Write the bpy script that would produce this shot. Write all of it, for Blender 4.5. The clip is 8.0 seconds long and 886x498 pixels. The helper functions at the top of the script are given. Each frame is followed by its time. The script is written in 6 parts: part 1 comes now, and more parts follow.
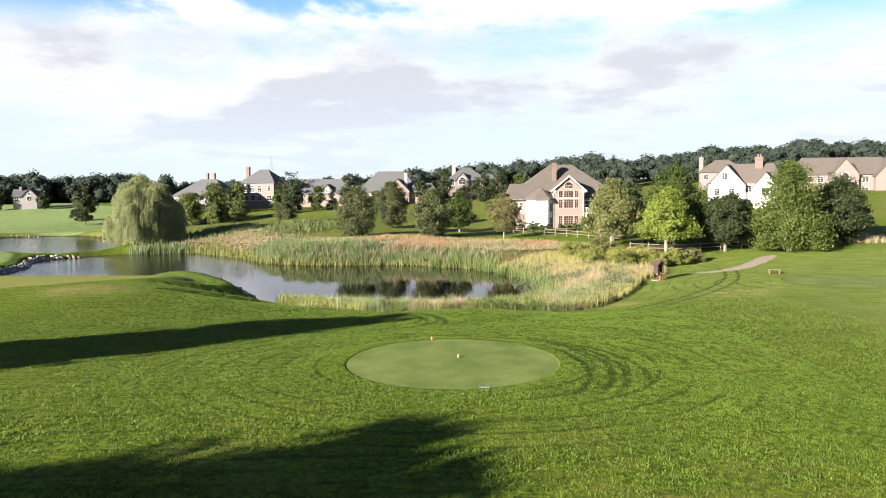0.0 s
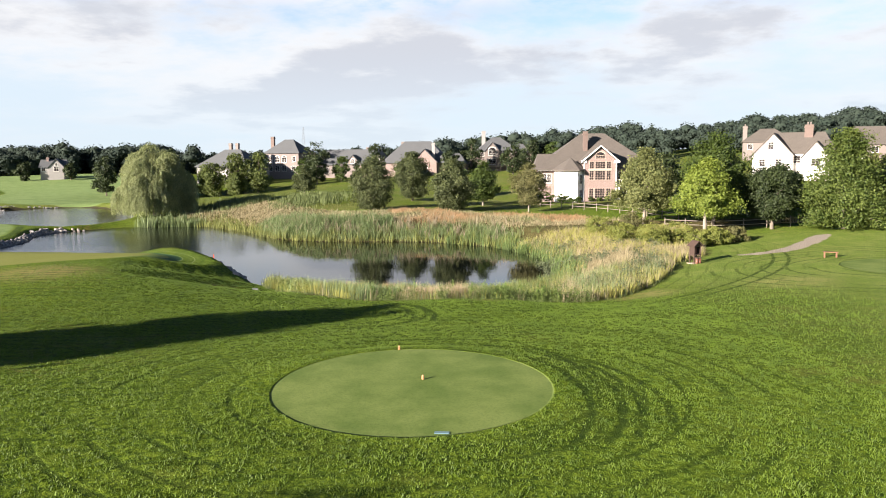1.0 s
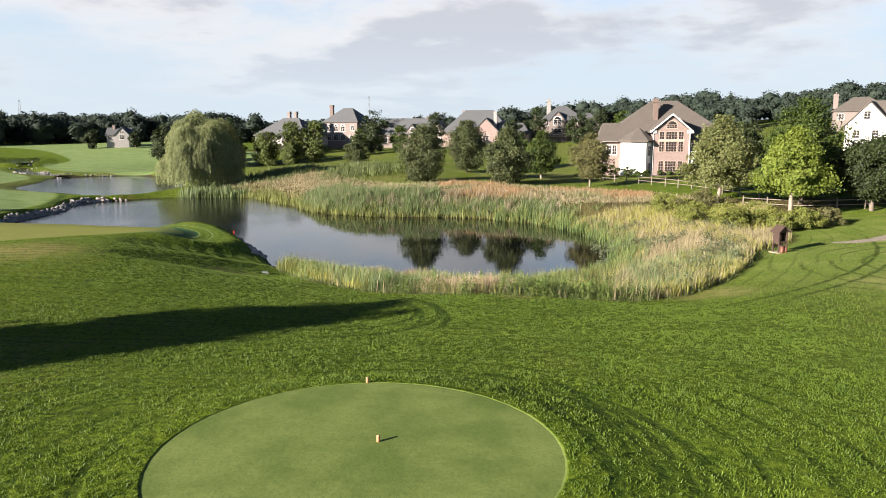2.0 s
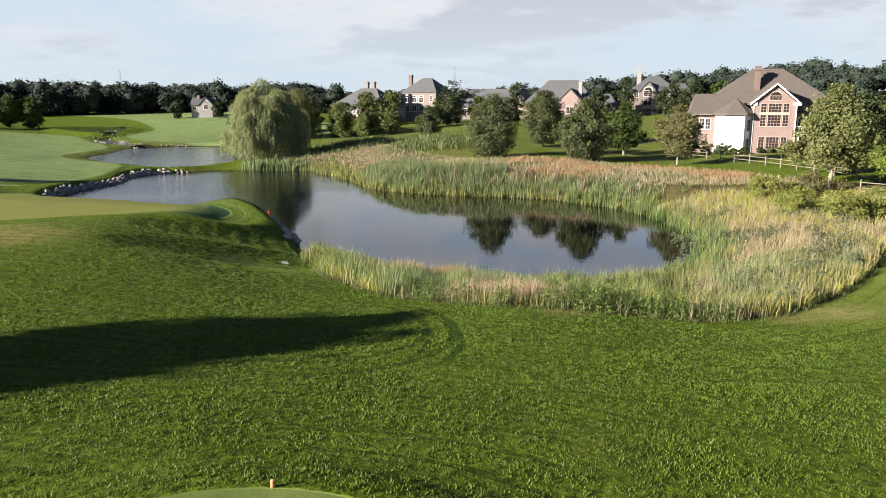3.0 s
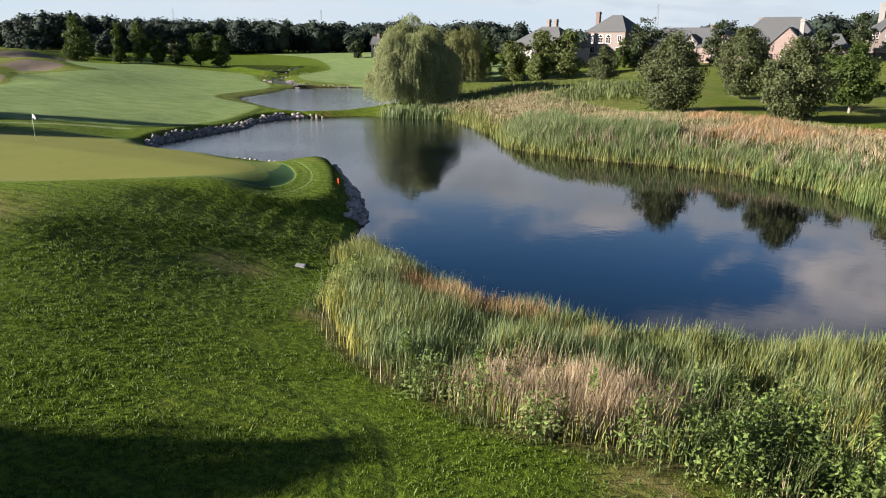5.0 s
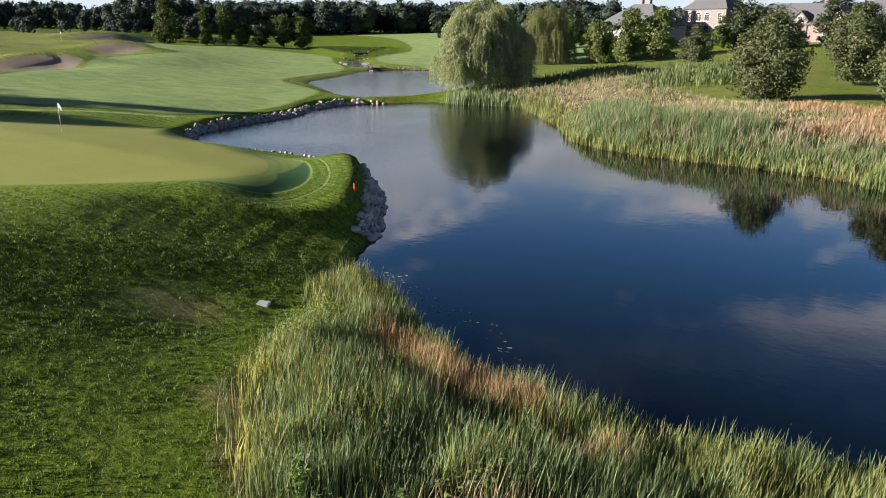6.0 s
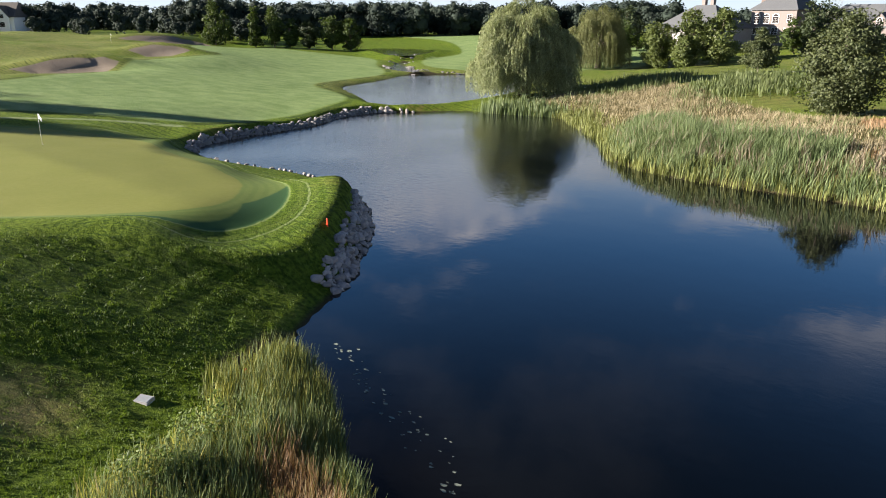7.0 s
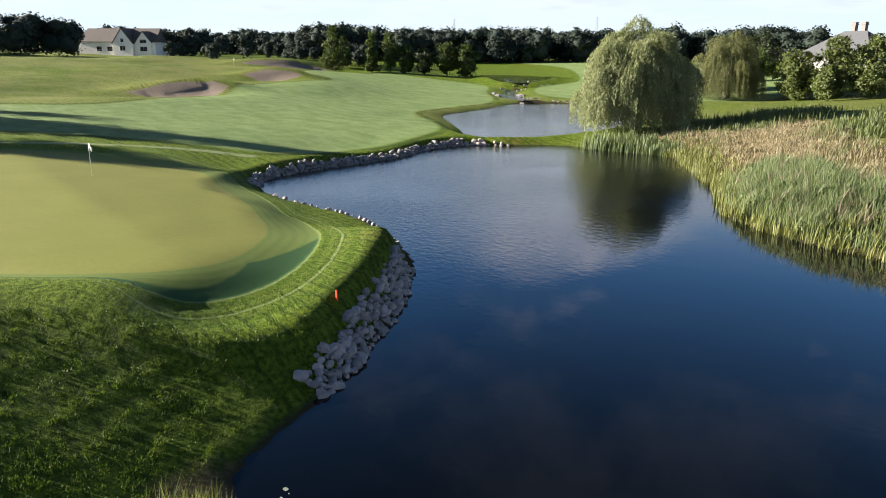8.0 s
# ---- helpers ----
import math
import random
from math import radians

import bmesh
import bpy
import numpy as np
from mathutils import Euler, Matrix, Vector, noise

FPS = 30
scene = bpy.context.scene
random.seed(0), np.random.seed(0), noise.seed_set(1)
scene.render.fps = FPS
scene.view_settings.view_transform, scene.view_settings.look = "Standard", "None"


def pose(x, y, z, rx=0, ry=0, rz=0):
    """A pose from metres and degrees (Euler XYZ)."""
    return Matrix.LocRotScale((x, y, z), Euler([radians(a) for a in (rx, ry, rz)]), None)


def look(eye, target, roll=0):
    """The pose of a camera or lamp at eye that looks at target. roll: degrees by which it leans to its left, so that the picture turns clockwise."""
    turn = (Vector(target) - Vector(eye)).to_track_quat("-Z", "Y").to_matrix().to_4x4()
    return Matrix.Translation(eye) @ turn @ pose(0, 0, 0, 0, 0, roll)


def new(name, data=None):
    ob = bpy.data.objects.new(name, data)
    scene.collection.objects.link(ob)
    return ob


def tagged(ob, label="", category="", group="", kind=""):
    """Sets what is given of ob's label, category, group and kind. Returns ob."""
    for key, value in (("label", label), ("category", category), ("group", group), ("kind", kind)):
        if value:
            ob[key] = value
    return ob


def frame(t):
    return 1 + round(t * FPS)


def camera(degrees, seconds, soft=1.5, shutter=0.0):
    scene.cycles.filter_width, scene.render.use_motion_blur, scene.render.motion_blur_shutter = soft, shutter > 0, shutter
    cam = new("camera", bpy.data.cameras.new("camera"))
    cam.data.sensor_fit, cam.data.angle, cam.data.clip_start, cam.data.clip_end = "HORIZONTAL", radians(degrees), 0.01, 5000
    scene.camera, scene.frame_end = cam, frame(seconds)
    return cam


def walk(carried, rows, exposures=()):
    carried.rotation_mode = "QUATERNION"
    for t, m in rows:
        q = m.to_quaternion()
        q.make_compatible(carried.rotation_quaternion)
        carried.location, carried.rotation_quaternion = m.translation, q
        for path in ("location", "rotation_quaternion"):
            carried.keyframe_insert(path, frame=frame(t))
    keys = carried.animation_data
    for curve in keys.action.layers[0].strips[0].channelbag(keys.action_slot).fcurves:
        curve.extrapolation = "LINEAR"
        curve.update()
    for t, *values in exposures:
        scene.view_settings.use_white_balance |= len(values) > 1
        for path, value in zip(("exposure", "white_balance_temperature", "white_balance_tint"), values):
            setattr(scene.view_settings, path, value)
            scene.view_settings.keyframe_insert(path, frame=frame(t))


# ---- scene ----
cam = camera(62.7, 8.0, soft=1.0)
# seconds, place in metres, heading to the left of +y, pitch, roll
PATH = [
    (0.0, -0.00, 0.00, 10.99, 0.04, -4.64, -0.36),
    (0.5, 1.33, 3.83, 10.97, 1.13, -5.79, -0.41),
    (1.0, 2.50, 7.77, 10.92, 2.88, -6.90, -0.33),
    (1.2, 2.88, 9.32, 10.87, 3.69, -7.33, -0.26),
    (2.3, 4.83, 18.38, 10.68, 10.12, -9.84, 0.02),
    (2.5, 5.10, 20.03, 10.66, 11.38, -10.25, 0.07),
    (3.0, 5.61, 24.09, 10.65, 15.04, -11.38, 0.18),
    (3.5, 5.91, 28.25, 10.62, 19.11, -12.52, 0.29),
    (4.0, 6.01, 32.49, 10.54, 22.71, -13.63, 0.35),
    (4.5, 5.89, 36.69, 10.46, 26.06, -14.76, 0.42),
    (5.0, 5.53, 40.81, 10.42, 30.10, -15.87, 0.56),
    (5.2, 5.36, 42.29, 10.41, 31.70, -16.30, 0.53),
    (6.3, 4.25, 51.23, 10.69, 38.78, -17.48, 0.02),
    (6.5, 3.86, 52.81, 10.72, 39.39, -17.43, 0.07),
    (7.0, 2.65, 56.55, 10.74, 42.04, -17.31, 0.09),
    (7.5, 1.14, 60.48, 10.76, 46.54, -16.43, 0.23),
    (8.0, -0.62, 64.42, 10.78, 51.61, -15.45, 0.33),
]
walk(cam, [(t, pose(x, y, z, 90 + pitch, 0, yaw) @ pose(0, 0, 0, 0, 0, roll)) for t, x, y, z, yaw, pitch, roll in PATH],
     exposures=[(0.0, 2.18, 6450, 10), (1.0, 2.05, 6450, 10), (2.5, 1.88, 6400, 10), (4.0, 1.80, 6350, 10), (5.0, 1.84, 6300, 10), (6.5, 2.05, 6250, 10), (8.0, 2.20, 6300, 10)])

# -- light --
SUN_TURN, SUN_HEIGHT = 42.0, 17.0
sun_way = Vector((math.cos(radians(SUN_TURN)) * math.cos(radians(SUN_HEIGHT)), math.sin(radians(SUN_TURN)) * math.cos(radians(SUN_HEIGHT)), -math.sin(radians(SUN_HEIGHT))))
sun = new("sun", bpy.data.lights.new("sun", "SUN"))
sun.data.energy, sun.data.angle, sun.data.color = 5.0, radians(0.55), (1.0, 0.89, 0.76)
sun.matrix_world = look(-200 * sun_way, (0, 0, 0))

world = bpy.data.worlds.new("sky")
scene.world = world
world.use_nodes = True


class Nodes:
    """A short way to write node trees: n.add(type, {input: value or socket})."""

    def __init__(self, tree):
        self.tree = tree
        tree.nodes.clear()

    def add(self, kind, values=None):
        node = self.tree.nodes.new(kind)
        for key, value in (values or {}).items():
            socket = node.inputs[key]
            if isinstance(value, bpy.types.NodeSocket):
                self.tree.links.new(value, socket)
            else:
                socket.default_value = value
        return node

    def math(self, kind, a, b=0.0, clamp=False):
        node = self.add("ShaderNodeMath", {0: a, 1: b})
        node.operation, node.use_clamp = kind, clamp
        return node.outputs[0]

    def span(self, x, low, high, out_low=0.0, out_high=1.0):
        node = self.add("ShaderNodeMapRange", {0: x, 1: low, 2: high, 3: out_low, 4: out_high})
        node.interpolation_type = "SMOOTHSTEP"
        return node.outputs[0]

    def mix(self, t, a, b):
        node = self.tree.nodes.new("ShaderNodeMix")
        node.data_type = "RGBA"
        for key, value in ((0, t), (6, a), (7, b)):
            if isinstance(value, bpy.types.NodeSocket):
                self.tree.links.new(value, node.inputs[key])
            else:
                node.inputs[key].default_value = value
        return node.outputs[2]

    def noise(self, vector, scale, detail=3.0, rough=0.55, stretch=None, warp=0.0):
        if stretch:
            vector = self.add("ShaderNodeMapping", {0: vector, 3: stretch}).outputs[0]
        return self.add("ShaderNodeTexNoise", {"Vector": vector, "Scale": scale, "Detail": detail, "Roughness": rough, "Distortion": warp}).outputs["Fac"]

    def spot(self, name):
        node = self.add("ShaderNodeAttribute")
        node.attribute_name = name
        return node.outputs["Fac"]


def rgb(r, g, b):
    return (r, g, b, 1.0)


def sky_light():
    n = Nodes(world.node_tree)
    sky = n.add("ShaderNodeTexSky")
    sky.sky_type, sky.sun_disc = "NISHITA", False
    sky.sun_elevation, sky.sun_rotation = radians(SUN_HEIGHT), radians(270 - SUN_TURN)
    sky.air_density, sky.dust_density, sky.ozone_density = 1.1, 0.35, 2.0
    way = n.add("ShaderNodeTexCoord").outputs["Generated"]
    xyz = n.add("ShaderNodeSeparateXYZ", {0: way}).outputs
    high = n.math("ADD", n.math("MAXIMUM", xyz[2], 0.0), 0.16)
    plane = n.add("ShaderNodeCombineXYZ", {0: n.math("DIVIDE", xyz[0], high), 1: n.math("DIVIDE", xyz[1], high), 2: 0.0}).outputs[0]
    plane = n.add("ShaderNodeMapping", {0: plane, 1: (3.6, 1.2, 0.0)}).outputs[0]
    big = n.noise(plane, 0.62, 6.0, 0.52, warp=0.2)
    fine = n.noise(plane, 3.4, 6.0, 0.62)
    body = n.math("ADD", n.math("MULTIPLY", big, 0.80), n.math("MULTIPLY", fine, 0.20))
    bank = n.add("ShaderNodeVectorMath", {0: way, 1: (0.03, 0.98, 0.18)})
    bank.operation = "DOT_PRODUCT"
    body = n.math("ADD", body, n.span(bank.outputs["Value"], 0.92, 0.99, -0.01, 0.07))
    # higher up the clouds are smaller and break up
    puffs = n.math("ADD", n.math("MULTIPLY", n.noise(plane, 0.75, 7.0, 0.58, warp=0.25), 0.80), n.math("MULTIPLY", fine, 0.20))
    puffs = n.math("ADD", puffs, n.span(bank.outputs["Value"], 0.92, 0.99, -0.01, 0.07))
    upper = n.span(n.math("ADD", puffs, n.span(xyz[2], 0.12, 0.30, 0.02, -0.045)), 0.46, 0.57)
    cover = n.span(n.math("ADD", body, n.span(xyz[2], 0.12, 0.30, 0.03, -0.04)), 0.44, 0.60)
    rise = n.span(xyz[2], 0.17, 0.23)
    cover = n.math("ADD", n.math("MULTIPLY", cover, n.math("SUBTRACT", 1.0, rise)), n.math("MULTIPLY", upper, rise))
    low = n.math("MULTIPLY", n.span(xyz[2], 0.02, 0.16, 0.25, 1.0), n.span(xyz[2], 0.29, 0.40, 1.0, 0.06))
    lit = n.noise(plane, 1.5, 6.0, 0.6, stretch=(1.0, 1.2, 1.0))
    thick = n.math("ADD", n.math("MULTIPLY", lit, 0.6), n.math("MULTIPLY", n.span(puffs, 0.5, 0.75), 0.4))
    # the side towards the sun is white, the far side and the base grey
    beyond = n.add("ShaderNodeMapping", {0: plane, 1: (0.16, 0.30, 0.0)}).outputs[0]
    other = n.math("ADD", n.math("MULTIPLY", n.noise(beyond, 0.62, 6.0, 0.52, warp=0.2), 0.80), n.math("MULTIPLY", n.noise(beyond, 3.4, 6.0, 0.62), 0.20))
    relief = n.math("SUBTRACT", body, other)
    shade = n.math("ADD", n.math("MULTIPLY", relief, 2.2), n.math("MULTIPLY", n.span(body, 0.50, 0.70), 0.55))
    near = n.mix(n.span(shade, -0.05, 0.50), rgb(0.236, 0.235, 0.238), rgb(0.168, 0.174, 0.190))
    above = n.mix(n.span(thick, 0.40, 0.66), rgb(0.52, 0.47, 0.45), rgb(0.19, 0.20, 0.24))
    cloud = n.mix(n.span(xyz[2], 0.19, 0.29), near, above)
    dim = n.add("ShaderNodeVectorMath", {0: sky.outputs[0], 3: 0.044})
    dim.operation = "SCALE"
    clear = n.add("ShaderNodeVectorMath", {0: dim.outputs[0], 1: (0.54, 0.90, 1.34)})
    clear.operation = "MULTIPLY"
    fall = n.add("ShaderNodeVectorMath", {0: clear.outputs[0], 3: n.span(xyz[2], 0.26, 0.64, 1.0, 0.16)})
    fall.operation = "SCALE"
    base = fall.outputs[0]
    haze = n.mix(n.span(xyz[2], 0.09, 0.30, 0.94, 0.0), base, rgb(0.192, 0.216, 0.238))
    both = n.mix(n.math("MULTIPLY", cover, low), haze, cloud)
    out = n.add("ShaderNodeBackground", {0: both, 1: 1.0})
    n.add("ShaderNodeOutputWorld", {0: out.outputs[0]})


sky_light()

# -- materials --


def material(name, build):
    m = bpy.data.materials.new(name)
    m.use_nodes = True
    n = Nodes(m.node_tree)
    out = build(n)
    n.add("ShaderNodeOutputMaterial", {0: out})
    return m


def place(n):
    return n.add("ShaderNodeNewGeometry").outputs["Position"]


def principled(n, colour, rough=0.7, bump=None, strength=0.3, distance=0.02, **more):
    values = {"Base Color": colour, "Roughness": rough}
    values.update(more.get("extra", {}))
    if bump is not None:
        values["Normal"] = n.add("ShaderNodeBump", {"Height": bump, "Strength": strength, "Distance": distance}).outputs[0]
    return n.add("ShaderNodeBsdfPrincipled", values).outputs[0]


def plain(name, colour, rough=0.7, vary=0.15, scale=3.0, bump=0.2, metallic=0.0, fine=40.0):
    """Paint, stone or wood with stains at one scale and grain at another."""

    def build(n):
        p = place(n)
        stain = n.noise(p, scale, 4.0)
        grain = n.noise(p, fine, 3.0)
        dark = rgb(*[c * (1 - vary) for c in colour])
        light = rgb(*[min(1.0, c * (1 + vary)) for c in colour])
        col = n.mix(n.math("ADD", n.math("MULTIPLY", stain, 0.6), n.math("MULTIPLY", grain, 0.4)), dark, light)
        return principled(n, col, rough, grain, bump, 0.01, extra={"Metallic": metallic})

    return material(name, build)


def leafy(name, dark, light, glow=0.35, rough=0.6, sheen=None):
    """Leaves and blades: each has its own shade; light passes through them."""

    def build(n):
        chance = n.add("ShaderNodeNewGeometry").outputs["Random Per Island"]
        p = place(n)
        patch = n.noise(p, 0.6, 2.0)
        t = n.math("ADD", n.math("MULTIPLY", chance, 0.65), n.math("MULTIPLY", n.span(patch, 0.3, 0.7), 0.35))
        col = n.mix(t, rgb(*dark), rgb(*light))
        solid = n.add("ShaderNodeBsdfPrincipled", {"Base Color": col, "Roughness": rough, "Specular IOR Level": 0.3}).outputs[0]
        thin = n.add("ShaderNodeBsdfTranslucent", {"Color": n.mix(0.5, col, rgb(light[0] * 1.3, light[1] * 1.3, light[2] * 0.7))}).outputs[0]
        return n.add("ShaderNodeMixShader", {0: glow, 1: solid, 2: thin}).outputs[0]

    return material(name, build)


def bark_look(n):
    p = place(n)
    a = n.noise(p, 6.0, 4.0, stretch=(1, 1, 0.2))
    return principled(n, n.mix(a, rgb(0.06, 0.045, 0.035), rgb(0.24, 0.2, 0.16)), 0.9, a, 0.7, 0.05)


bark = material("bark", bark_look)
pale_bark = plain("pale_bark", (0.25, 0.21, 0.165), 0.9, 0.3, 4.0, 0.5)


# mower and cart tracks that curve over the lawn: centre, radius, first and last angle
TURNS = [(-2.0, 30.2, 8.9, -36, 46), (-2.4, 29.7, 8.3, -36, 38), (-2.1, 30.0, 9.5, -30, 34), (0.0, 29.7, 8.2, -16, 36), (-8.4, 46.0, 8.5, -8, 60), (-9.6, 45.8, 8.6, -4, 58), (-5.5, 47.4, 5.1, -80, 46),
         (-5.9, 47.9, 4.4, -70, 34), (0.1, 33.3, 5.9, -2, 44), (-6.0, 84.4, 36.3, -58, -9), (-6.0, 84.4, 37.5, -52, -12)]


def ground_look(n):
    p = place(n)
    shore, green, tee, fair, sand, path, wild = [n.spot(a) for a in ("shore", "green", "tee", "fair", "sand", "path", "wild")]
    xyz = n.add("ShaderNodeSeparateXYZ", {0: p}).outputs
    broad = n.noise(p, 0.07, 4.0)
    patch = n.noise(p, 0.45, 4.0, 0.6)
    tuft = n.noise(p, 5.0, 4.0, 0.65)
    blade = n.noise(p, 22.0, 3.0, 0.7)
    # rough lawn
    rough_col = n.mix(n.span(tuft, 0.3, 0.7), rgb(0.031, 0.060, 0.004), rgb(0.145, 0.200, 0.018))
    rough_col = n.mix(n.span(n.noise(p, 13.0, 3.0, 0.7), 0.56, 0.74), rough_col, rgb(0.020, 0.042, 0.003))
    rough_col = n.mix(n.math("MULTIPLY", n.span(patch, 0.48, 0.75), 0.6), rough_col, rgb(0.120, 0.155, 0.018))
    dry = n.math("MULTIPLY", n.span(broad, 0.52, 0.70), n.span(n.noise(p, 0.9, 3.0), 0.4, 0.7))
    rough_col = n.mix(n.math("MULTIPLY", dry, 0.75), rough_col, rgb(0.19, 0.150, 0.045))
    # bare and parched spots on the green's slope and along the tall grass
    spots = 0.0
    for x, y, r in ((12.4, 57.3, 1.7), (14.6, 58.3, 2.3), (-27.0, 55.5, 5.0), (-16.5, 61.5, 2.4), (-9.8, 58.6, 1.2), (24.0, 58.0, 4.0), (3.0, 53.6, 1.6)):
        gap = n.add("ShaderNodeVectorMath", {0: p, 1: (x, y, 2.0)})
        gap.operation = "DISTANCE"
        spots = n.math("MAXIMUM", spots, n.span(gap.outputs["Value"], r * 1.2, r * 0.2))
    spots = n.math("MULTIPLY", spots, n.span(n.noise(p, 1.1, 4.0, 0.65), 0.26, 0.54))
    rough_col = n.mix(n.math("MULTIPLY", spots, 0.75), rough_col, rgb(0.245, 0.190, 0.082))
    # thinner, yellower grass on the western swells and the northern slope
    west = n.math("MULTIPLY", n.math("MULTIPLY", n.span(xyz[0], -68.0, -105.0), n.span(xyz[1], 195.0, 165.0)), n.span(n.noise(p, 0.10, 5.0, 0.65), 0.30, 0.60))
    north = n.math("MULTIPLY", n.math("MULTIPLY", n.span(xyz[1], 122.0, 138.0), n.span(xyz[0], -112.0, -85.0)), n.span(n.noise(p, 0.16, 5.0, 0.65), 0.34, 0.58))
    rough_col = n.mix(n.math("MULTIPLY", west, 0.62), rough_col, rgb(0.200, 0.200, 0.068))
    rough_col = n.mix(n.math("MULTIPLY", north, 0.62), rough_col, rgb(0.140, 0.142, 0.046))
    # shorter, paler lawn to the east
    east = n.math("MULTIPLY", n.math("MULTIPLY", n.span(xyz[0], 8.0, 22.0), n.span(xyz[1], 98.0, 84.0)), n.span(xyz[1], 26.0, 44.0))
    rough_col = n.mix(n.math("MULTIPLY", east, 0.6), rough_col, n.mix(n.span(patch, 0.35, 0.7), rgb(0.135, 0.185, 0.040), rgb(0.200, 0.235, 0.070)))
    # mower tracks in rings round the tee and along the edge of the tall grass
    x, y = xyz[0], xyz[1]

    def wave(a, b, c):
        return n.math("SINE", n.math("ADD", n.math("ADD", n.math("MULTIPLY", x, a), n.math("MULTIPLY", y, b)), c))

    sway = n.math("ADD", n.math("MULTIPLY", wave(0.16, 0.03, 1.0), 0.5), n.math("MULTIPLY", wave(-0.04, 0.14, 0.0), 0.45))
    bare = n.math("MULTIPLY", wave(0.45, 0.20, 0.0), wave(-0.15, 0.5, 2.0))
    fray = n.math("MULTIPLY", n.math("SUBTRACT", n.noise(p, 1.3, 3.0), 0.5), 0.30)
    ring = n.math("ADD", n.math("ADD", tee, sway), fray)
    line = n.span(n.math("COSINE", n.math("MULTIPLY", ring, 6.2832 / 1.25)), 0.74, 0.97)
    lines = n.math("MULTIPLY", line, n.math("MULTIPLY", n.span(tee, 15.0, 5.0), n.span(bare, -0.65, -0.05)))
    edge = n.math("ADD", n.math("ADD", wild, n.math("MULTIPLY", sway, 0.8)), fray)
    line = n.span(n.math("COSINE", n.math("MULTIPLY", edge, 6.2832 / 1.5)), 0.80, 0.98)
    more = n.math("MULTIPLY", line, n.math("MULTIPLY", n.math("MULTIPLY", n.span(wild, 14.0, 8.0), n.span(wild, 0.6, 1.4)), n.span(bare, 0.35, -0.15)))
    tracks = n.math("MULTIPLY", n.math("MAXIMUM", lines, n.math("MULTIPLY", more, 0.6), clamp=True), n.span(n.noise(p, 3.0, 3.0, 0.65), 0.24, 0.50))
    swath = n.math("ADD", n.math("ADD", y, n.math("MULTIPLY", x, -0.16)), n.math("ADD", n.math("MULTIPLY", fray, 2.0), n.math("MULTIPLY", sway, 1.2)))
    swath = n.math("MULTIPLY", n.span(n.math("SINE", n.math("MULTIPLY", swath, 6.2832 / 0.85)), 0.35, 0.95), n.span(n.noise(p, 0.6, 4.0, 0.7, stretch=(0.35, 1.6, 1.0)), 0.36, 0.56))
    tracks = n.math("MAXIMUM", tracks, n.math("MULTIPLY", n.math("MULTIPLY", swath, n.span(x, 12.0, -2.0, 0.12, 1.0)), n.math("MULTIPLY", n.span(tee, 1.0, 4.0), n.span(wild, 0.5, 2.5))))
    churn = n.math("MULTIPLY", n.math("MULTIPLY", n.span(tee, 0.4, 1.0), n.span(tee, 3.2, 1.6)), n.math("MULTIPLY", n.span(x, 1.0, 4.0), n.span(y, 36.0, 33.0)))
    churn = n.math("MULTIPLY", churn, n.span(n.noise(p, 1.6, 4.0, 0.65), 0.34, 0.62))
    tracks = n.math("MAXIMUM", n.math("MULTIPLY", tracks, 0.58), n.math("MULTIPLY", churn, 0.6))
    turns = 0.0
    for cx, cy, r, a0, a1 in TURNS:
        gap = n.add("ShaderNodeVectorMath", {0: n.add("ShaderNodeCombineXYZ", {0: x, 1: y}).outputs[0], 1: (cx, cy, 0.0)})
        gap.operation = "SUBTRACT"
        far = n.add("ShaderNodeVectorMath", {0: gap.outputs[0]})
        far.operation = "LENGTH"
        mid, half = radians((a0 + a1) / 2), radians((a1 - a0) / 2)
        along = n.add("ShaderNodeVectorMath", {0: gap.outputs[0], 1: (math.cos(mid), math.sin(mid), 0.0)})
        along.operation = "DOT_PRODUCT"
        off = n.math("ABSOLUTE", n.math("ADD", n.math("SUBTRACT", far.outputs["Value"], r), n.math("MULTIPLY", fray, 1.1)))
        reach = n.span(n.math("DIVIDE", along.outputs["Value"], far.outputs["Value"]), math.cos(half) - 0.04, math.cos(half * 0.7))
        turns = n.math("MAXIMUM", turns, n.math("MULTIPLY", n.span(off, 0.22, 0.07), reach))
    turns = n.math("MULTIPLY", turns, n.span(n.noise(p, 2.0, 3.0, 0.65), 0.30, 0.52))
    tracks = n.math("MAXIMUM", tracks, n.math("MULTIPLY", turns, 0.8))
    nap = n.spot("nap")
    # thatch colour with shade between blades painted in, most near y 45
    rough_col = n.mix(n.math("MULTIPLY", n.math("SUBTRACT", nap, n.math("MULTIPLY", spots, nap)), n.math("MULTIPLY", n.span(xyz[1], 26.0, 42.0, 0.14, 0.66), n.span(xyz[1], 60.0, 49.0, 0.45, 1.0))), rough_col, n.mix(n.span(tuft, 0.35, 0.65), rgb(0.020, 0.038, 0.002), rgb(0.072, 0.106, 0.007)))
    tracks = n.math("MULTIPLY", tracks, n.math("MULTIPLY", n.span(tee, 0.0, 0.3), n.span(green, 3.0, 3.6)))
    rough_col = n.mix(tracks, rough_col, rgb(0.018, 0.036, 0.004))
    # fairway, closer cut
    stripe = n.noise(p, 0.5, 3.0, 0.6, stretch=(0.25, 1.0, 1.0))
    fair_col = n.mix(n.span(n.math("ADD", n.math("MULTIPLY", patch, 0.55), n.math("MULTIPLY", stripe, 0.45)), 0.34, 0.66), rgb(0.122, 0.178, 0.060), rgb(0.185, 0.242, 0.094))
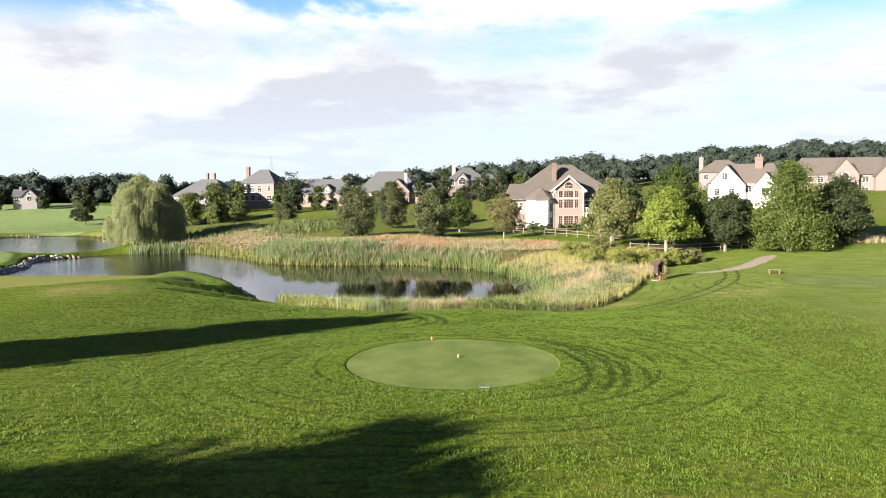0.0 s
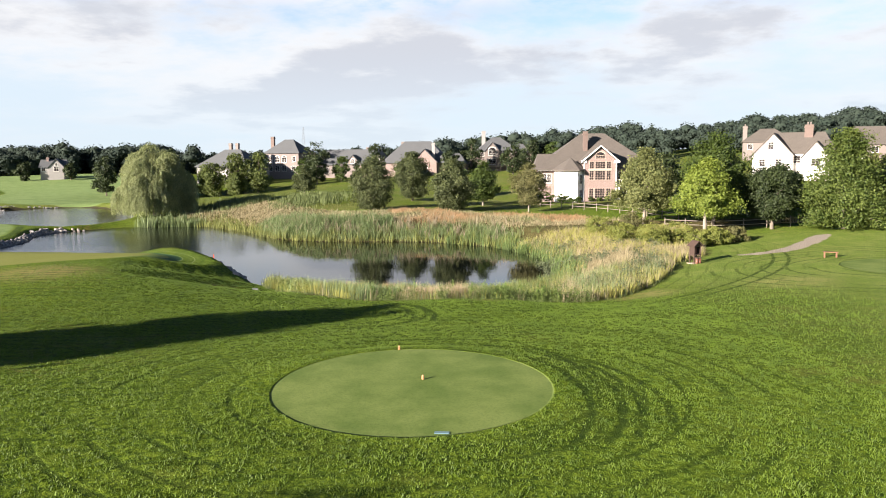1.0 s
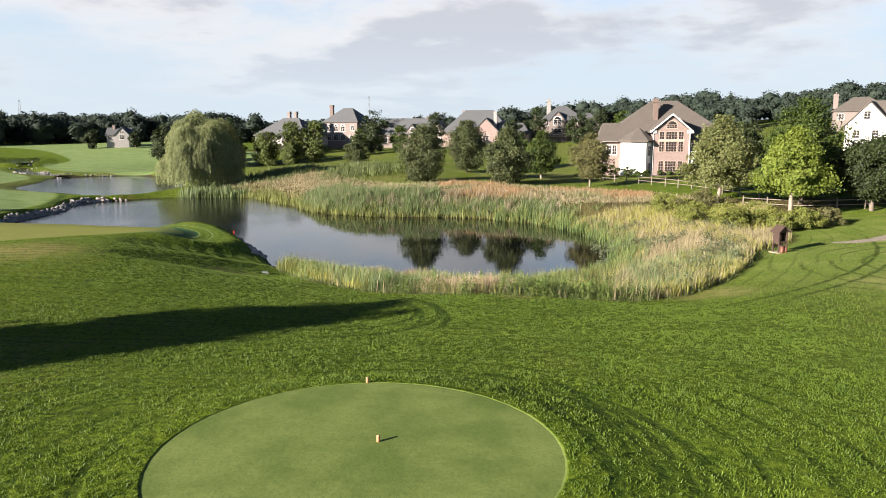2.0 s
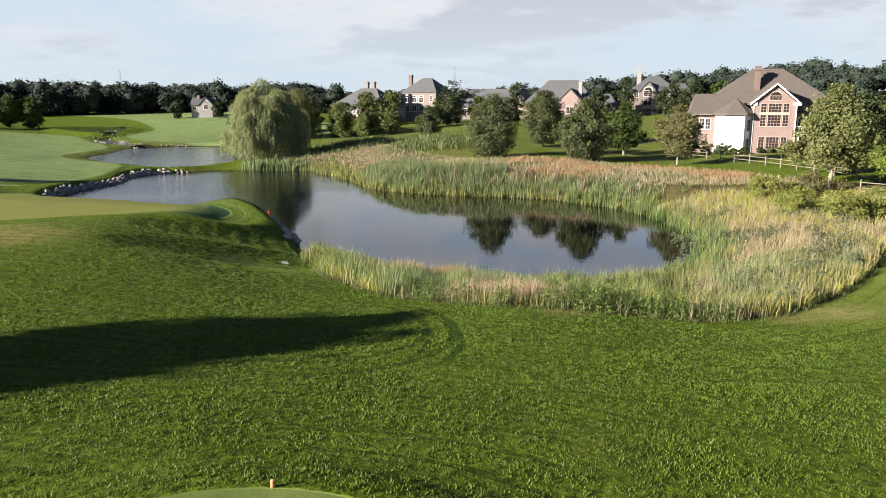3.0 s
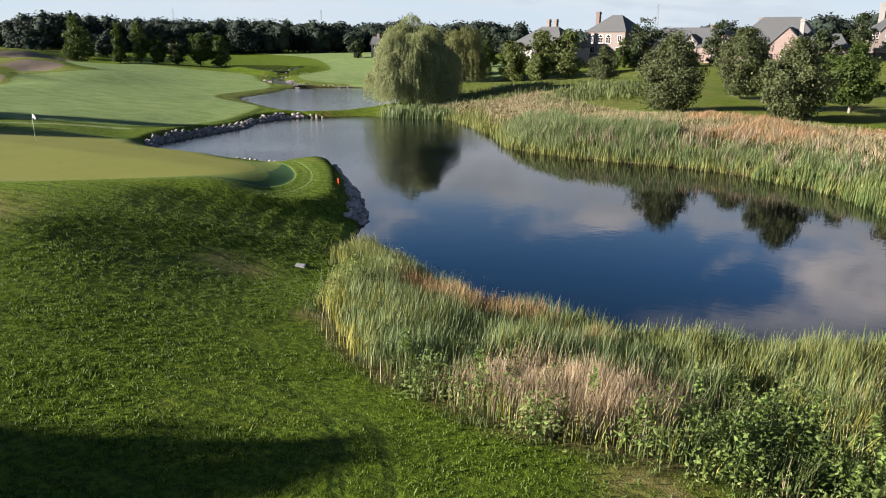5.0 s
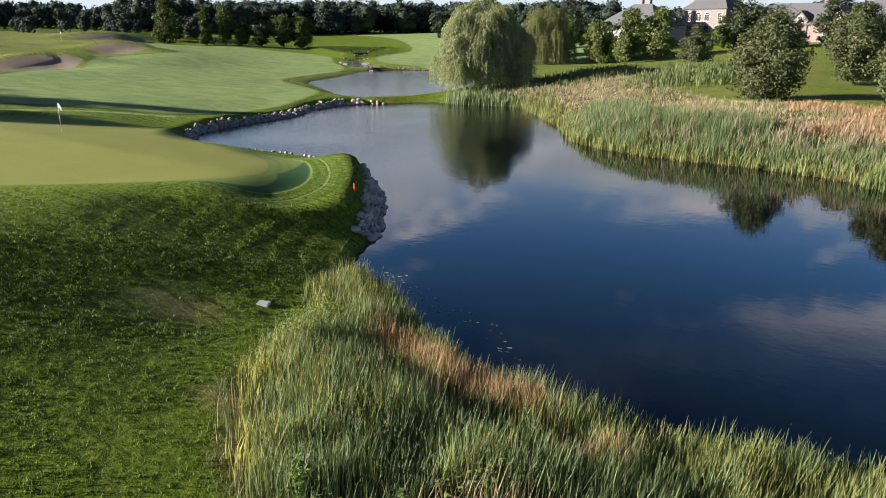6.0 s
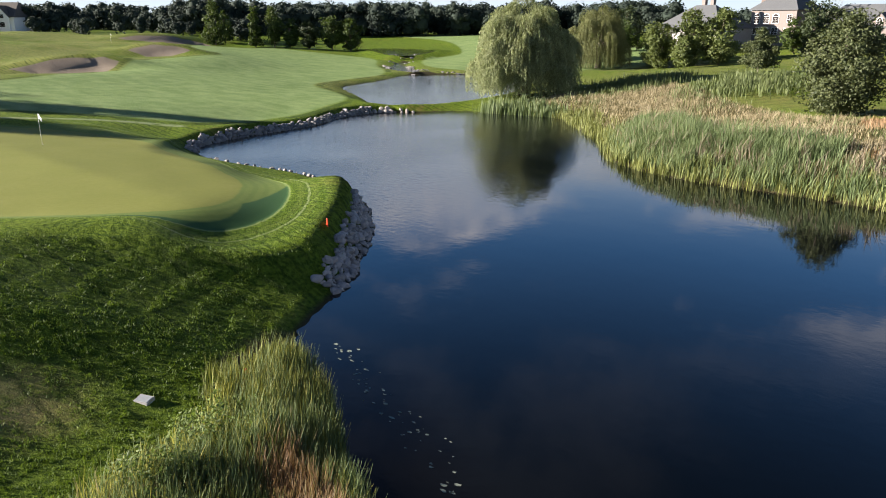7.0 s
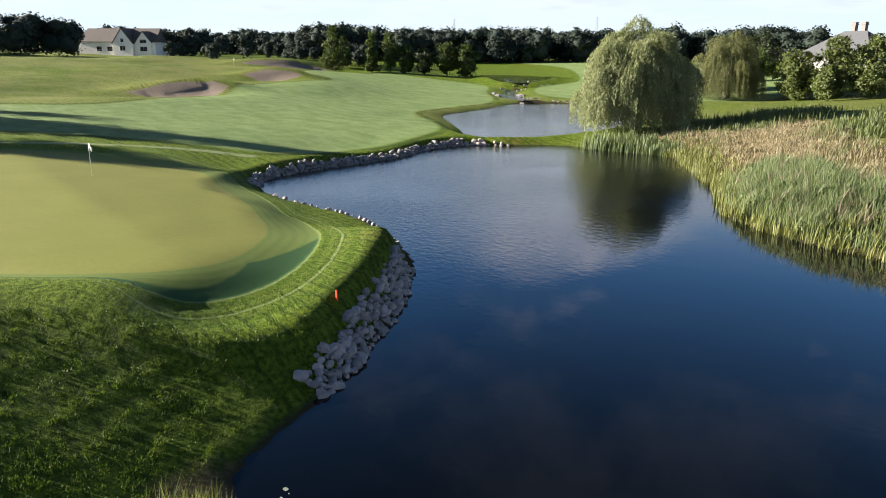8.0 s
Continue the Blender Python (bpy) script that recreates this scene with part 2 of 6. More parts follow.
    fair_col = n.mix(n.span(n.noise(p, 2.2, 4.0, 0.7), 0.45, 0.75, 0.0, 0.35), fair_col, rgb(0.082, 0.124, 0.038))
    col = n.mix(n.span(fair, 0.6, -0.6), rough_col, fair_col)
    rut = n.math("MULTIPLY", n.span(n.math("ABSOLUTE", n.math("SUBTRACT", fair, 0.9)), 0.75, 0.35), n.math("MULTIPLY", n.span(xyz[1], 185.0, 165.0), n.span(n.noise(p, 0.2, 2.0), 0.35, 0.55)))
    col = n.mix(n.math("MULTIPLY", rut, 0.7), col, rgb(0.030, 0.052, 0.010))
    # narrow pale strip in the grass beyond the green
    pale_strip = n.math("MULTIPLY", n.span(n.math("ABSOLUTE", n.spot("pale_strip")), 0.75, 0.25), n.span(n.noise(p, 1.2, 4.0), 0.25, 0.5))
    col = n.mix(n.math("MULTIPLY", pale_strip, 0.75), col, rgb(0.24, 0.27, 0.16))
    # fringe, collar and putting surface; the collar is broad on the nose and narrow to the south
    side = n.math("MAXIMUM", n.span(n.math("ADD", y, n.math("MULTIPLY", x, 0.9)), 44.0, 50.5, 0.22, 1.0), n.span(y, 79.0, 82.0, 0.0, 0.75))
    green = n.math("DIVIDE", green, n.math("MULTIPLY", side, 0.86))
    green = n.math("ADD", green, n.math("MULTIPLY", n.math("SUBTRACT", n.noise(p, 0.9, 4.0, 0.7), 0.5), n.span(side, 0.9, 0.3, 0.25, 1.6)))
    fringe = n.mix(n.span(n.math("SINE", n.math("MULTIPLY", green, 7.0)), -0.3, 0.6), rgb(0.050, 0.090, 0.012), rgb(0.105, 0.145, 0.030))
    col = n.mix(n.span(green, 6.2, 5.4), col, n.mix(0.62, fringe, rough_col))
    pale = n.math("MULTIPLY", n.span(green, 4.45, 4.35), n.span(green, 4.2, 4.3))
    pale = n.math("MAXIMUM", pale, n.math("MULTIPLY", n.span(green, 3.15, 3.05), n.span(green, 2.9, 3.0)))
    col = n.mix(n.math("MULTIPLY", pale, 0.75), col, rgb(0.19, 0.23, 0.09))
    putt = n.mix(n.noise(p, 0.35, 5.0, 0.65), rgb(0.142, 0.158, 0.036), rgb(0.200, 0.200, 0.056))
    putt = n.mix(n.span(n.noise(p, 3.5, 4.0, 0.7), 0.35, 0.75, 0.0, 0.35), putt, rgb(0.120, 0.140, 0.030))
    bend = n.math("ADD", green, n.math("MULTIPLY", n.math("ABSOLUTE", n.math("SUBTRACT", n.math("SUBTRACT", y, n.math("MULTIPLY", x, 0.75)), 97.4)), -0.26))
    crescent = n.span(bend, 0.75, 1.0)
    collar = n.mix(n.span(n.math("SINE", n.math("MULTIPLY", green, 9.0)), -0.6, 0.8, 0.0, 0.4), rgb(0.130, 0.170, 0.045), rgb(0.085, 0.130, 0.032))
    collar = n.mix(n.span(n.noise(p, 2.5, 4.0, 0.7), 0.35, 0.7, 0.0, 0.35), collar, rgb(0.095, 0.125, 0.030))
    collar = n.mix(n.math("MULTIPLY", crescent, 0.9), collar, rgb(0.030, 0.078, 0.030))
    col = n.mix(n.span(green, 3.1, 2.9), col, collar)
    col = n.mix(n.span(green, 0.15, -0.15), col, putt)
    tee_col = n.mix(n.span(n.noise(p, 0.55, 4.0, 0.6), 0.3, 0.7), rgb(0.092, 0.132, 0.032), rgb(0.150, 0.188, 0.054))
    tee_col = n.mix(n.span(n.noise(p, 14.0, 3.0, 0.7), 0.40, 0.75, 0.0, 0.45), tee_col, rgb(0.050, 0.080, 0.020))
    col = n.mix(n.span(tee, 0.02, -0.02), col, tee_col)
    # wild ground under the tall grass, and the mud at the water
    earth = n.mix(n.span(tuft, 0.3, 0.7), rgb(0.05, 0.045, 0.016), rgb(0.125, 0.105, 0.045))
    col = n.mix(n.span(n.math("ADD", wild, n.math("MULTIPLY", n.math("SUBTRACT", patch, 0.5), 2.5)), 0.5, -0.5), col, earth)
    col = n.mix(n.span(shore, 0.35, 0.0), col, rgb(0.045, 0.040, 0.022))
    # cart path and sand
    gravel = n.mix(n.noise(p, 9.0, 4.0), rgb(0.20, 0.165, 0.138), rgb(0.36, 0.31, 0.265))
    col = n.mix(n.span(n.math("ADD", path, n.math("MULTIPLY", n.math("SUBTRACT", patch, 0.5), 1.2)), 0.15, -0.15), col, gravel)
    col = n.mix(n.span(sand, 0.15, -0.1), col, n.mix(patch, rgb(0.150, 0.122, 0.098), rgb(0.235, 0.195, 0.155)))
    short = n.math("MINIMUM", n.span(green, 2.8, 3.4), n.span(tee, -0.05, 0.05))
    short = n.math("MINIMUM", short, n.span(fair, -0.6, 0.6, 0.45, 1.0))
    height = n.math("ADD", n.math("MULTIPLY", tuft, 0.7), n.math("MULTIPLY", blade, 0.35))
    height = n.math("SUBTRACT", n.math("MULTIPLY", height, n.math("ADD", n.math("MULTIPLY", short, 0.92), 0.08)), n.math("MULTIPLY", tracks, 0.35))
    fan = n.math("ARCTAN2", n.math("SUBTRACT", y, 78.0), n.math("ADD", x, 36.0))
    down = n.add("ShaderNodeCombineXYZ", {0: n.math("MULTIPLY", fan, 14.0), 1: n.math("MULTIPLY", green, 0.10)}).outputs[0]
    fold = n.math("MULTIPLY", n.noise(down, 1.6, 3.0, 0.55, warp=0.4), n.math("MULTIPLY", n.span(green, 3.2, 6.0), n.span(green, 19.0, 11.0)))
    fold = n.math("MULTIPLY", fold, n.span(xyz[0], -60.0, -45.0))
    return principled(n, col, 0.85, n.math("ADD", height, n.math("MULTIPLY", fold, 1.1)), 1.0, 0.13, extra={"Specular IOR Level": 0.06})


ground_mat = material("ground", ground_look)


def water_look(n):
    p = place(n)
    xyz = n.add("ShaderNodeSeparateXYZ", {0: p}).outputs
    breeze = n.math("MULTIPLY", n.span(xyz[0], -20.0, -42.0), n.span(n.noise(p, 0.08, 2.0), 0.25, 0.6, 0.55, 1.0))
    breeze = n.math("MULTIPLY", breeze, n.span(xyz[0], -62.0, -66.0, 1.0, 0.60))
    ripple = n.noise(p, 1.9, 3.0, 0.6, stretch=(1.0, 1.35, 1.0), warp=0.3)
    fine = n.noise(p, 5.0, 3.0, 0.6)
    swell = n.noise(p, 0.5, 2.0)
    chop = n.math("ADD", n.math("MULTIPLY", ripple, n.math("ADD", n.math("MULTIPLY", breeze, 0.040), 0.0016)), n.math("MULTIPLY", fine, n.math("MULTIPLY", breeze, 0.014)))
    height = n.math("ADD", chop, n.math("MULTIPLY", swell, 0.004))
    return principled(n, rgb(0.0012, 0.0018, 0.0026), n.span(breeze, 0.0, 1.0, 0.03, 0.06), height, 1.0, 1.0, extra={"IOR": 1.333})


water_mat = material("water", water_look)

# -- the plan: rises and hollows of the land (x, y, radius, height), shores, surfaces --
NEAR_HILLS = [
    (-40, 86.5, 4.5, -0.7), (-26, 63, 4.5, 0.25), (-27.5, 71, 4.5, 0.45), (-19, 65.5, 4.5, -0.1), (-142, 113.5, 7, 1.7), (-166, 144.5, 7, 1.7), (-224, 178, 11, 2.0), (-24, 69.5, 3.6, 0.22), (-24, 72.8, 2.2, -0.36), (-19.0, 69.5, 3.4, -0.36), (-67, 213, 20, -2.1), (-86, 206, 14, -1.2), (-211, 186, 9, -2.4), (-124, 106, 7, -0.5), (-148, 134, 6, -0.5),
    (-22, 59, 9, 1.27), (-21, 69, 8, -1.66), (2, 60, 10, -2.70), (0, 32, 12, 0.32), (-45, 75, 18, -1.26), (20, 62, 14, -0.11),
    (12, 85, 18, -2.09), (-40, 135, 22, -2.52), (-5, 125, 20, -1.17), (-70, 105, 20, -1.52), (20, 30, 22, -1.43), (-18, 45, 14, -1.33),
    (50, 75, 28, -1.51), (-10, 180, 45, -0.74), (25, 150, 30, -1.20), (-60, 240, 60, 0.60), (40, 260, 70, 0.16), (100, 190, 40, 0.61),
]
FAR_HILLS = [
    (190, 330, 110, 12.66), (-95, 145, 30, -1.31), (-150, 85, 35, -0.05), (-200, 110, 60, 1.85), (-130, 170, 45, -2.91), (-170, 245, 45, -4.14),
    (-160, 290, 40, 3.65), (-300, 200, 110, 0.66), (-100, 50, 50, -1.00), (60, 0, 80, 1.17), (-30, 0, 50, -0.07), (-27, 77, 5, -0.67),
    (-15, 63, 5, -1.16), (-33, 150, 14, 2.20), (-8, 129, 9, 1.09), (2, 54, 5, 1.19), (230, 420, 90, 11.15), (-460, 120, 160, 3.42),
]
# small swells of the green's slope and of the bank round the bay
NOSE_HILLS = [(-97, 143, 9, -0.40), (-106, 160, 9, -0.35), (-88, 131, 8, -0.50), (-97, 182, 10, -0.35), (-62, 94, 6, -0.42), (-64, 105, 6, -0.58), (-70, 104, 9, 0.15), (-58, 88, 4, -0.79), (-36, 84, 4.5, -1.08), (-24, 77, 3.5, -0.15), (-21.5, 72, 3, -0.04), (-16.5, 65, 3.5, -0.49), (-28, 81.5, 3.5, -0.21), (-22.5, 68, 4, -0.77), (-23, 64, 4.5, 0.17), (-20, 67, 3, 1.41), (-18.5, 69.5, 2.5, 1.18), (-27, 70, 4, 0.51), (-26, 66, 4, -0.19), (-14.5, 68, 3, 0.1), (-19, 61, 4, -0.1)]
# outlines of the two ponds, the far pond and the brook; the third number of a shore point is how wide its bank is
LOWER_POND = [(-19.2, 73.9, 4.0), (-20.7, 76.1, 1.9), (-22.9, 78.8, 1.5), (-25, 81.2, 1.4), (-27.4, 83.4, 1.3), (-31.0, 86.0, 1.2), (-36, 88, 4), (-41.3, 88.9, 6.5), (-47.7, 88, 6), (-52, 87.9, 4.5), (-56, 89, 1.6),
              (-58.6, 92.5, 1.3), (-60, 99, 1.3), (-61, 105.6, 1.3), (-64, 112, 1.3), (-65, 117.5, 1.2), (-63.6, 120.5, 1.2), (-62, 121.8, 1.5), (-58, 127, 3), (-53, 128.4, 4), (-46, 129.8, 4), (-41.4, 126.5, 4),
              (-32, 117, 6), (-26.5, 109.5, 6), (-20.4, 106.5, 6), (-14.7, 106, 6), (-9, 106, 6), (-4, 105.2, 6)]
LOWER_POND_EAST = [(1.5, 102, 6), (6, 97.5, 6), (9.2, 90, 6), (10.6, 83, 6), (10, 76, 6), (8, 70, 5), (4.5, 67, 5), (0, 65.3, 5), (-5, 65.2, 5), (-8.5, 66, 5), (-13.3, 68.8, 5.5), (-16.8, 70.4, 7.5), (-18.2, 72.1, 6.5)]
UPPER_POND = [(-66, 121.6, 1.2), (-64.2, 125, 2), (-63, 131, 3), (-64, 143, 3), (-72, 160, 2), (-88, 176, 1.2), (-99, 176, 1.2), (-106.6, 168, 1.2), (-101, 156, 1.2), (-98, 148.6, 1.2), (-95.5, 141.5, 1.2), (-92.6, 137.3, 1.6), (-84.6, 132.5, 4), (-76, 127, 3), (-69, 122.2, 1.2)]
FAR_POND = [(-185.3, 226.6, 3), (-179.6, 236.9, 3), (-159.7, 231.3, 3), (-142.7, 208.6, 2), (-139, 198.2, 2), (-148.4, 201, 2), (-170.1, 216.2, 3)]
BROOK = [(-138.5, 196.4, 1.2), (-136.6, 198, 1.2), (-131, 191, 1.2), (-124, 183.5, 1.4), (-117, 177.5, 1.6), (-106.5, 170.5, 1.2), (-108.5, 168.6, 1.2), (-119.5, 174, 1.6), (-126.4, 181, 1.4), (-133, 189, 1.2)]
GREEN = [(-29, 69.5), (-28, 72.8), (-28.8, 75.3), (-32, 78.3), (-35.5, 80.2), (-42, 82), (-50.5, 83.6), (-57, 84.3), (-64, 81.5), (-69, 75), (-68, 67), (-58, 61), (-45, 60), (-36, 62), (-31.3, 66.3)]
FAIRWAY = [(-63.8, 95), (-64.6, 105), (-68, 113.5), (-73, 121), (-84, 128), (-95.5, 133.5), (-101.5, 146), (-106, 158), (-113, 166), (-126, 176), (-150, 196), (-176, 198), (-200, 190), (-190, 165), (-170, 158), (-150, 150), (-138, 128), (-118, 106), (-105, 88), (-112, 70), (-90, 66), (-76, 82)]
FAR_FAIRWAY = [(-86, 180), (-103, 178.5), (-118, 184), (-138, 206), (-148, 232), (-190, 270), (-260, 300), (-240, 340), (-150, 300), (-110, 262), (-80, 230)]
PALE_LINE = [(-75, 67), (-73, 73.4), (-71.7, 77.5), (-69.4, 81.5), (-67.4, 85.8), (-65.5, 89.2), (-63.1, 91.9)]
CART_PATH = [(25.8, 75.3), (29, 76.4), (33, 80.2), (37.3, 85.6), (39.8, 87.2), (38.8, 84.8), (35.2, 80.2), (31.8, 76.4), (28, 74.6)]
EDGE_OF_ROUGH = [(-17.5, 69.5), (-13.7, 64.8), (-11.2, 60.3), (-8.6, 57.6), (-6.4, 56.0), (-3.6, 54.8), (-0.5, 54.2), (2.5, 54.2), (6.6, 55.2), (9.5, 56.2), (12.6, 58.6), (15.6, 62.5), (18, 67), (19.8, 71.5), (24, 77), (24, 84), (16, 92),
                 (30, 94), (40, 97), (60, 93), (80, 90), (80, 100), (40, 103), (26, 106), (14, 116), (4, 122), (-8, 126), (-20, 131), (-30, 139), (-40, 147), (-50, 140), (-51, 134), (-53, 129), (-52, 122), (-20, 80)]
TEE_X, TEE_Y, TEE_R = 0.35, 30.7, 4.55
SECOND_TEE = (36.5, 63.2, 6.6, 5.0)
SAND = [(-133, 110, 8.4, 3.3, 71), (-157, 139, 6.2, 3.2, 60), (-209, 170, 13, 4.4, 63)]


def curve_of(points, steps=6):
    """A closed Catmull-Rom curve through the points."""
    p = np.array(points, float)
    a, b, c, d = np.roll(p, 1, 0), p, np.roll(p, -1, 0), np.roll(p, -2, 0)
    t = (np.arange(steps) / steps)[None, :, None]
    a, b, c, d = (v[:, None, :] for v in (a, b, c, d))
    q = 0.5 * (2 * b + (c - a) * t + (2 * a - 5 * b + 4 * c - d) * t**2 + (3 * b - a - 3 * c + d) * t**3)
    return q.reshape(-1, p.shape[1])


def away(x, y, outline):
    """Distance from a closed outline, minus inside it, and the outline's further numbers at the nearest place."""
    x, y = np.asarray(x, float), np.asarray(y, float)
    best = np.full(x.shape, 1e9)
    extra = np.zeros(x.shape)
    inside = np.zeros(x.shape, bool)
    for k in range(len(outline)):
        a, b = outline[k - 1], outline[k]
        ex, ey = b[0] - a[0], b[1] - a[1]
        t = np.clip(((x - a[0]) * ex + (y - a[1]) * ey) / (ex * ex + ey * ey + 1e-12), 0, 1)
        d = np.hypot(x - a[0] - t * ex, y - a[1] - t * ey)
        closer = d < best
        best = np.where(closer, d, best)
        if len(a) > 2:
            extra = np.where(closer, a[2] + (b[2] - a[2]) * t, extra)
        crosses = ((a[1] > y) != (b[1] > y)) & (x < ex * (y - a[1]) / (ey if abs(ey) > 1e-12 else 1e-12) + a[0])
        inside ^= crosses
    return np.where(inside, -best, best), extra


SHORES = [(curve_of(LOWER_POND + LOWER_POND_EAST), 0.0), (curve_of(UPPER_POND), 0.30), (curve_of(FAR_POND), 2.2), (curve_of(BROOK), 0.75)]
GREEN_LINE, FAIR_LINE, FAR_FAIR_LINE, PATH_LINE, WILD_LINE = (curve_of(p) for p in (GREEN, FAIRWAY, FAR_FAIRWAY, CART_PATH, EDGE_OF_ROUGH))


def along_line(x, y, line):
    """Distance from an open line."""
    best = np.full(np.shape(x), 60.0)
    for a, b in zip(line, line[1:]):
        ex, ey = b[0] - a[0], b[1] - a[1]
        t = np.clip(((x - a[0]) * ex + (y - a[1]) * ey) / (ex * ex + ey * ey), 0, 1)
        best = np.minimum(best, np.hypot(x - a[0] - t * ex, y - a[1] - t * ey))
    return best


def smooth(t):
    t = np.clip(t, 0, 1)
    return t * t * (3 - 2 * t)


def tee_away(x, y, oval):
    return (np.hypot((x - oval[0]) / oval[2], (y - oval[1]) / oval[3]) - 1) * oval[3]


def sand_away(x, y):
    d = np.full(np.shape(x), 99.0)
    for cx, cy, rx, ry, turn in SAND:
        c, s = math.cos(radians(turn)), math.sin(radians(turn))
        u, v = (x - cx) * c + (y - cy) * s, -(x - cx) * s + (y - cy) * c
        a = np.arctan2(v / ry, u / rx)
        d = np.minimum(d, (np.hypot(u / rx, v / ry) - 1 - 0.14 * np.sin(3 * a + cx)) * ry)
    return d


def land(x, y):
    """Height of the ground, and the distance from the nearest water; the slope below the green falls evenly to the pond."""
    x, y = np.asarray(x, float), np.asarray(y, float)
    z, water = raw_land(x, y)
    cross = -0.669 * x + 0.743 * y
    ease = smooth((69.0 - cross) / 2.2) * smooth((x + 36) / 4) * smooth((-9 - x) / 3) * smooth((y - 54) / 4) * smooth((78 - y) / 3)
    m = (ease > 0.001) & (water > 0.0)
    if m.any():
        low = z[m].copy()
        for k in range(1, 9):
            zz, ww = raw_land(x[m] + 0.743 * 1.3 * k, y[m] + 0.669 * 1.3 * k)
            low = np.minimum(low, np.maximum(zz, 0.0) + 0.26 * 1.3 * k)
        z[m] = z[m] + ease[m] * (low - z[m])
    return z, water


def raw_land(x, y):
    """The plan's hills, level surfaces and banks."""
    x, y = np.asarray(x, float), np.asarray(y, float)
    z = np.full(x.shape, 4.0)
    for hx, hy, r, h in NEAR_HILLS + FAR_HILLS + NOSE_HILLS:
        z = z + h * np.exp(-((x - hx) ** 2 + (y - hy) ** 2) / (2 * r * r))
    far = np.hypot(x + 60, y - 90)
    z = z + smooth((far - 380) / 900) * 16 * (0.6 + 0.4 * np.sin(x / 310 + 1.3) * np.cos(y / 270))
    # swells in the fairway's rough to the west
    west = smooth((-x - 95) / 40) * smooth((170 - y) / 40) * smooth((x + 420) / 60)
    z = z + west * (1.2 * np.sin(x / 17 + 0.6) * np.cos(y / 15 - 0.4) + 0.35 * np.sin(x / 8 + y / 11))
    # the putting surface and the tee are nearly level
    g, _ = away(x, y, GREEN_LINE)
    rim = 2.50 - 0.11 * np.maximum(y - 73.5, 0) + 0.03 * np.maximum(73.5 - y, 0)
    z = z + smooth((3.0 - g) / 4.2) * (rim - z) * 0.92
    t = np.hypot(x - TEE_X, y - TEE_Y) - TEE_R
    z = z + smooth((2.2 - t) / 2.2) * (3.68 - z)
    t = tee_away(x, y, SECOND_TEE)
    z = z + smooth((2.2 - t) / 2.2) * (2.85 - z)
    # bunkers: hollows cut into the slope, their far side higher
    s = sand_away(x, y)
    z = z - 0.55 * smooth(-s / 1.2) + 0.25 * smooth(1 - np.abs(s - 1.0) / 3.0)
    for cx, cy, rx, ry, turn in SAND:
        v = -(x - cx) * math.sin(radians(turn)) + (y - cy) * math.cos(radians(turn))
        u = (x - cx) * math.cos(radians(turn)) + (y - cy) * math.sin(radians(turn))
        z = z + 0.9 * np.clip(v / ry, -1.6, 1.6) * np.exp(-((u / (1.3 * rx)) ** 4) - (v / (1.9 * ry)) ** 4)
    water = np.full(x.shape, 999.0)
    for line, level in SHORES:
        lo, hi = line[:, :2].min(0) - 14, line[:, :2].max(0) + 14
        m = (x > lo[0]) & (x < hi[0]) & (y > lo[1]) & (y < hi[1])
        if m.any():
            d, wide = away(x[m], y[m], line)
            zz = z[m]
            bank = level - 0.04 + (np.maximum(zz, level + 0.25) - level) * (0.15 * smooth(0.10 + 0.9 * d / np.maximum(wide, 0.5)) + 0.85 * np.clip(0.03 + 0.97 * d / np.maximum(wide, 0.5), 0, 1))
            bank = np.where(d > wide, np.maximum(zz, level + 0.2), bank)
            z[m] = np.where(d < 0, level - 0.06 - 1.3 * smooth(-d / 3.5), np.where(d < wide, bank, z[m]))
            water[m] = np.minimum(water[m], d)
    return z, water


def height(x, y):
    return float(land(np.array([x]), np.array([y]))[0][0])


def mesh_from(name, verts, faces, mat, smooth_faces=True):
    """A mesh out of arrays; all faces have the same number of corners."""
    me = bpy.data.meshes.new(name)
    verts, faces = np.asarray(verts, np.float32), np.asarray(faces, np.int32)
    k = faces.shape[1]
    me.vertices.add(len(verts))
    me.vertices.foreach_set("co", verts.ravel())
    me.loops.add(faces.size)
    me.loops.foreach_set("vertex_index", faces.ravel())
    me.polygons.add(len(faces))
    me.polygons.foreach_set("loop_start", np.arange(0, faces.size, k, dtype=np.int32))
    me.polygons.foreach_set("loop_total", np.full(len(faces), k, np.int32))
    me.polygons.foreach_set("use_smooth", np.full(len(faces), smooth_faces, bool))
    me.update(calc_edges=True)
    me.materials.append(mat)
    return me


def graded(low, high, step, reach, growth=1.13, before=0, after=0):
    """Coordinates that are close together from low to high, less so in a belt before or after, and ever wider apart outside."""
    inner = list(np.arange(low, high + step / 2, step))
    inner = [inner[0] - 2.4 * k for k in range(before, 0, -1)] + inner
    inner = inner + [inner[-1] + 2.4 * (k + 1) for k in range(after)]
    out, s = [], step
    while (out[-1] if out else 0) < reach:
        s *= growth
        out.append((out[-1] if out else 0) + s)
    return np.array([inner[0] - o for o in reversed(out)] + inner + [inner[-1] + o for o in out])


DRY = [(12.4, 57.3, 1.7), (14.6, 58.3, 2.3), (-27.0, 55.5, 5.0), (-16.5, 61.5, 2.4), (-9.8, 58.6, 1.2), (24.0, 58.0, 4.0), (3.0, 53.6, 1.6)]


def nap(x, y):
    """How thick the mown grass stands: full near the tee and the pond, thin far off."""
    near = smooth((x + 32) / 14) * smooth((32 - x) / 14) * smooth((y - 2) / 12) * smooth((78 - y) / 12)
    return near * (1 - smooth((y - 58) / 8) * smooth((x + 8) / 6))


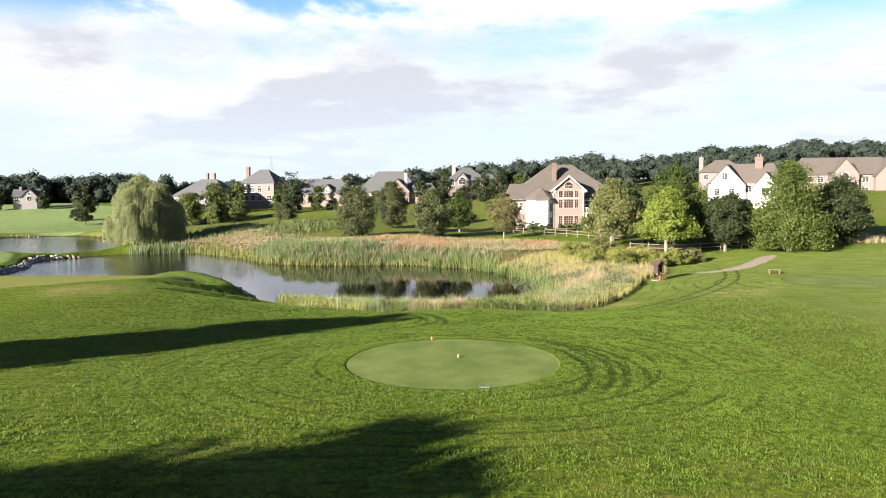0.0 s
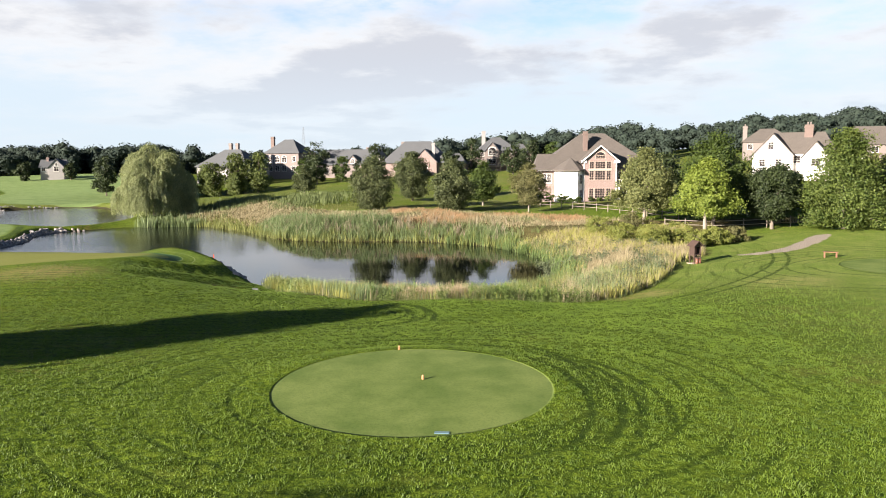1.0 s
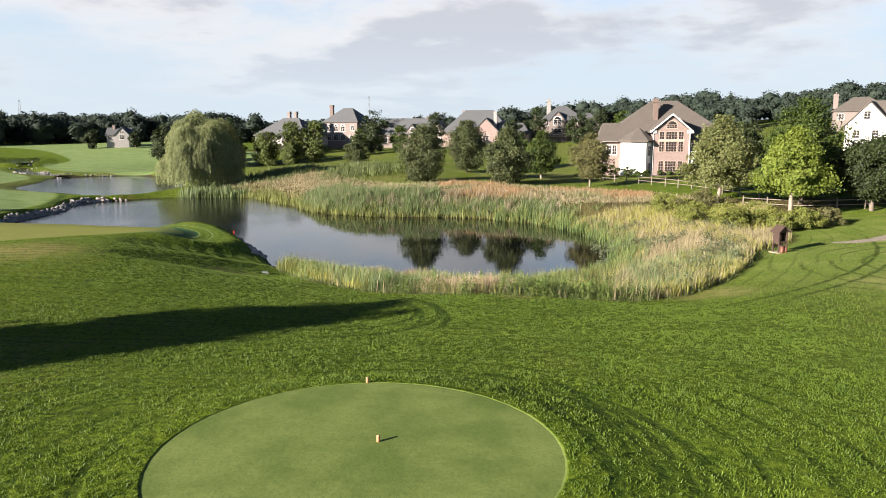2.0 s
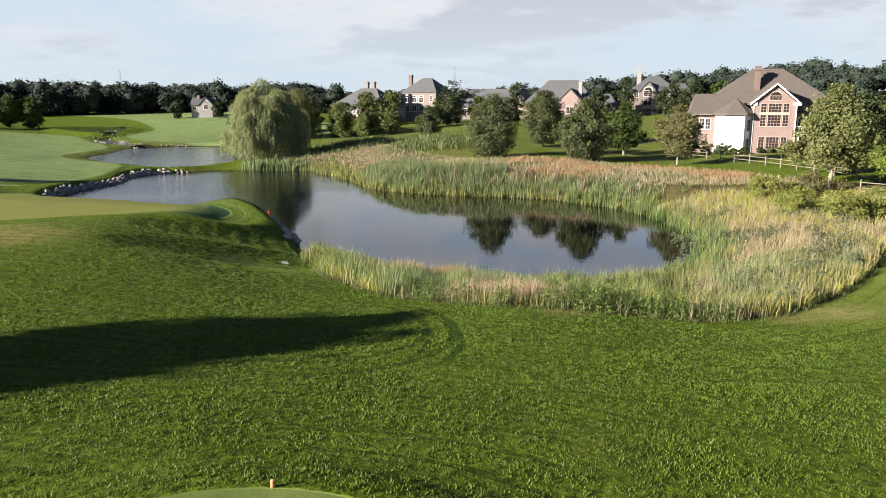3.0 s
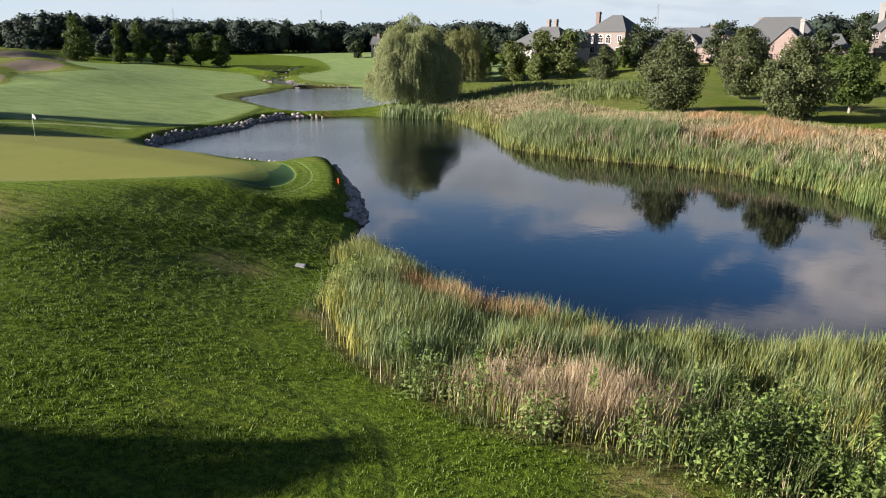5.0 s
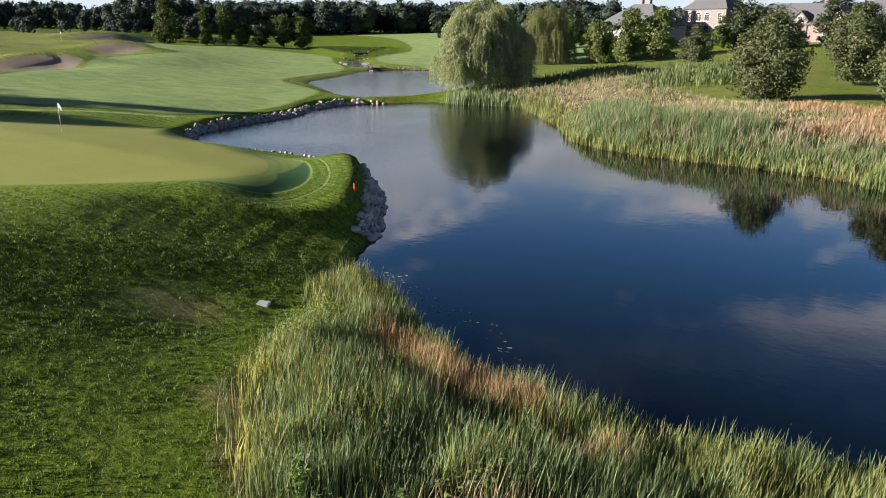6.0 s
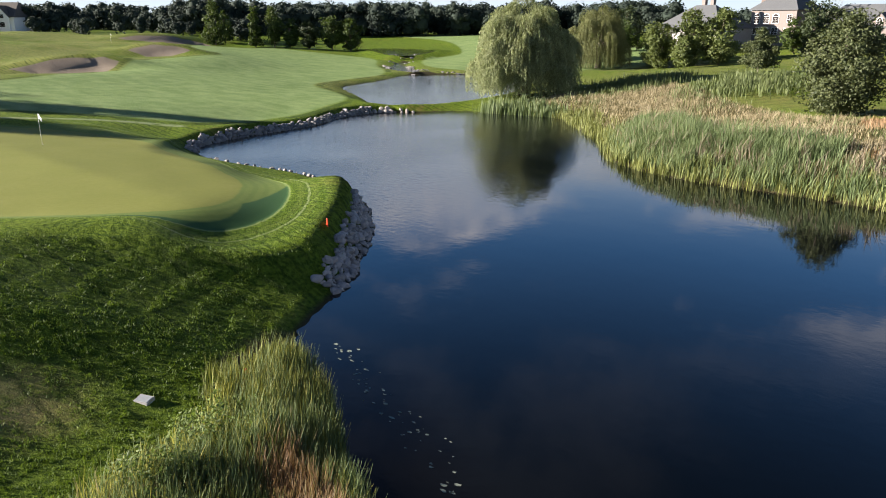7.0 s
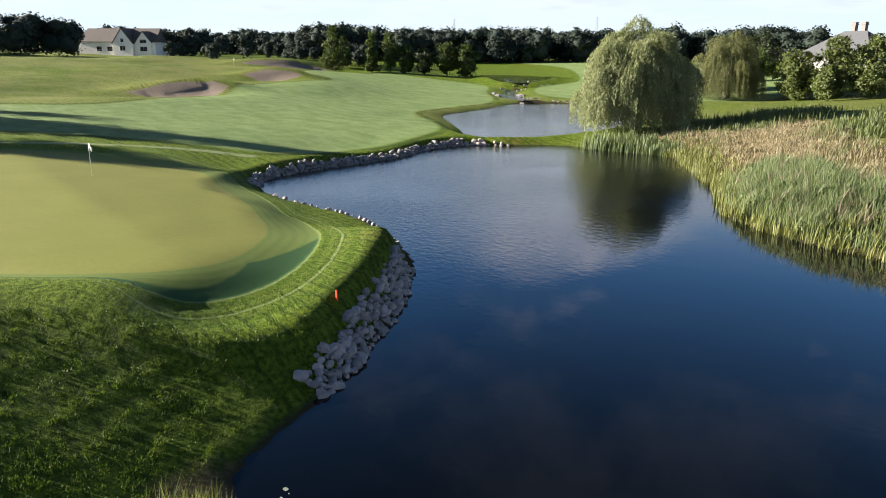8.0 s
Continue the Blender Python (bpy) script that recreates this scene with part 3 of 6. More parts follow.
def build_ground():
    gx, gy = graded(-74, 48, 0.62, 2600, 1.2, before=68), graded(8, 132, 0.62, 2600, 1.2, after=58)
    X, Y = np.meshgrid(gx, gy)
    x, y = X.ravel(), Y.ravel()
    z, water = land(x, y)
    bumps = np.array([noise.noise(Vector((a * 0.35, b * 0.35, 0.0))) for a, b in zip(x, y)])
    z = z + 0.03 * bumps * smooth((water - 0.5) / 2) * smooth((np.hypot(x - TEE_X, y - TEE_Y) - TEE_R - 0.2) / 1.5)
    nx, ny = len(gx), len(gy)
    i = (np.arange(ny - 1)[:, None] * nx + np.arange(nx - 1)[None, :]).ravel()
    me = mesh_from("ground", np.stack([x, y, z], 1), np.stack([i, i + 1, i + nx + 1, i + nx], 1), ground_mat)
    marks = {"shore": water, "green": away(x, y, GREEN_LINE)[0], "tee": np.minimum(np.hypot(x - TEE_X, y - TEE_Y) - TEE_R, tee_away(x, y, SECOND_TEE)), "fair": np.minimum(away(x, y, FAIR_LINE)[0], away(x, y, FAR_FAIR_LINE)[0]),
             "sand": sand_away(x, y), "nap": nap(x, y), "path": away(x, y, PATH_LINE)[0], "pale_strip": along_line(x, y, PALE_LINE), "wild": away(x, y, WILD_LINE)[0]}
    for key, values in marks.items():
        me.attributes.new(key, "FLOAT", "POINT").data.foreach_set("value", np.clip(values, -60, 60).astype(np.float32))
    return tagged(new("ground", me), "mown golf course lawn with a putting green, rough and banks", "ground", kind="structure")


def build_water_sheet(name, line, level, label):
    """The water's surface, cut to just outside its shore."""
    c = line[:, :2].mean(0)
    bm = bmesh.new()
    ring = []
    n = len(line)
    for k in range(n):
        a, b = line[k - 1, :2], line[(k + 1) % n, :2]
        side = np.array([b[1] - a[1], a[0] - b[0]])
        side = side / (np.hypot(*side) + 1e-9)
        ring.append(line[k, :2] + side * 0.5)
    area = sum(ring[k - 1][0] * ring[k][1] - ring[k][0] * ring[k - 1][1] for k in range(n))
    if area < 0:
        ring = [2 * line[k, :2] - ring[k] for k in range(n)]
    face = bm.faces.new([bm.verts.new((p[0], p[1], level)) for p in ring])
    if area < 0:
        face.normal_flip()
    bmesh.ops.triangulate(bm, faces=[face])
    me = bpy.data.meshes.new(name)
    bm.to_mesh(me)
    bm.free()
    me.materials.append(water_mat)
    return tagged(new(name, me), label, "water", kind="structure")


ground = build_ground()
build_water_sheet("water_1", SHORES[0][0], 0.0, "dark still pond that mirrors trees and clouds")
build_water_sheet("water_2", SHORES[1][0], 0.30, "pale rippled upper pond beyond a stone spillway")
build_water_sheet("water_3", SHORES[2][0], 2.2, "small distant pond in the fairway")
build_water_sheet("water_4", SHORES[3][0], 0.75, "narrow brook between two ponds")
# -- growing things --
rng = np.random.default_rng(7)


def part(name, me_or_bm, mat, parent, label=""):
    """One mesh under a thing or under a part."""
    if isinstance(me_or_bm, bmesh.types.BMesh):
        me = bpy.data.meshes.new(name)
        me_or_bm.to_mesh(me)
        me_or_bm.free()
        me.materials.append(mat)
    else:
        me = me_or_bm
    ob = new(name, me)
    ob.parent = parent
    if label:
        ob["label"] = label
    return ob


def leaves(centres, size, droop=0.0, narrow=0.6, facing=None, lean=0.5):
    """A folded leaf card at each centre, turned at random; facing bends them outward. Returns corners and quads."""
    n = len(centres)
    a = rng.normal(size=(n, 3))
    if facing is not None:
        a = a * lean + facing
    a[:, 2] += 0.25
    a /= np.linalg.norm(a, axis=1)[:, None] + 1e-9
    b = np.cross(a, rng.normal(size=(n, 3)))
    b[:, 2] -= droop
    b -= a * (a * b).sum(1)[:, None]
    b /= np.linalg.norm(b, axis=1)[:, None] + 1e-9
    c = np.cross(a, b)
    s = (size * (0.6 + 0.8 * rng.random(n)))[:, None] if np.ndim(size) == 0 else (size * (0.6 + 0.8 * rng.random(n)))[:, None]
    w = s * narrow
    tip, tail = centres + b * s * 0.5, centres - b * s * 0.5
    left, right = centres + c * w * 0.5 - a * s * 0.10, centres - c * w * 0.5 - a * s * 0.10
    v = np.stack([tail, right, tip, left], 1).reshape(-1, 3)
    f = np.arange(4 * n).reshape(-1, 4)
    return v, f


def tube(bm, points, radii, sides=7):
    """A tapered, bent tube through the points."""
    rings = []
    for k, p in enumerate(points):
        p = Vector(p)
        d = (Vector(points[min(k + 1, len(points) - 1)]) - Vector(points[max(k - 1, 0)])).normalized()
        u = d.orthogonal().normalized()
        w = d.cross(u)
        rings.append([bm.verts.new(p + (u * math.cos(t) + w * math.sin(t)) * radii[k]) for t in (2 * math.pi * j / sides for j in range(sides))])
    for a, b in zip(rings, rings[1:]):
        for j in range(sides):
            bm.faces.new((a[j], a[(j + 1) % sides], b[(j + 1) % sides], b[j])).smooth = True
    bm.faces.new(rings[-1])
    bm.faces.new(list(reversed(rings[0])))


def crown_points(high, wide, low, count, kind, clumps):
    """Leaf places of a crown that stands on z = 0: clumps on uneven boughs, with gaps between."""
    seeds = []
    for k in range(clumps):
        for _ in range(40):
            h = rng.random()
            turn = rng.random() * 2 * math.pi
            if kind == "round":
                r = math.sqrt(max(0.0, 1 - (2 * h - 1) ** 2)) * (0.80 + 0.2 * math.sin(3 * turn + high))
            elif kind == "egg":
                r = (math.sin(math.pi * min(1, h * 0.86 + 0.10)) ** 0.8) * (0.80 + 0.14 * math.sin(2 * turn + wide) + 0.16 * math.sin(5 * turn + 8 * h + high))
            elif kind == "spade":
                r = (1 - h) ** 0.66 * min(1.0, 0.72 + 1.8 * h) * (0.92 + 0.12 * math.sin(5 * turn + 9 * h))
            elif kind == "cone":
                r = (1 - h) ** 0.75 * 0.95 + 0.05
            else:
                r = (1 - h**2.4) * (0.72 + 0.28 * math.sin(4 * turn + high) * math.sin(9 * h))
            if rng.random() < r + 0.15:
                break
        inward = rng.random() ** 0.45
        seeds.append((math.cos(turn) * r * wide * inward, math.sin(turn) * r * wide * inward, low + h * (high - low)))
    seeds = np.array(seeds)
    pick = rng.integers(0, len(seeds), count)
    spread = 0.038 * (high - low) + 0.050 * wide
    size = spread * (0.55 + 0.9 * rng.random(len(seeds)))[pick]
    off = np.clip(rng.normal(size=(count, 3)), -1.7, 1.7) * size[:, None] * np.array([1.0, 1.0, 0.72])
    pts = seeds[pick] + off
    pts[:, 2] = np.maximum(pts[:, 2], low * 0.75)
    mid = np.array([0, 0, low + 0.45 * (high - low)])
    out = pts - mid
    out /= np.linalg.norm(out, axis=1)[:, None] + 1e-9
    return pts, out * 0.9, seeds


def tree(x, y, high, wide, low, leaf_mat, label, kind="round", count=6500, leaf=0.42, trunk=0.22, clumps=70, stem=None, name="tree", category="tree", group=""):
    """A tapered trunk with limbs and a crown of many leaves."""
    base = tagged(new(name), label, category, group)
    base.location = (x, y, height(x, y) - 0.05)
    if count > 6000 and y > 60:
        count, leaf = int(count * 1.8), leaf * 0.70
    pts, out, seeds = crown_points(high, wide, low, count, kind, clumps)
    bm = bmesh.new()
    bend = rng.normal(size=2) * 0.03 * high
    spine = [(0, 0, -0.3), (bend[0] * 0.2, bend[1] * 0.2, low * 0.5), (bend[0] * 0.6, bend[1] * 0.6, low + 0.25 * (high - low)), (bend[0], bend[1], low + 0.8 * (high - low))]
    tube(bm, spine, [trunk * 1.25, trunk, trunk * 0.65, trunk * 0.12], 8)
    for s in seeds[:: max(1, len(seeds) // 22)]:
        t = 0.25 + 0.6 * max(0.0, (s[2] - low)) / (high - low + 1e-6)
        root = Vector((bend[0] * t, bend[1] * t, low * 0.8 + t * 0.55 * (high - low) * (0.4 if s[2] < low + 0.5 * (high - low) else 1)))
        tip = Vector(s)
        if tip.z < root.z:
            root.z = max(low * 0.6, tip.z - 0.5)
        mid = root.lerp(tip, 0.5) + Vector((0, 0, 0.06 * high))
        tube(bm, [root, mid, tip], [trunk * 0.4, trunk * 0.24, trunk * 0.06], 5)
    part("trunk", bm, stem or bark, base)
    v, f = leaves(pts, leaf, facing=out, lean=0.75)
    part("crown", mesh_from("crown", v, f, leaf_mat, False), leaf_mat, base)
    return base


def willow(x, y, high, wide, label, mat, strands=1500, shift=0.0):
    """A weeping willow: leaning trunk, arched boughs and long hanging strands of narrow leaves."""
    base = tagged(new("weeping_willow"), label, "tree")
    z0 = height(x, y)
    base.location = (x, y, z0 - 0.05)
    bm = bmesh.new()
    tube(bm, [(0, 0, -0.3), (0.2, 0.1, 1.6), (-0.1, 0.2, 3.6), (0.3, 0.0, 6.5)], [0.8, 0.62, 0.5, 0.25], 10)
    heads = []
    for k in range(58):
        turn = 2.399 * k + shift
        tilt = math.acos(1 - 0.93 * (k + 0.5) / 58)
        lobe = (0.86 + 0.10 * math.sin(3 * turn + shift) + 0.07 * math.sin(7 * turn)) * (0.76 + 0.34 * rng.random())
        deep = 1.0 if rng.random() < 0.75 else 0.72
        heads.append((math.cos(turn) * math.sin(tilt) * wide * lobe * deep, math.sin(turn) * math.sin(tilt) * wide * lobe * deep, high * (0.24 + 0.76 * math.cos(tilt) * (0.84 + 0.22 * rng.random()) * deep)))
        if k % 3 == 0:
            tip = Vector(heads[-1])
            tube(bm, [(0.1, 0.1, 3.0 + 0.03 * k), tip * 0.55 + Vector((0, 0, high * 0.16)), tip], [0.26, 0.15, 0.03], 6)
    part("trunk", bm, bark, base)
    heads = np.array(heads)
    all_pts = []
    for k in range(strands):
        h = heads[rng.integers(0, len(heads))]
        turn = rng.random() * 2 * math.pi
        r = 1.15 * math.sqrt(rng.random())
        start = np.array([h[0] + math.cos(turn) * r, h[1] + math.sin(turn) * r, h[2] + 0.6 - 0.75 * r * r + rng.normal() * 0.12])
        outward = np.array([start[0], start[1], 0.0])
        edge = np.hypot(*outward[:2]) / wide
        outward = outward / (np.linalg.norm(outward) + 1e-6) + 0.5 * np.array([math.cos(turn), math.sin(turn), 0.0])
        long = (0.9 + 1.9 * rng.random()) * (0.8 + 0.5 * edge)
        if edge > 0.58 and rng.random() < 0.46:
            long = start[2] - 0.3 - 1.3 * rng.random()
        long = max(0.5, min(long, start[2] - 0.3))
        m = max(6, int(long * 8.0))
        t = np.linspace(0, 1, m)
        bow = 0.45 + 0.4 * rng.random()
        p = start[None, :] + outward[None, :] * (bow * (1 - np.exp(-3.0 * t)))[:, None]
        p[:, 2] -= long * (t**1.35)
        p += rng.normal(size=p.shape) * 0.08
        all_pts.append(p)
    pts = np.concatenate(all_pts)
    v, f = leaves(pts, 0.33, droop=3.4, narrow=0.30, facing=np.stack([pts[:, 0], pts[:, 1], np.zeros(len(pts))], 1) / wide, lean=0.8)
    part("crown", mesh_from("crown", v, f, mat, False), mat, base)
    return base


def blades(x, y, z, tall, wide, lean=0.25, wind=(0.05, 0.03), head=0.0):
    """Upright blades with a bend; three joints each. Returns corners and triangles-as-quads."""
    n = len(x)
    turn = rng.random(n) * 2 * math.pi
    tall = tall * (0.65 + 0.55 * rng.random(n))
    dx = np.cos(turn) * lean * tall * rng.random(n) + wind[0] * tall
    dy = np.sin(turn) * lean * tall * rng.random(n) + wind[1] * tall
    side = rng.random(n) * math.pi
    sx, sy = np.cos(side) * wide / 2, np.sin(side) * wide / 2
    rows = []
    for t, w in ((0.0, 0.8), (0.5, 1.0), (1.0, 0.12 + head)):
        bx, by, bz = x + dx * t**2, y + dy * t**2, z + tall * t * (1 - 0.12 * t)
        rows.append(np.stack([bx - sx * w, by - sy * w, bz], 1))
        rows.append(np.stack([bx + sx * w, by + sy * w, bz], 1))
    v = np.stack(rows, 1).reshape(-1, 3)
    k = (np.arange(n) * 6)[:, None]
    f = np.concatenate([k + np.array([[0, 1, 3, 2]]), k + np.array([[2, 3, 5, 4]])], 0)
    return v, f


def scatter(count, box, keep):
    """Random places in a box for which keep(x, y) is a chance."""
    x = box[0] + (box[1] - box[0]) * rng.random(count)
    y = box[2] + (box[3] - box[2]) * rng.random(count)
    m = rng.random(count) < keep(x, y)
    return x[m], y[m]


def mottle(x, y, scale, seed=0.0):
    return np.array([noise.noise(Vector((a * scale + seed, b * scale - seed, seed))) for a, b in zip(x, y)])


def growth(name, label, category, mat, pieces):
    """One sheet of growth out of several sets of blades and leaves."""
    verts, faces, k = [], [], 0
    for v, f in pieces:
        verts.append(v)
        faces.append(f + k)
        k += len(v)
    me = mesh_from(name, np.concatenate(verts), np.concatenate(faces), mat, False)
    return tagged(new(name, me), label, category, kind="stuff")


willow_mat = leafy("willow_leaves", (0.062, 0.082, 0.030), (0.320, 0.345, 0.165), 0.24)
willow_dark = leafy("willow_leaves_dark", (0.065, 0.076, 0.025), (0.190, 0.195, 0.075), 0.3)
grey_green = leafy("grey_green_leaves", (0.020, 0.031, 0.010), (0.092, 0.106, 0.038), 0.2)
olive_leaf = leafy("olive_leaves", (0.052, 0.055, 0.018), (0.165, 0.155, 0.064), 0.24)
lime_leaf = leafy("lime_leaves", (0.082, 0.118, 0.016), (0.215, 0.262, 0.045), 0.36)
mid_leaf = leafy("green_leaves", (0.020, 0.036, 0.007), (0.070, 0.100, 0.016), 0.28)
dark_leaf = leafy("dark_leaves", (0.011, 0.020, 0.007), (0.041, 0.056, 0.016), 0.18)
maple_leaf = leafy("maple_leaves", (0.026, 0.050, 0.008), (0.110, 0.138, 0.028), 0.28)
soft_leaf = leafy("soft_green_leaves", (0.066, 0.082, 0.026), (0.205, 0.215, 0.080), 0.32)
# blue mixed into the leaf colour stands in for distance haze
hazed_leaf = leafy("hazed_leaves", (0.014, 0.024, 0.018), (0.031, 0.043, 0.031), 0.12, 0.9)

# the willows at the head of the pond
willow(-57.0, 139.0, 12.6, 7.0, "large weeping willow with yellow-green strands beside the pond", willow_mat, 5200)
willow(-86.5, 208.5, 13.4, 6.8, "smaller weeping willow with grey-green strands behind another", willow_dark, 3000, 1.0)

# trees along the far bank and before the houses
tree(-15.6, 131, 8.6, 4.4, 0.5, grey_green, "broad bushy grey-green tree with leaves down to the grass", "egg", 15000, 0.38, clumps=150)
tree(-10.8, 152, 9.4, 4.7, 0.8, grey_green, "rounded dark green tree on the mown slope", "egg", 13000, 0.42, clumps=130)
tree(-1.9, 127, 7.9, 4.6, 0.4, grey_green, "broad bushy grey-green tree with leaves down to the grass", "egg", 15000, 0.38, clumps=150)
tree(3.2, 141, 7.7, 3.9, 1.5, mid_leaf, "loose green tree with a short pale trunk", "loose", 9000, 0.40, trunk=0.18, clumps=90, stem=pale_bark)
tree(10.4, 124.5, 7.6, 3.1, 1.6, olive_leaf, "slender olive-green young tree with a thin pale trunk", "egg", 9000, 0.36, trunk=0.12, clumps=100, stem=pale_bark)
tree(-36.6, 169.4, 6.0, 3.5, 0.7, grey_green, "small loose grey-green tree on the mown slope", "loose", 6500, 0.40, trunk=0.14, clumps=80)
tree(23.2, 100.5, 9.6, 4.3, 2.9, soft_leaf, "tall soft green tree with a pale bare trunk", "loose", 16000, 0.36, trunk=0.2, clumps=150, stem=pale_bark)
tree(28.2, 91.8, 8.5, 3.9, 2.7, lime_leaf, "bright lime-green maple with a pale trunk", "loose", 17000, 0.36, trunk=0.2, clumps=140, stem=pale_bark)
tree(31.5, 99.5, 10.8, 4.6, 1.2, mid_leaf, "tall dense green tree behind a lime-green one", "egg", 14000, 0.40, clumps=140)
tree(36.2, 93.0, 7.2, 3.3, 1.5, dark_leaf, "dark purple-green crab apple with a crooked trunk", "round", 13000, 0.36, clumps=130)
tree(43.0, 90.5, 10.9, 5.4, 0.6, maple_leaf, "large full maple turning yellow-green at the top", "spade", 22000, 0.36, clumps=210)
tree(51.5, 95.0, 8.6, 4.2, 0.5, dark_leaf, "dark green dense tree beside a maple", "egg", 12000, 0.40, clumps=120)
clump_leaf = leafy("clump_leaves", (0.032, 0.048, 0.012), (0.120, 0.145, 0.036), 0.25)
# bushes and trees on the slope below the far houses
for x, y, high, wide, kind in [(-73, 211, 9.6, 4.4, "round"), (-67, 214, 11.6, 5.0, "egg"), (-61.5, 216, 11.0, 4.8, "round"), (-64.5, 206, 6.4, 3.4, "round"), (-76.5, 216, 8.0, 3.6, "egg")]:
    tree(x, y, high, wide, 0.5, clump_leaf, "full green tree in a clump on the slope", kind, 5200, 0.55, clumps=60, group="clump on the slope")
tree(-94, 241, 4.2, 2.6, 0.3, mid_leaf, "low round shrub on the mown slope", "round", 1500, 0.4, trunk=0.1, clumps=30, name="shrub", category="shrub")
tree(-47, 229, 8.6, 4.0, 0.6, dark_leaf, "dark green tree before a brick house", "egg", 2600, 0.6, clumps=45)
tree(-40, 231, 7.6, 3.4, 0.3, mid_leaf, "round green tree on the far lawn", "egg", 2400, 0.6, clumps=40)
tree(-35.5, 233, 6.2, 2.0, 0.2, dark_leaf, "blue-green spruce on the far lawn", "cone", 2000, 0.5, clumps=45)
tree(13, 236, 9.0, 4.2, 0.6, dark_leaf, "dark green tree beside a balconied house", "egg", 2600, 0.6, clumps=45)
tree(-3, 205, 4.0, 2.6, 0.3, mid_leaf, "low green shrub on the far lawn", "round", 1400, 0.5, trunk=0.1, clumps=30, name="shrub", category="shrub")
tree(-104, 211, 10.4, 4.4, 1.6, dark_leaf, "dark rounded tree standing alone on the fairway's edge", "egg", 3600, 0.6, clumps=60)
tree(-112, 222, 3.4, 2.2, 0.3, dark_leaf, "dark shrub on the fairway's edge", "round", 1200, 0.5, trunk=0.1, clumps=25, name="shrub", category="shrub")
# garden trees between the houses on the far rise
for x, y, high, wide, mat in [(-72, 236, 8.0, 3.8, dark_leaf), (-53, 237, 7.5, 3.4, mid_leaf), (-31, 243, 8.5, 3.8, dark_leaf), (-33, 262, 11.0, 4.5, dark_leaf), (-7, 246, 8.0, 3.8, dark_leaf), (0, 258, 11.5, 4.4, dark_leaf), (20, 262, 11.0, 4.6, dark_leaf),
                              (-54, 257, 12.5, 5.0, dark_leaf), (27, 254, 9.0, 4.2, mid_leaf), (-97, 238, 8.0, 4.0, mid_leaf), (-166, 270, 7.0, 3.4, dark_leaf), (-149, 272, 6.0, 3.0, dark_leaf), (-102, 250, 11.0, 5.0, dark_leaf), (-22, 242, 5.0, 3.0, mid_leaf)]:
    tree(x, y, high, wide, 0.4, mat, "dark leafy tree in a garden on the far rise", "round", 2600, 0.62, clumps=45, group="gardens on the far rise")
# trees in a row beyond the bunkers
for x, y, high, wide, kind, mat in [(-211, 186, 14.0, 4.8, "loose", mid_leaf), (-205.6, 197, 11.8, 2.2, "cone", mid_leaf), (-198.8, 199.5, 12.4, 2.8, "egg", mid_leaf), (-195, 203, 8.6, 3.2, "egg", mid_leaf), (-190, 206.3, 9.4, 3.6, "egg", dark_leaf),
                                    (-186.5, 213, 10.4, 4.6, "round", mid_leaf), (-181, 216, 9.8, 4.4, "round", mid_leaf), (-220, 195, 9.6, 3.6, "loose", mid_leaf)]:
    tree(x, y, high, wide, 0.8, mat, "tree in a loose row on the fairway's far edge", kind, 4200, 0.62, clumps=60, group="row beyond the bunkers")
# trees round the brick house and the white house
for x, y, high, wide, low, mat, kind in [(33, 128, 8.0, 4.2, 1.0, dark_leaf, "round"), (40, 108, 5.6, 4.0, 0.3, dark_leaf, "egg"), (46, 112, 5.0, 3.6, 0.3, dark_leaf, "round"), (34, 108, 9.0, 4.2, 0.5, dark_leaf, "round"), (26, 112, 7.6, 4.2, 0.6, soft_leaf, "round"), (58, 104, 5.5, 4.0, 0.3, dark_leaf, "round")]:
    tree(x, y, high, wide, low, mat, "dark leafy tree in the garden behind the fence", kind, 4200, 0.45, clumps=55, group="garden trees")
tree(88, 168, 4.6, 4.6, 0.5, olive_leaf, "low spreading olive-green tree on the lawn", "round", 2600, 0.45, clumps=40)
# shrubs at the foot of the brick house
for x, y, high, wide in [(13.6, 141.5, 2.6, 1.6), (15.2, 141.2, 2.2, 1.4), (17.6, 140.6, 1.9, 1.3), (20.4, 140.4, 1.2, 0.9), (19.0, 140.2, 1.0, 0.8), (23.0, 142.2, 0.9, 0.6), (24.4, 142.3, 0.8, 0.6), (25.7, 142.2, 0.9, 0.6), (27.0, 142.2, 0.8, 0.5)]:
    tree(x, y, high, wide, 0.1, mid_leaf, "clipped round shrub at the foot of a brick house", "round", 900, 0.25, trunk=0.06, clumps=24, name="shrub", category="shrub", group="foundation shrubs")
gold_leaf = leafy("goldenrod_leaves", (0.085, 0.105, 0.020), (0.240, 0.255, 0.062), 0.3)
# goldenrod thicket and bushes by the gate
for x, y, high, wide, mat in [(20.5, 84.5, 2.3, 2.4, gold_leaf), (23.5, 86.5, 2.2, 2.3, gold_leaf), (18.2, 88.5, 2.1, 2.3, gold_leaf), (26.5, 83.5, 1.9, 2.0, gold_leaf), (29.0, 85.0, 1.6, 1.8, olive_leaf), (24.5, 82.3, 1.7, 1.6, gold_leaf), (17.0, 96.0, 2.0, 2.5, gold_leaf), (21.0, 97.0, 2.4, 2.6, olive_leaf)]:
    tree(x, y, high, wide, 0.05, mat, "dense yellow-green thicket in the tall grass", "round", 5200, 0.15, trunk=0.05, clumps=60, name="bush", category="bush", group="thicket by the gate")
tree(-37.5, 19.0, 12.3, 3.5, 1.2, dark_leaf, "tall narrow dark tree at the edge of the course", "egg", 9500, 0.85, clumps=150, group="trees beside the course")
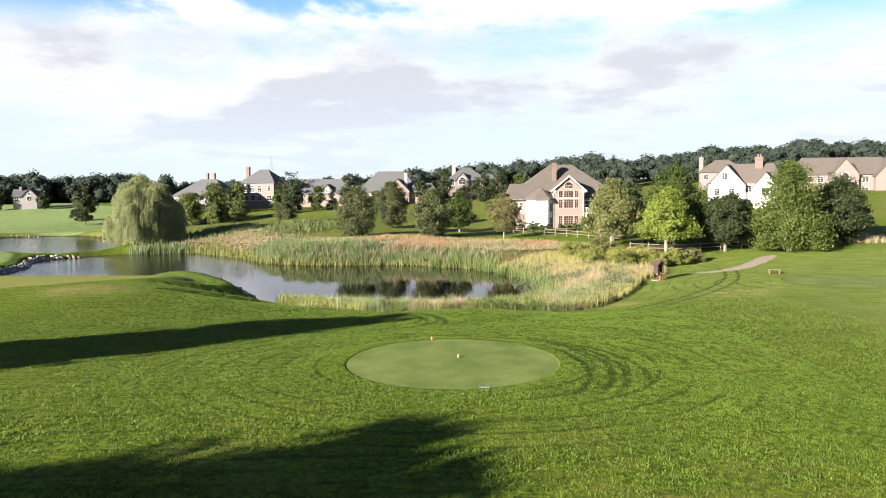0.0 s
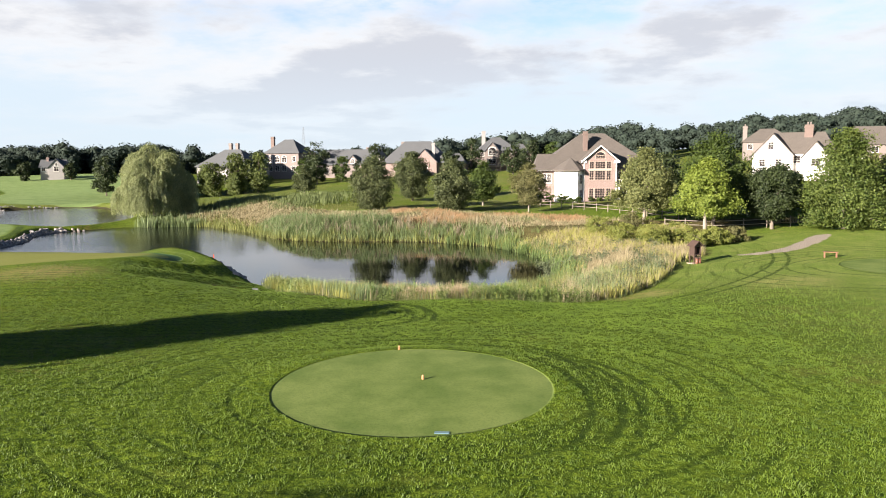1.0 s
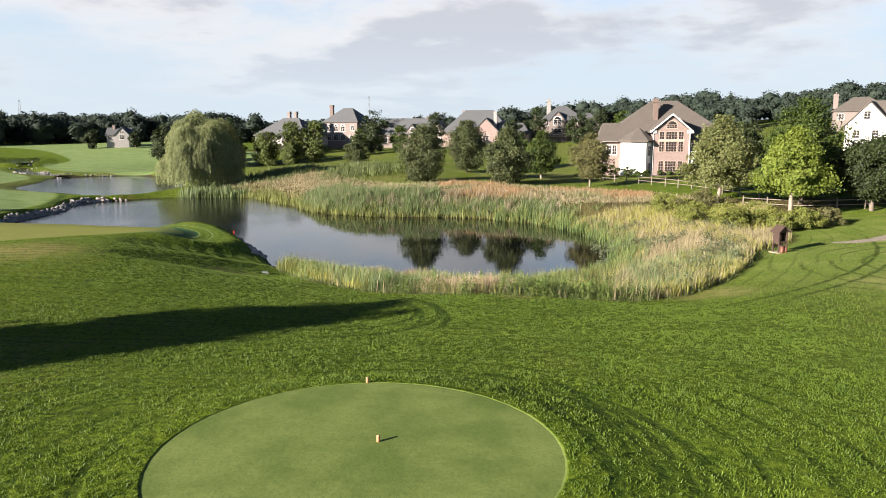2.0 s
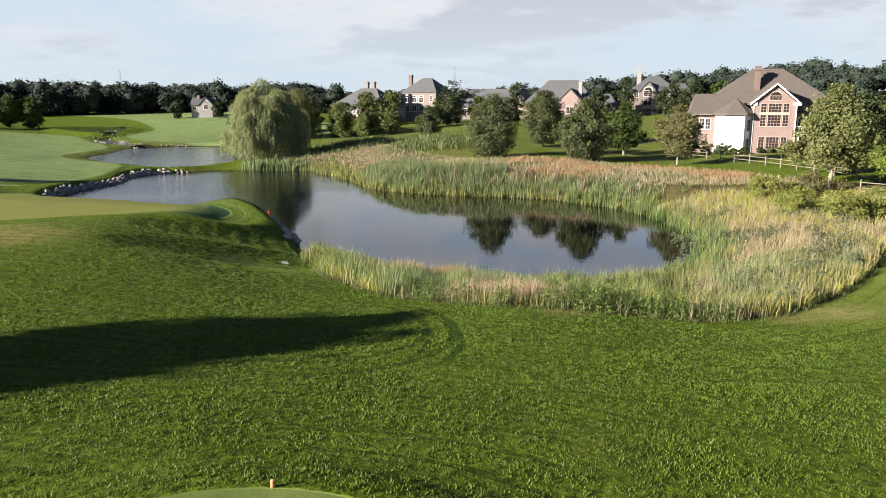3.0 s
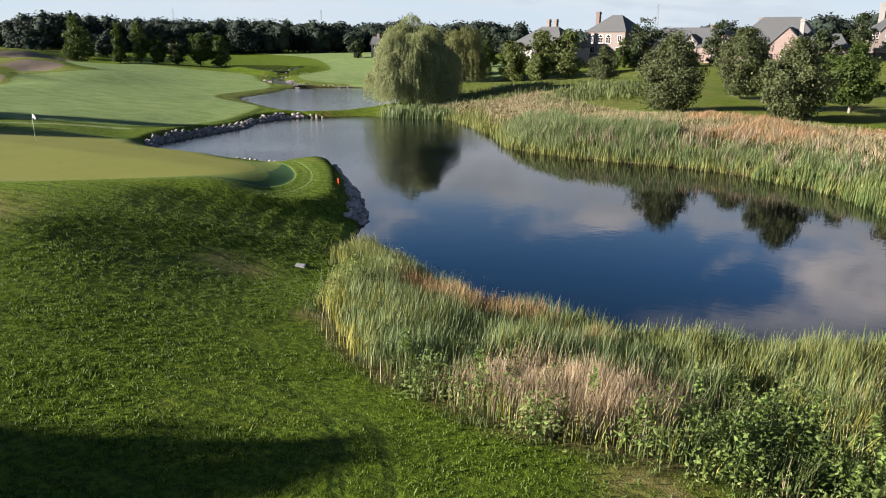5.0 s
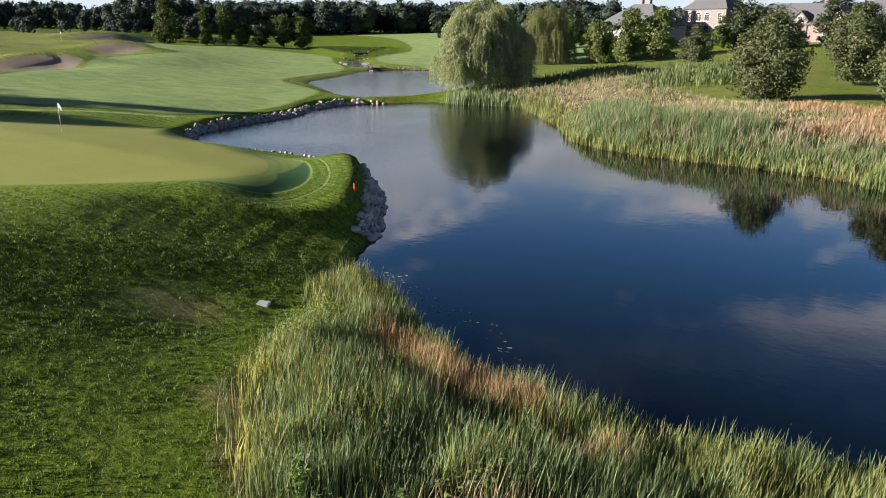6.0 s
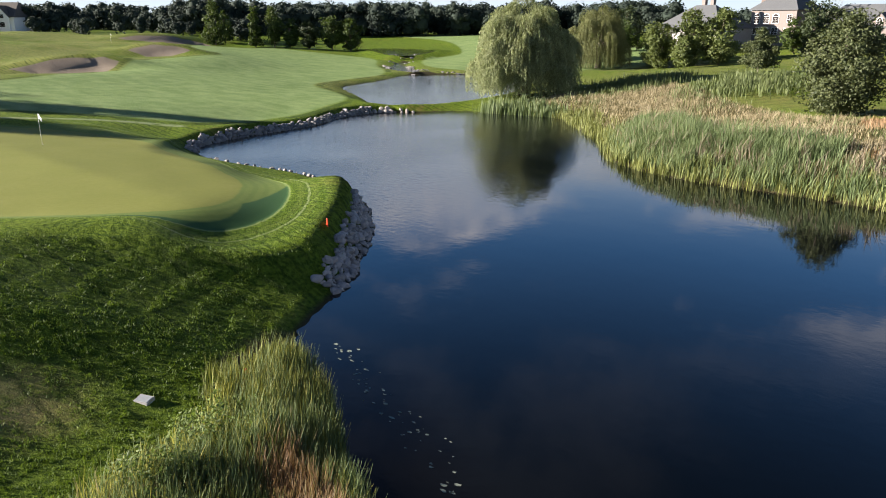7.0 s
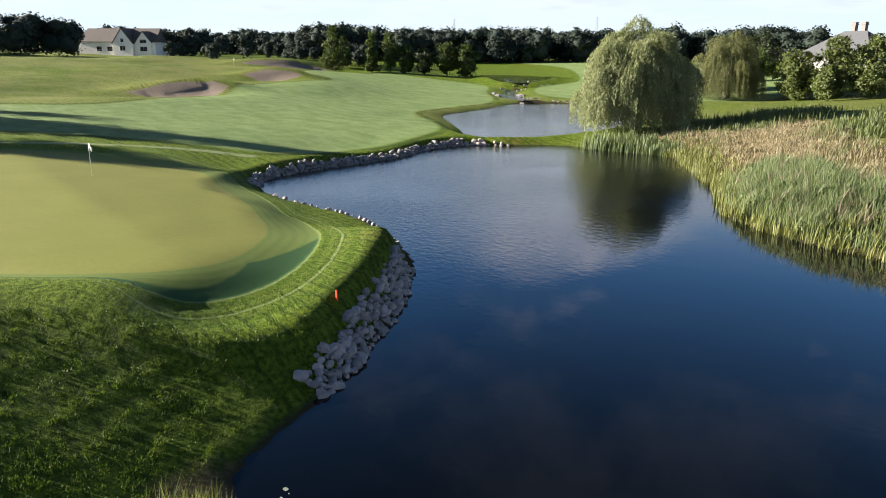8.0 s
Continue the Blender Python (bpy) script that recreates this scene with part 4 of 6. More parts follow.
# tall trees to the south-west, whose shadows fall over the lawns
for x, y, high, wide, kind in [(-27.6, -7.0, 10.6, 3.8, "egg"), (-33.0, -9.0, 12.6, 4.5, "egg"), (-39.0, -10.0, 12.0, 5.0, "round"), (-32.0, -15.5, 12.0, 5.0, "egg"),
                               (-108, 58, 17.0, 4.2, "cone"), (-103, 45, 16.0, 4.6, "egg"), (-112, 50, 15.0, 4.6, "egg"), (-121, 43, 15.0, 4.4, "egg"), (-135, 45, 16.0, 4.4, "cone")]:
    tree(x, y, high, wide, 1.2, dark_leaf, "tall dark tree at the edge of the course", kind, 6500, 0.8, clumps=120, group="trees beside the course")




def woods(name, label, belts):
    """Far woods: many small crowns, too far off to be told apart."""
    verts, faces, k, hearts, insides, j = [], [], 0, [], [], 0
    ball = bmesh.new()
    bmesh.ops.create_icosphere(ball, subdivisions=1, radius=1.0)
    ball.verts.ensure_lookup_table()
    core = np.array([v.co[:] for v in ball.verts])
    skin = np.array([[v.index for v in f.verts] + [f.verts[2].index] for f in ball.faces])[:, :3]
    ball.free()
    for a0, a1, d0, d1, count, low, high in belts:
        for _ in range(count):
            a, d = radians(a0 + (a1 - a0) * rng.random()), d0 + (d1 - d0) * rng.random()
            x, y = -math.sin(a) * d, 60 + math.cos(a) * d
            h = low + (high - low) * rng.random() ** 1.3
            w = h * (0.48 + 0.24 * rng.random())
            # a crown of several rounded boughs, each a dense inside with leaves all over it
            foot = height(x, y)
            for lobe in range(6):
                turn, out_by = 6.283 * rng.random(), (0.55 * w * math.sqrt(rng.random()) if lobe else 0.0)
                rise = h * (0.34, 0.62, 0.70, 0.56, 0.76, 0.50)[lobe] * (0.92 + 0.16 * rng.random())
                wide = w * (0.62 if lobe == 0 else 0.34 + 0.18 * rng.random())
                tall = h * (0.36 if lobe == 0 else 0.15 + 0.09 * rng.random())
                v = core * np.array([wide, wide, tall]) * 0.74 + np.array([x + math.cos(turn) * out_by, y + math.sin(turn) * out_by, foot + rise])
                many = 96 if d < 420 else 36
                pick = rng.integers(0, len(skin), many)
                mix = rng.dirichlet((1, 1, 1), many)
                out = (core[skin[pick]] * mix[:, :, None]).sum(1)
                out /= np.linalg.norm(out, axis=1)[:, None]
                pts = v.mean(0) + out * np.array([wide, wide, tall]) * (0.78 + 0.32 * rng.random(many))[:, None]
                leaf_v, leaf_f = leaves(pts, max(0.8, d * 0.0031), narrow=0.8, facing=out, lean=0.42)
                verts.append(leaf_v)
                faces.append(leaf_f + k)
                k += len(leaf_v)
                hearts.append(v)
                insides.append(skin + j)
                j += len(v)
    v, f = np.concatenate(verts), np.concatenate(faces)
    rest = np.concatenate(insides) + len(v)
    v = np.concatenate([v] + hearts)
    me = bpy.data.meshes.new(name)
    me.from_pydata(v.tolist(), [], f.tolist() + rest.tolist())
    me.polygons.foreach_set("use_smooth", np.arange(len(f) + len(rest)) >= len(f))
    me.materials.append(hazed_leaf)
    return tagged(new(name, me), label, "woods", kind="stuff")


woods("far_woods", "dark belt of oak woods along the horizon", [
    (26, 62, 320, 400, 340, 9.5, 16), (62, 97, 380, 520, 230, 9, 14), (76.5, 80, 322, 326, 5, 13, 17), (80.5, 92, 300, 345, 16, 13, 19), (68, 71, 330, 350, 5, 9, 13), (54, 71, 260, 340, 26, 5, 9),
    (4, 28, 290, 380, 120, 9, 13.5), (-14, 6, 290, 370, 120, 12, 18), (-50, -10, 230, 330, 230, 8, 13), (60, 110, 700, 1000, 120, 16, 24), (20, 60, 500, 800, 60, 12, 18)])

# -- tall grass, reeds and weeds --
reed_mat = leafy("reed_blades", (0.050, 0.085, 0.034), (0.215, 0.265, 0.118), 0.16)
olive_cattail = leafy("olive_cattail_blades", (0.052, 0.070, 0.013), (0.205, 0.215, 0.060), 0.16)
pink_straw = leafy("pink_straw_blades", (0.23, 0.168, 0.110), (0.52, 0.405, 0.285), 0.3)
cattail_mat = leafy("cattail_blades", (0.040, 0.070, 0.018), (0.130, 0.178, 0.056), 0.2)
straw_mat = leafy("straw_blades", (0.128, 0.106, 0.055), (0.370, 0.312, 0.192), 0.16)
north_reed = leafy("north_reed_blades", (0.046, 0.078, 0.027), (0.172, 0.212, 0.088), 0.2)
rank_mat = leafy("rank_grass_blades", (0.036, 0.056, 0.014), (0.130, 0.155, 0.050), 0.16)
golden_mat = leafy("golden_blades", (0.130, 0.138, 0.028), (0.380, 0.360, 0.100), 0.26)
rust_mat = leafy("rust_blades", (0.150, 0.085, 0.042), (0.380, 0.245, 0.135), 0.25)
weed_mat = leafy("weed_leaves", (0.036, 0.060, 0.012), (0.160, 0.215, 0.050), 0.28)


def wild_at(x, y):
    w, _ = away(x, y, WILD_LINE)
    z, s = land(x, y)
    return w, s, z


def stand(count, box, rule, tall, wide, lean=0.22, sink=0.05, clump=0.0):
    """Blades over a box wherever rule(x, y, inside, shore) gives a chance."""
    x = box[0] + (box[1] - box[0]) * rng.random(count)
    y = box[2] + (box[3] - box[2]) * rng.random(count)
    if clump:
        pick = rng.integers(0, max(1, count // 14), count)
        x, y = x[pick] + rng.normal(size=count) * clump, y[pick] + rng.normal(size=count) * clump
    w, s, z = wild_at(x, y)
    m = rng.random(count) < rule(x, y, -w, s)
    x, y, z = x[m], y[m], z[m]
    lift = 1 + 0.45 * mottle(x, y, 0.7, 6.3)
    return blades(x, y, np.maximum(z, -0.3) - sink, tall * lift * (0.75 + 0.5 * rng.random(len(x))), wide, lean)


def patchy(x, y, scale, seed, low, high):
    return smooth((mottle(x, y, scale, seed) - low) / (high - low))


NEAR = (-20, 21, 53, 74)


def straw_spot(x, y):
    return np.clip(1.3 * np.exp(-((x + 0.2 - 0.25 * (y - 57.0)) / 2.2) ** 4 - ((y - 57.2) / 1.7) ** 4) + 0.9 * np.exp(-((x + 6.5) / 2.2) ** 4 - ((y - 62.8) / 0.8) ** 4), 0, 1)


def rust_drift(x, y):
    """A strip of rust-brown sedge that follows the bend of the near bank."""
    mid = 63.9 + 0.030 * (x + 4.0) ** 2
    return np.clip(1.3 * np.exp(-(((y - mid) / 0.62) ** 4)) * smooth((x + 11.2) / 1.5) * smooth((-2.6 - x) / 2.5), 0, 1)


def low_growth(x, y, s):
    """Where broad-leaved weeds stand in place of reeds."""
    return np.where(x < -3.0, 0.0, smooth((s - 4.0) / 1.6)) * np.where(x < 9.5, 1.0, 0.0)


def near_belt(x, y, w, s):
    return (w > -0.1) & (s > -0.1) & (y < 70) & (x > -15.5)


growth("near_reeds", "blue-green reeds and tall grass on the near bank of the pond", "reeds", reed_mat, [
    stand(210000, NEAR, lambda x, y, w, s: near_belt(x, y, w, s) * smooth(w / 1.6) * np.clip(patchy(x, y, 0.28, 3.1, -0.3, 0.1) + (x < -6) * 0.4, 0.12, 1) * np.where(x < -12, 0.55, 1) * (1 - straw_spot(x, y)) * (1 - 0.8 * rust_drift(x, y)) * (1 - 0.9 * low_growth(x, y, s)) * np.where(x < 3, 1, 0.4), 1.02, 0.019, 0.24, clump=0.20)])
growth("near_cattails", "olive-green cattails along the near waterline", "cattails", olive_cattail, [
    stand(100000, (-17, 12, 58, 72), lambda x, y, w, s: ((s > -0.15) & (s < 3.4) & (x > -15.6) & (y < 70.6) & (w > -0.4)) * np.clip(1.2 - np.abs(s - 1.0) / 2.4, 0, 1) * (1 - 0.85 * rust_drift(x, y)) * np.where(x > -3, 1, 0.6) * (1 - 0.95 * straw_spot(x, y)) * (1 - 0.7 * low_growth(x, y, s)), 0.98, 0.028, 0.24, clump=0.22)])
growth("near_golden_grass", "sunlit yellow-green grass on the near bank", "tall grass", golden_mat, [
    stand(110000, NEAR, lambda x, y, w, s: near_belt(x, y, w, s) * np.clip(patchy(x, y, 0.3, 8.7, -0.15, 0.2) + (x < -9) * 0.9 + ((x > 0) & (s < 5)) * 0.3, 0, 1) * smooth(w / 0.8) * np.where(x < -6, 0.9, 0.4) * (1 - 0.92 * straw_spot(x, y)) * (1 - 0.8 * rust_drift(x, y)) * (1 - 0.7 * low_growth(x, y, s)), 0.88, 0.022, 0.28, clump=0.16)])
growth("near_rank_grass", "dark green rank grass among the reeds on the near bank", "tall grass", rank_mat, [
    stand(90000, NEAR, lambda x, y, w, s: near_belt(x, y, w, s) * (x > -7) * np.clip(patchy(x, y, 0.4, 12.7, -0.25, 0.15) + (x > 2) * 0.3, 0, 1) * smooth(w / 0.8) * 0.9 * (1 - 0.92 * straw_spot(x, y)), 0.85, 0.024, 0.30, clump=0.16)])
growth("near_straw", "pinkish tan dry grass in patches on the near bank", "dry grass", straw_mat, [
    stand(80000, NEAR, lambda x, y, w, s: near_belt(x, y, w, s) * np.maximum(straw_spot(x, y), np.where(x > 8, 0.45, 0.0) * patchy(x, y, 0.25, 5.5, -0.25, 0.15) + 0.10 * patchy(x, y, 0.5, 1.5, 0.0, 0.3)), 0.95, 0.020, 0.22, clump=0.12)])
growth("near_pink_straw", "thick pinkish tan dry grass in one clump on the near bank", "dry grass", pink_straw, [
    stand(22000, (-4, 3.5, 54.5, 59.8), lambda x, y, w, s: (w > 0.1) * straw_spot(x, y), 1.0, 0.014, 0.26, clump=0.14),
    stand(5000, (-12, 0, 61.5, 67), lambda x, y, w, s: (s > 0.2) * np.maximum(np.exp(-((x + 7.5) / 2.4) ** 2 - ((y - 64.6 + 0.3 * (x + 7.5)) / 0.8) ** 2), 0.0), 1.1, 0.018, 0.2, clump=0.14)])
growth("verge_grass", "ragged dry and green grass at the foot of the tall growth", "grass", rank_mat, [
    stand(70000, NEAR, lambda x, y, w, s: ((w > -0.35) & (w < 0.9) & (x > -15.5) & (s > 0)) * 0.8, 0.30, 0.016, 0.6, clump=0.10)])
growth("near_rust", "rust-brown and pinkish sedge along the near waterline", "dry grass", rust_mat, [
    stand(60000, (-13, 1, 60.5, 68), lambda x, y, w, s: (w > 0.4) * (s > 0.0) * np.maximum(rust_drift(x, y), 0.8 * np.exp(-((x + 1.6) / 0.7) ** 2 - ((y - 62.6) / 0.6) ** 2)), 1.0, 0.022, 0.24, clump=0.14)])


def weeds(name, label, count, box, rule, size, tall, mat, spread=0.30):
    """Broad-leaved weeds in low heaps."""
    x, y = scatter(count, box, lambda a, b: np.ones(len(a)))
    w, s, z = wild_at(x, y)
    m = rng.random(len(x)) < rule(x, y, -w, s)
    x, y, z = x[m], y[m], z[m]
    per = 120
    heap = tall * (0.5 + 0.8 * rng.random(len(x)))
    c = np.repeat(np.stack([x, y, z], 1), per, 0)
    off = rng.normal(size=(len(c), 3)) * np.array([spread, spread, 0.0])
    up = rng.random(len(c)) ** 0.7 * np.repeat(heap, per) * np.exp(-(off[:, 0] ** 2 + off[:, 1] ** 2) * 0.144 / spread**2)
    c = c + off + np.stack([0 * up, 0 * up, up], 1)
    v, f = leaves(c, size, droop=0.4, narrow=0.55, facing=np.stack([off[:, 0], off[:, 1], 0.8 + 0 * up], 1), lean=0.6)
    return growth(name, label, "weeds", mat, [(v, f)])


weeds("near_weeds", "leafy green weeds along the mown edge", 2700, NEAR, lambda x, y, w, s: ((w > 0.1) & (x < 10) & (y < 66)) * np.maximum(np.clip(1.0 - w / 3.5, 0, 1) * np.clip(patchy(x, y, 0.35, 2.2, -0.2, 0.2) + (x > 2.0) * 0.5, 0.05, 1), 0.8 * low_growth(x, y, s) * patchy(x, y, 0.5, 6.1, -0.3, 0.1)) * (1 - 0.95 * straw_spot(x, y)), 0.115, 1.0, weed_mat)
weeds("bank_weeds", "grey-green weeds among the tan grass on the bank", 800, (8, 22, 58, 90), lambda x, y, w, s: (w > 0.4) * patchy(x, y, 0.2, 9.9, -0.1, 0.15) * 0.6, 0.16, 0.95, leafy("grey_weed_leaves", (0.053, 0.066, 0.033), (0.163, 0.185, 0.104), 0.25))

weeds("milkweed", "tall pale green milkweed stalks on the near bank", 260, NEAR, lambda x, y, w, s: ((w > 0.3) & (w < 4.5) & (x > -8) & (x < 10) & (y < 62)) * np.where(x > 0, 1.0, 0.4), 0.12, 1.25, leafy("milkweed_leaves", (0.055, 0.098, 0.020), (0.180, 0.255, 0.062), 0.3), 0.09)
# the east bank
EAST = (6, 27, 57, 98)
growth("east_straw", "tall pinkish tan grass on the east bank", "dry grass", straw_mat, [
    stand(90000, EAST, lambda x, y, w, s: ((w > -0.1) & (s > 0.6)) * np.clip(patchy(x, y, 0.16, 4.4, -0.3, 0.15), 0.18, 1) * 0.62 * smooth(w / 0.6), 0.80, 0.026, 0.55, clump=0.2)])
growth("east_golden", "yellow-green grass and goldenrod on the east bank", "tall grass", golden_mat, [
    stand(60000, EAST, lambda x, y, w, s: ((w > -0.1) & (s > 0.2)) * np.clip(patchy(x, y, 0.18, 6.6, -0.1, 0.3) + np.clip((y - 80) / 14, 0, 0.7), 0, 1), 0.80, 0.030, 0.5, clump=0.2)])
growth("east_cattails", "bright green cattails at the pond's east end", "cattails", cattail_mat, [
    stand(26000, (-2, 16, 66, 108), lambda x, y, w, s: ((s > -0.8) & (s < 2.6) & (y > 68)) * np.clip(1.2 - np.abs(s - 0.7) / 2.0, 0, 1), 1.12, 0.044, 0.26, clump=0.25)])

# the north bank
NORTH = (-62, 22, 100, 148)
growth("north_reeds", "band of tall blue-green reeds with feathery heads on the far bank", "reeds", north_reed, [
    stand(120000, (-34, -8, 100, 122), lambda x, y, w, s: ((s > 0.2) & (w > 0)) * np.exp(-((s - np.where(x < -10, 3.6, 2.6)) / np.where(x < -10, 2.7, 1.7)) ** 2) * np.clip(patchy(x, y, 0.2, 1.3, -0.4, 0.1), 0.15, 1) * smooth((x + 33) / 5) * smooth((9 - x) / 6), 1.3, 0.042, 0.42, clump=0.3),
    stand(75000, (-9, 10, 100, 122), lambda x, y, w, s: ((s > 0.2) & (w > 0)) * np.exp(-((s - np.where(x < -10, 3.6, 2.6)) / np.where(x < -10, 2.7, 1.7)) ** 2) * np.clip(patchy(x, y, 0.2, 1.3, -0.4, 0.1), 0.15, 1) * smooth((x + 33) / 5) * smooth((9 - x) / 6), 0.95, 0.038, 0.42, clump=0.3)])
growth("north_plumes", "feathery tan seed heads over the reeds on the far bank", "reeds", leafy("reed_plumes", (0.120, 0.100, 0.070), (0.300, 0.250, 0.180), 0.3), [
    stand(9000, (-34, 10, 100, 122), lambda x, y, w, s: ((s > 1.0) & (w > 0)) * np.exp(-((s - 3.4) / 2.6) ** 2) * smooth((x + 33) / 5) * smooth((9 - x) / 6), 1.5, 0.06, 0.5, clump=0.2)])
growth("north_edge", "yellow-green sedge along the far waterline", "tall grass", olive_cattail, [
    stand(110000, (-50, 12, 96, 134), lambda x, y, w, s: ((s > -0.5) & (s < 3.2) & (y > 98)) * np.clip(1.2 - np.abs(s - 0.9) / 2.0, 0, 1), 0.95, 0.050, 0.24, clump=0.25)])
growth("north_straw", "wide drift of pale tan grass behind the reeds", "dry grass", straw_mat, [
    stand(270000, NORTH, lambda x, y, w, s: ((w > -0.2) & (s > 2.0) & (y > 104)) * np.clip(patchy(x, y, 0.1, 7.2, -0.5, 0.0), 0.3, 1) * np.where(s < 6.5, np.where((x > -30) & (x < -8), 0.10, 0.5), 0.72), 0.48, 0.034, 0.55, clump=0.3)])
growth("north_rust", "rust-brown grass before the bushy trees", "dry grass", rust_mat, [
    stand(40000, (-12, 18, 108, 126), lambda x, y, w, s: ((w > 0) & (s > 5)) * patchy(x, y, 0.13, 1.9, -0.15, 0.2) * 0.7, 0.62, 0.045, 0.45, clump=0.3)])
growth("north_green", "fresh green grass between the drifts of tan grass", "tall grass", rank_mat, [
    stand(60000, NORTH, lambda x, y, w, s: ((w > 0) & (s > 1.0) & (y > 100)) * patchy(x, y, 0.12, 3.9, -0.25, 0.2) * 0.6, 0.62, 0.042, 0.4, clump=0.3)])
growth("willow_cattails", "dark green cattails beside the willow", "cattails", north_reed, [
    stand(14000, (-58, -44, 125, 136), lambda x, y, w, s: ((s > -0.8) & (s < 2.4)) * np.exp(-((x + 50.5) / 4.2) ** 4) * 0.8, 1.5, 0.07, 0.12, clump=0.3)])
growth("marsh_grass", "dark rank grass in the marsh behind the willow", "tall grass", rank_mat, [
    stand(42000, (-56, -18, 134, 166), lambda x, y, w, s: np.exp(-((x + 38) / 12) ** 4 - ((y - 149) / 9) ** 4) * patchy(x, y, 0.12, 5.1, -0.4, 0.2), 0.95, 0.075, 0.25, clump=0.35)])
growth("east_verge", "tan grass along the fence under the maples", "dry grass", straw_mat, [
    stand(32000, (38, 80, 84, 100), lambda x, y, w, s: (w > -0.3) * np.clip(patchy(x, y, 0.2, 2.7, -0.4, 0.1), 0.3, 1), 0.8, 0.04, 0.28, clump=0.2)])
# -- houses --


def brick_look(n):
    p = n.add("ShaderNodeTexCoord").outputs["Object"]
    b = n.add("ShaderNodeTexBrick", {"Vector": n.add("ShaderNodeMapping", {0: p, 2: (radians(90), 0, 0)}).outputs[0], "Color1": rgb(0.190, 0.126, 0.112), "Color2": rgb(0.150, 0.096, 0.085), "Mortar": rgb(0.28, 0.23, 0.21), "Scale": 1.0, "Mortar Size": 0.012, "Brick Width": 0.24, "Row Height": 0.08})
    stain = n.noise(place(n), 0.7, 4.0)
    return principled(n, n.mix(n.span(stain, 0.35, 0.7, 0.0, 0.35), b.outputs[0], rgb(0.25, 0.185, 0.168)), 0.85, b.outputs["Fac"], 0.3, 0.01)


def shingle_look(low, high):
    def build(n):
        p = place(n)
        rows = n.math("FRACT", n.math("MULTIPLY", n.add("ShaderNodeSeparateXYZ", {0: p}).outputs[2], 5.5))
        tabs = n.noise(p, 3.2, 3.0, 0.7, stretch=(1.0, 1.0, 2.0))
        stain = n.noise(p, 0.5, 4.0)
        col = n.mix(n.math("ADD", n.math("MULTIPLY", tabs, 0.7), n.math("MULTIPLY", stain, 0.3)), rgb(*low), rgb(*high))
        return principled(n, col, 0.9, n.math("ADD", n.math("MULTIPLY", rows, 0.5), tabs), 0.5, 0.03)

    return build


brick_mat = material("pink_brick", brick_look)
brown_roof = material("brown_shingles", shingle_look((0.036, 0.031, 0.027), (0.135, 0.114, 0.100)))
grey_roof = material("grey_shingles", shingle_look((0.045, 0.048, 0.054), (0.105, 0.107, 0.112)))
white_wall = plain("white_siding", (0.74, 0.70, 0.67), 0.7, 0.06, 0.8, 0.1)
cream_wall = plain("cream_stone", (0.165, 0.135, 0.124), 0.85, 0.15, 1.5, 0.3)
grey_wall = plain("grey_stone", (0.24, 0.225, 0.22), 0.85, 0.2, 1.5, 0.3)
chimney_brick = plain("chimney_brick", (0.125, 0.088, 0.076), 0.85, 0.25, 2.0, 0.4)
trim_white = plain("white_trim", (0.8, 0.77, 0.73), 0.5, 0.04, 2.0, 0.05)
tan_trim = plain("tan_trim", (0.40, 0.30, 0.25), 0.6, 0.06, 2.0, 0.05)
dark_wood = plain("dark_brown_wood", (0.052, 0.030, 0.022), 0.75, 0.3, 5.0, 0.4)
mid_wood = plain("weathered_wood", (0.34, 0.27, 0.20), 0.85, 0.25, 5.0, 0.4)


def glass_look(n):
    p = place(n)
    return principled(n, n.mix(n.noise(p, 0.8, 2.0), rgb(0.012, 0.013, 0.016), rgb(0.05, 0.040, 0.038)), 0.08, n.noise(p, 1.5, 2.0), 0.05, 0.02, extra={"Specular IOR Level": 0.22})


glass_mat = material("window_glass", glass_look)


def box(bm, x0, x1, y0, y1, z0, z1):
    v = [bm.verts.new(p) for p in ((x0, y0, z0), (x1, y0, z0), (x1, y1, z0), (x0, y1, z0), (x0, y0, z1), (x1, y0, z1), (x1, y1, z1), (x0, y1, z1))]
    for f in ((3, 2, 1, 0), (4, 5, 6, 7), (0, 1, 5, 4), (1, 2, 6, 5), (2, 3, 7, 6), (3, 0, 4, 7)):
        bm.faces.new([v[k] for k in f])


def prism(bm, ring, low, high):
    """An upright block on a ring of (x, y), anticlockwise."""
    a = [bm.verts.new((x, y, low)) for x, y in ring]
    b = [bm.verts.new((x, y, high)) for x, y in ring]
    for k in range(len(ring)):
        j = (k + 1) % len(ring)
        bm.faces.new((a[k], a[j], b[j], b[k]))
    bm.faces.new(b)
    bm.faces.new(list(reversed(a)))


def hip(bm, x0, x1, y0, y1, z, top, inset, thick=0.22):
    """A hipped roof with its ridge along x; inset 0 gives gable ends."""
    ym = (y0 + y1) / 2
    e = [(x0, y0), (x1, y0), (x1, y1), (x0, y1)]
    a = [bm.verts.new((*p, z - thick)) for p in e]
    b = [bm.verts.new((*p, z)) for p in e]
    r = [bm.verts.new((x0 + inset, ym, top)), bm.verts.new((x1 - inset, ym, top))]
    bm.faces.new(list(reversed(a)))
    for k in range(4):
        j = (k + 1) % 4
        bm.faces.new((a[k], a[j], b[j], b[k]))
    bm.faces.new((b[0], b[1], r[1], r[0]))
    bm.faces.new((b[2], b[3], r[0], r[1]))
    bm.faces.new((b[1], b[2], r[1]))
    bm.faces.new((b[3], b[0], r[0]))


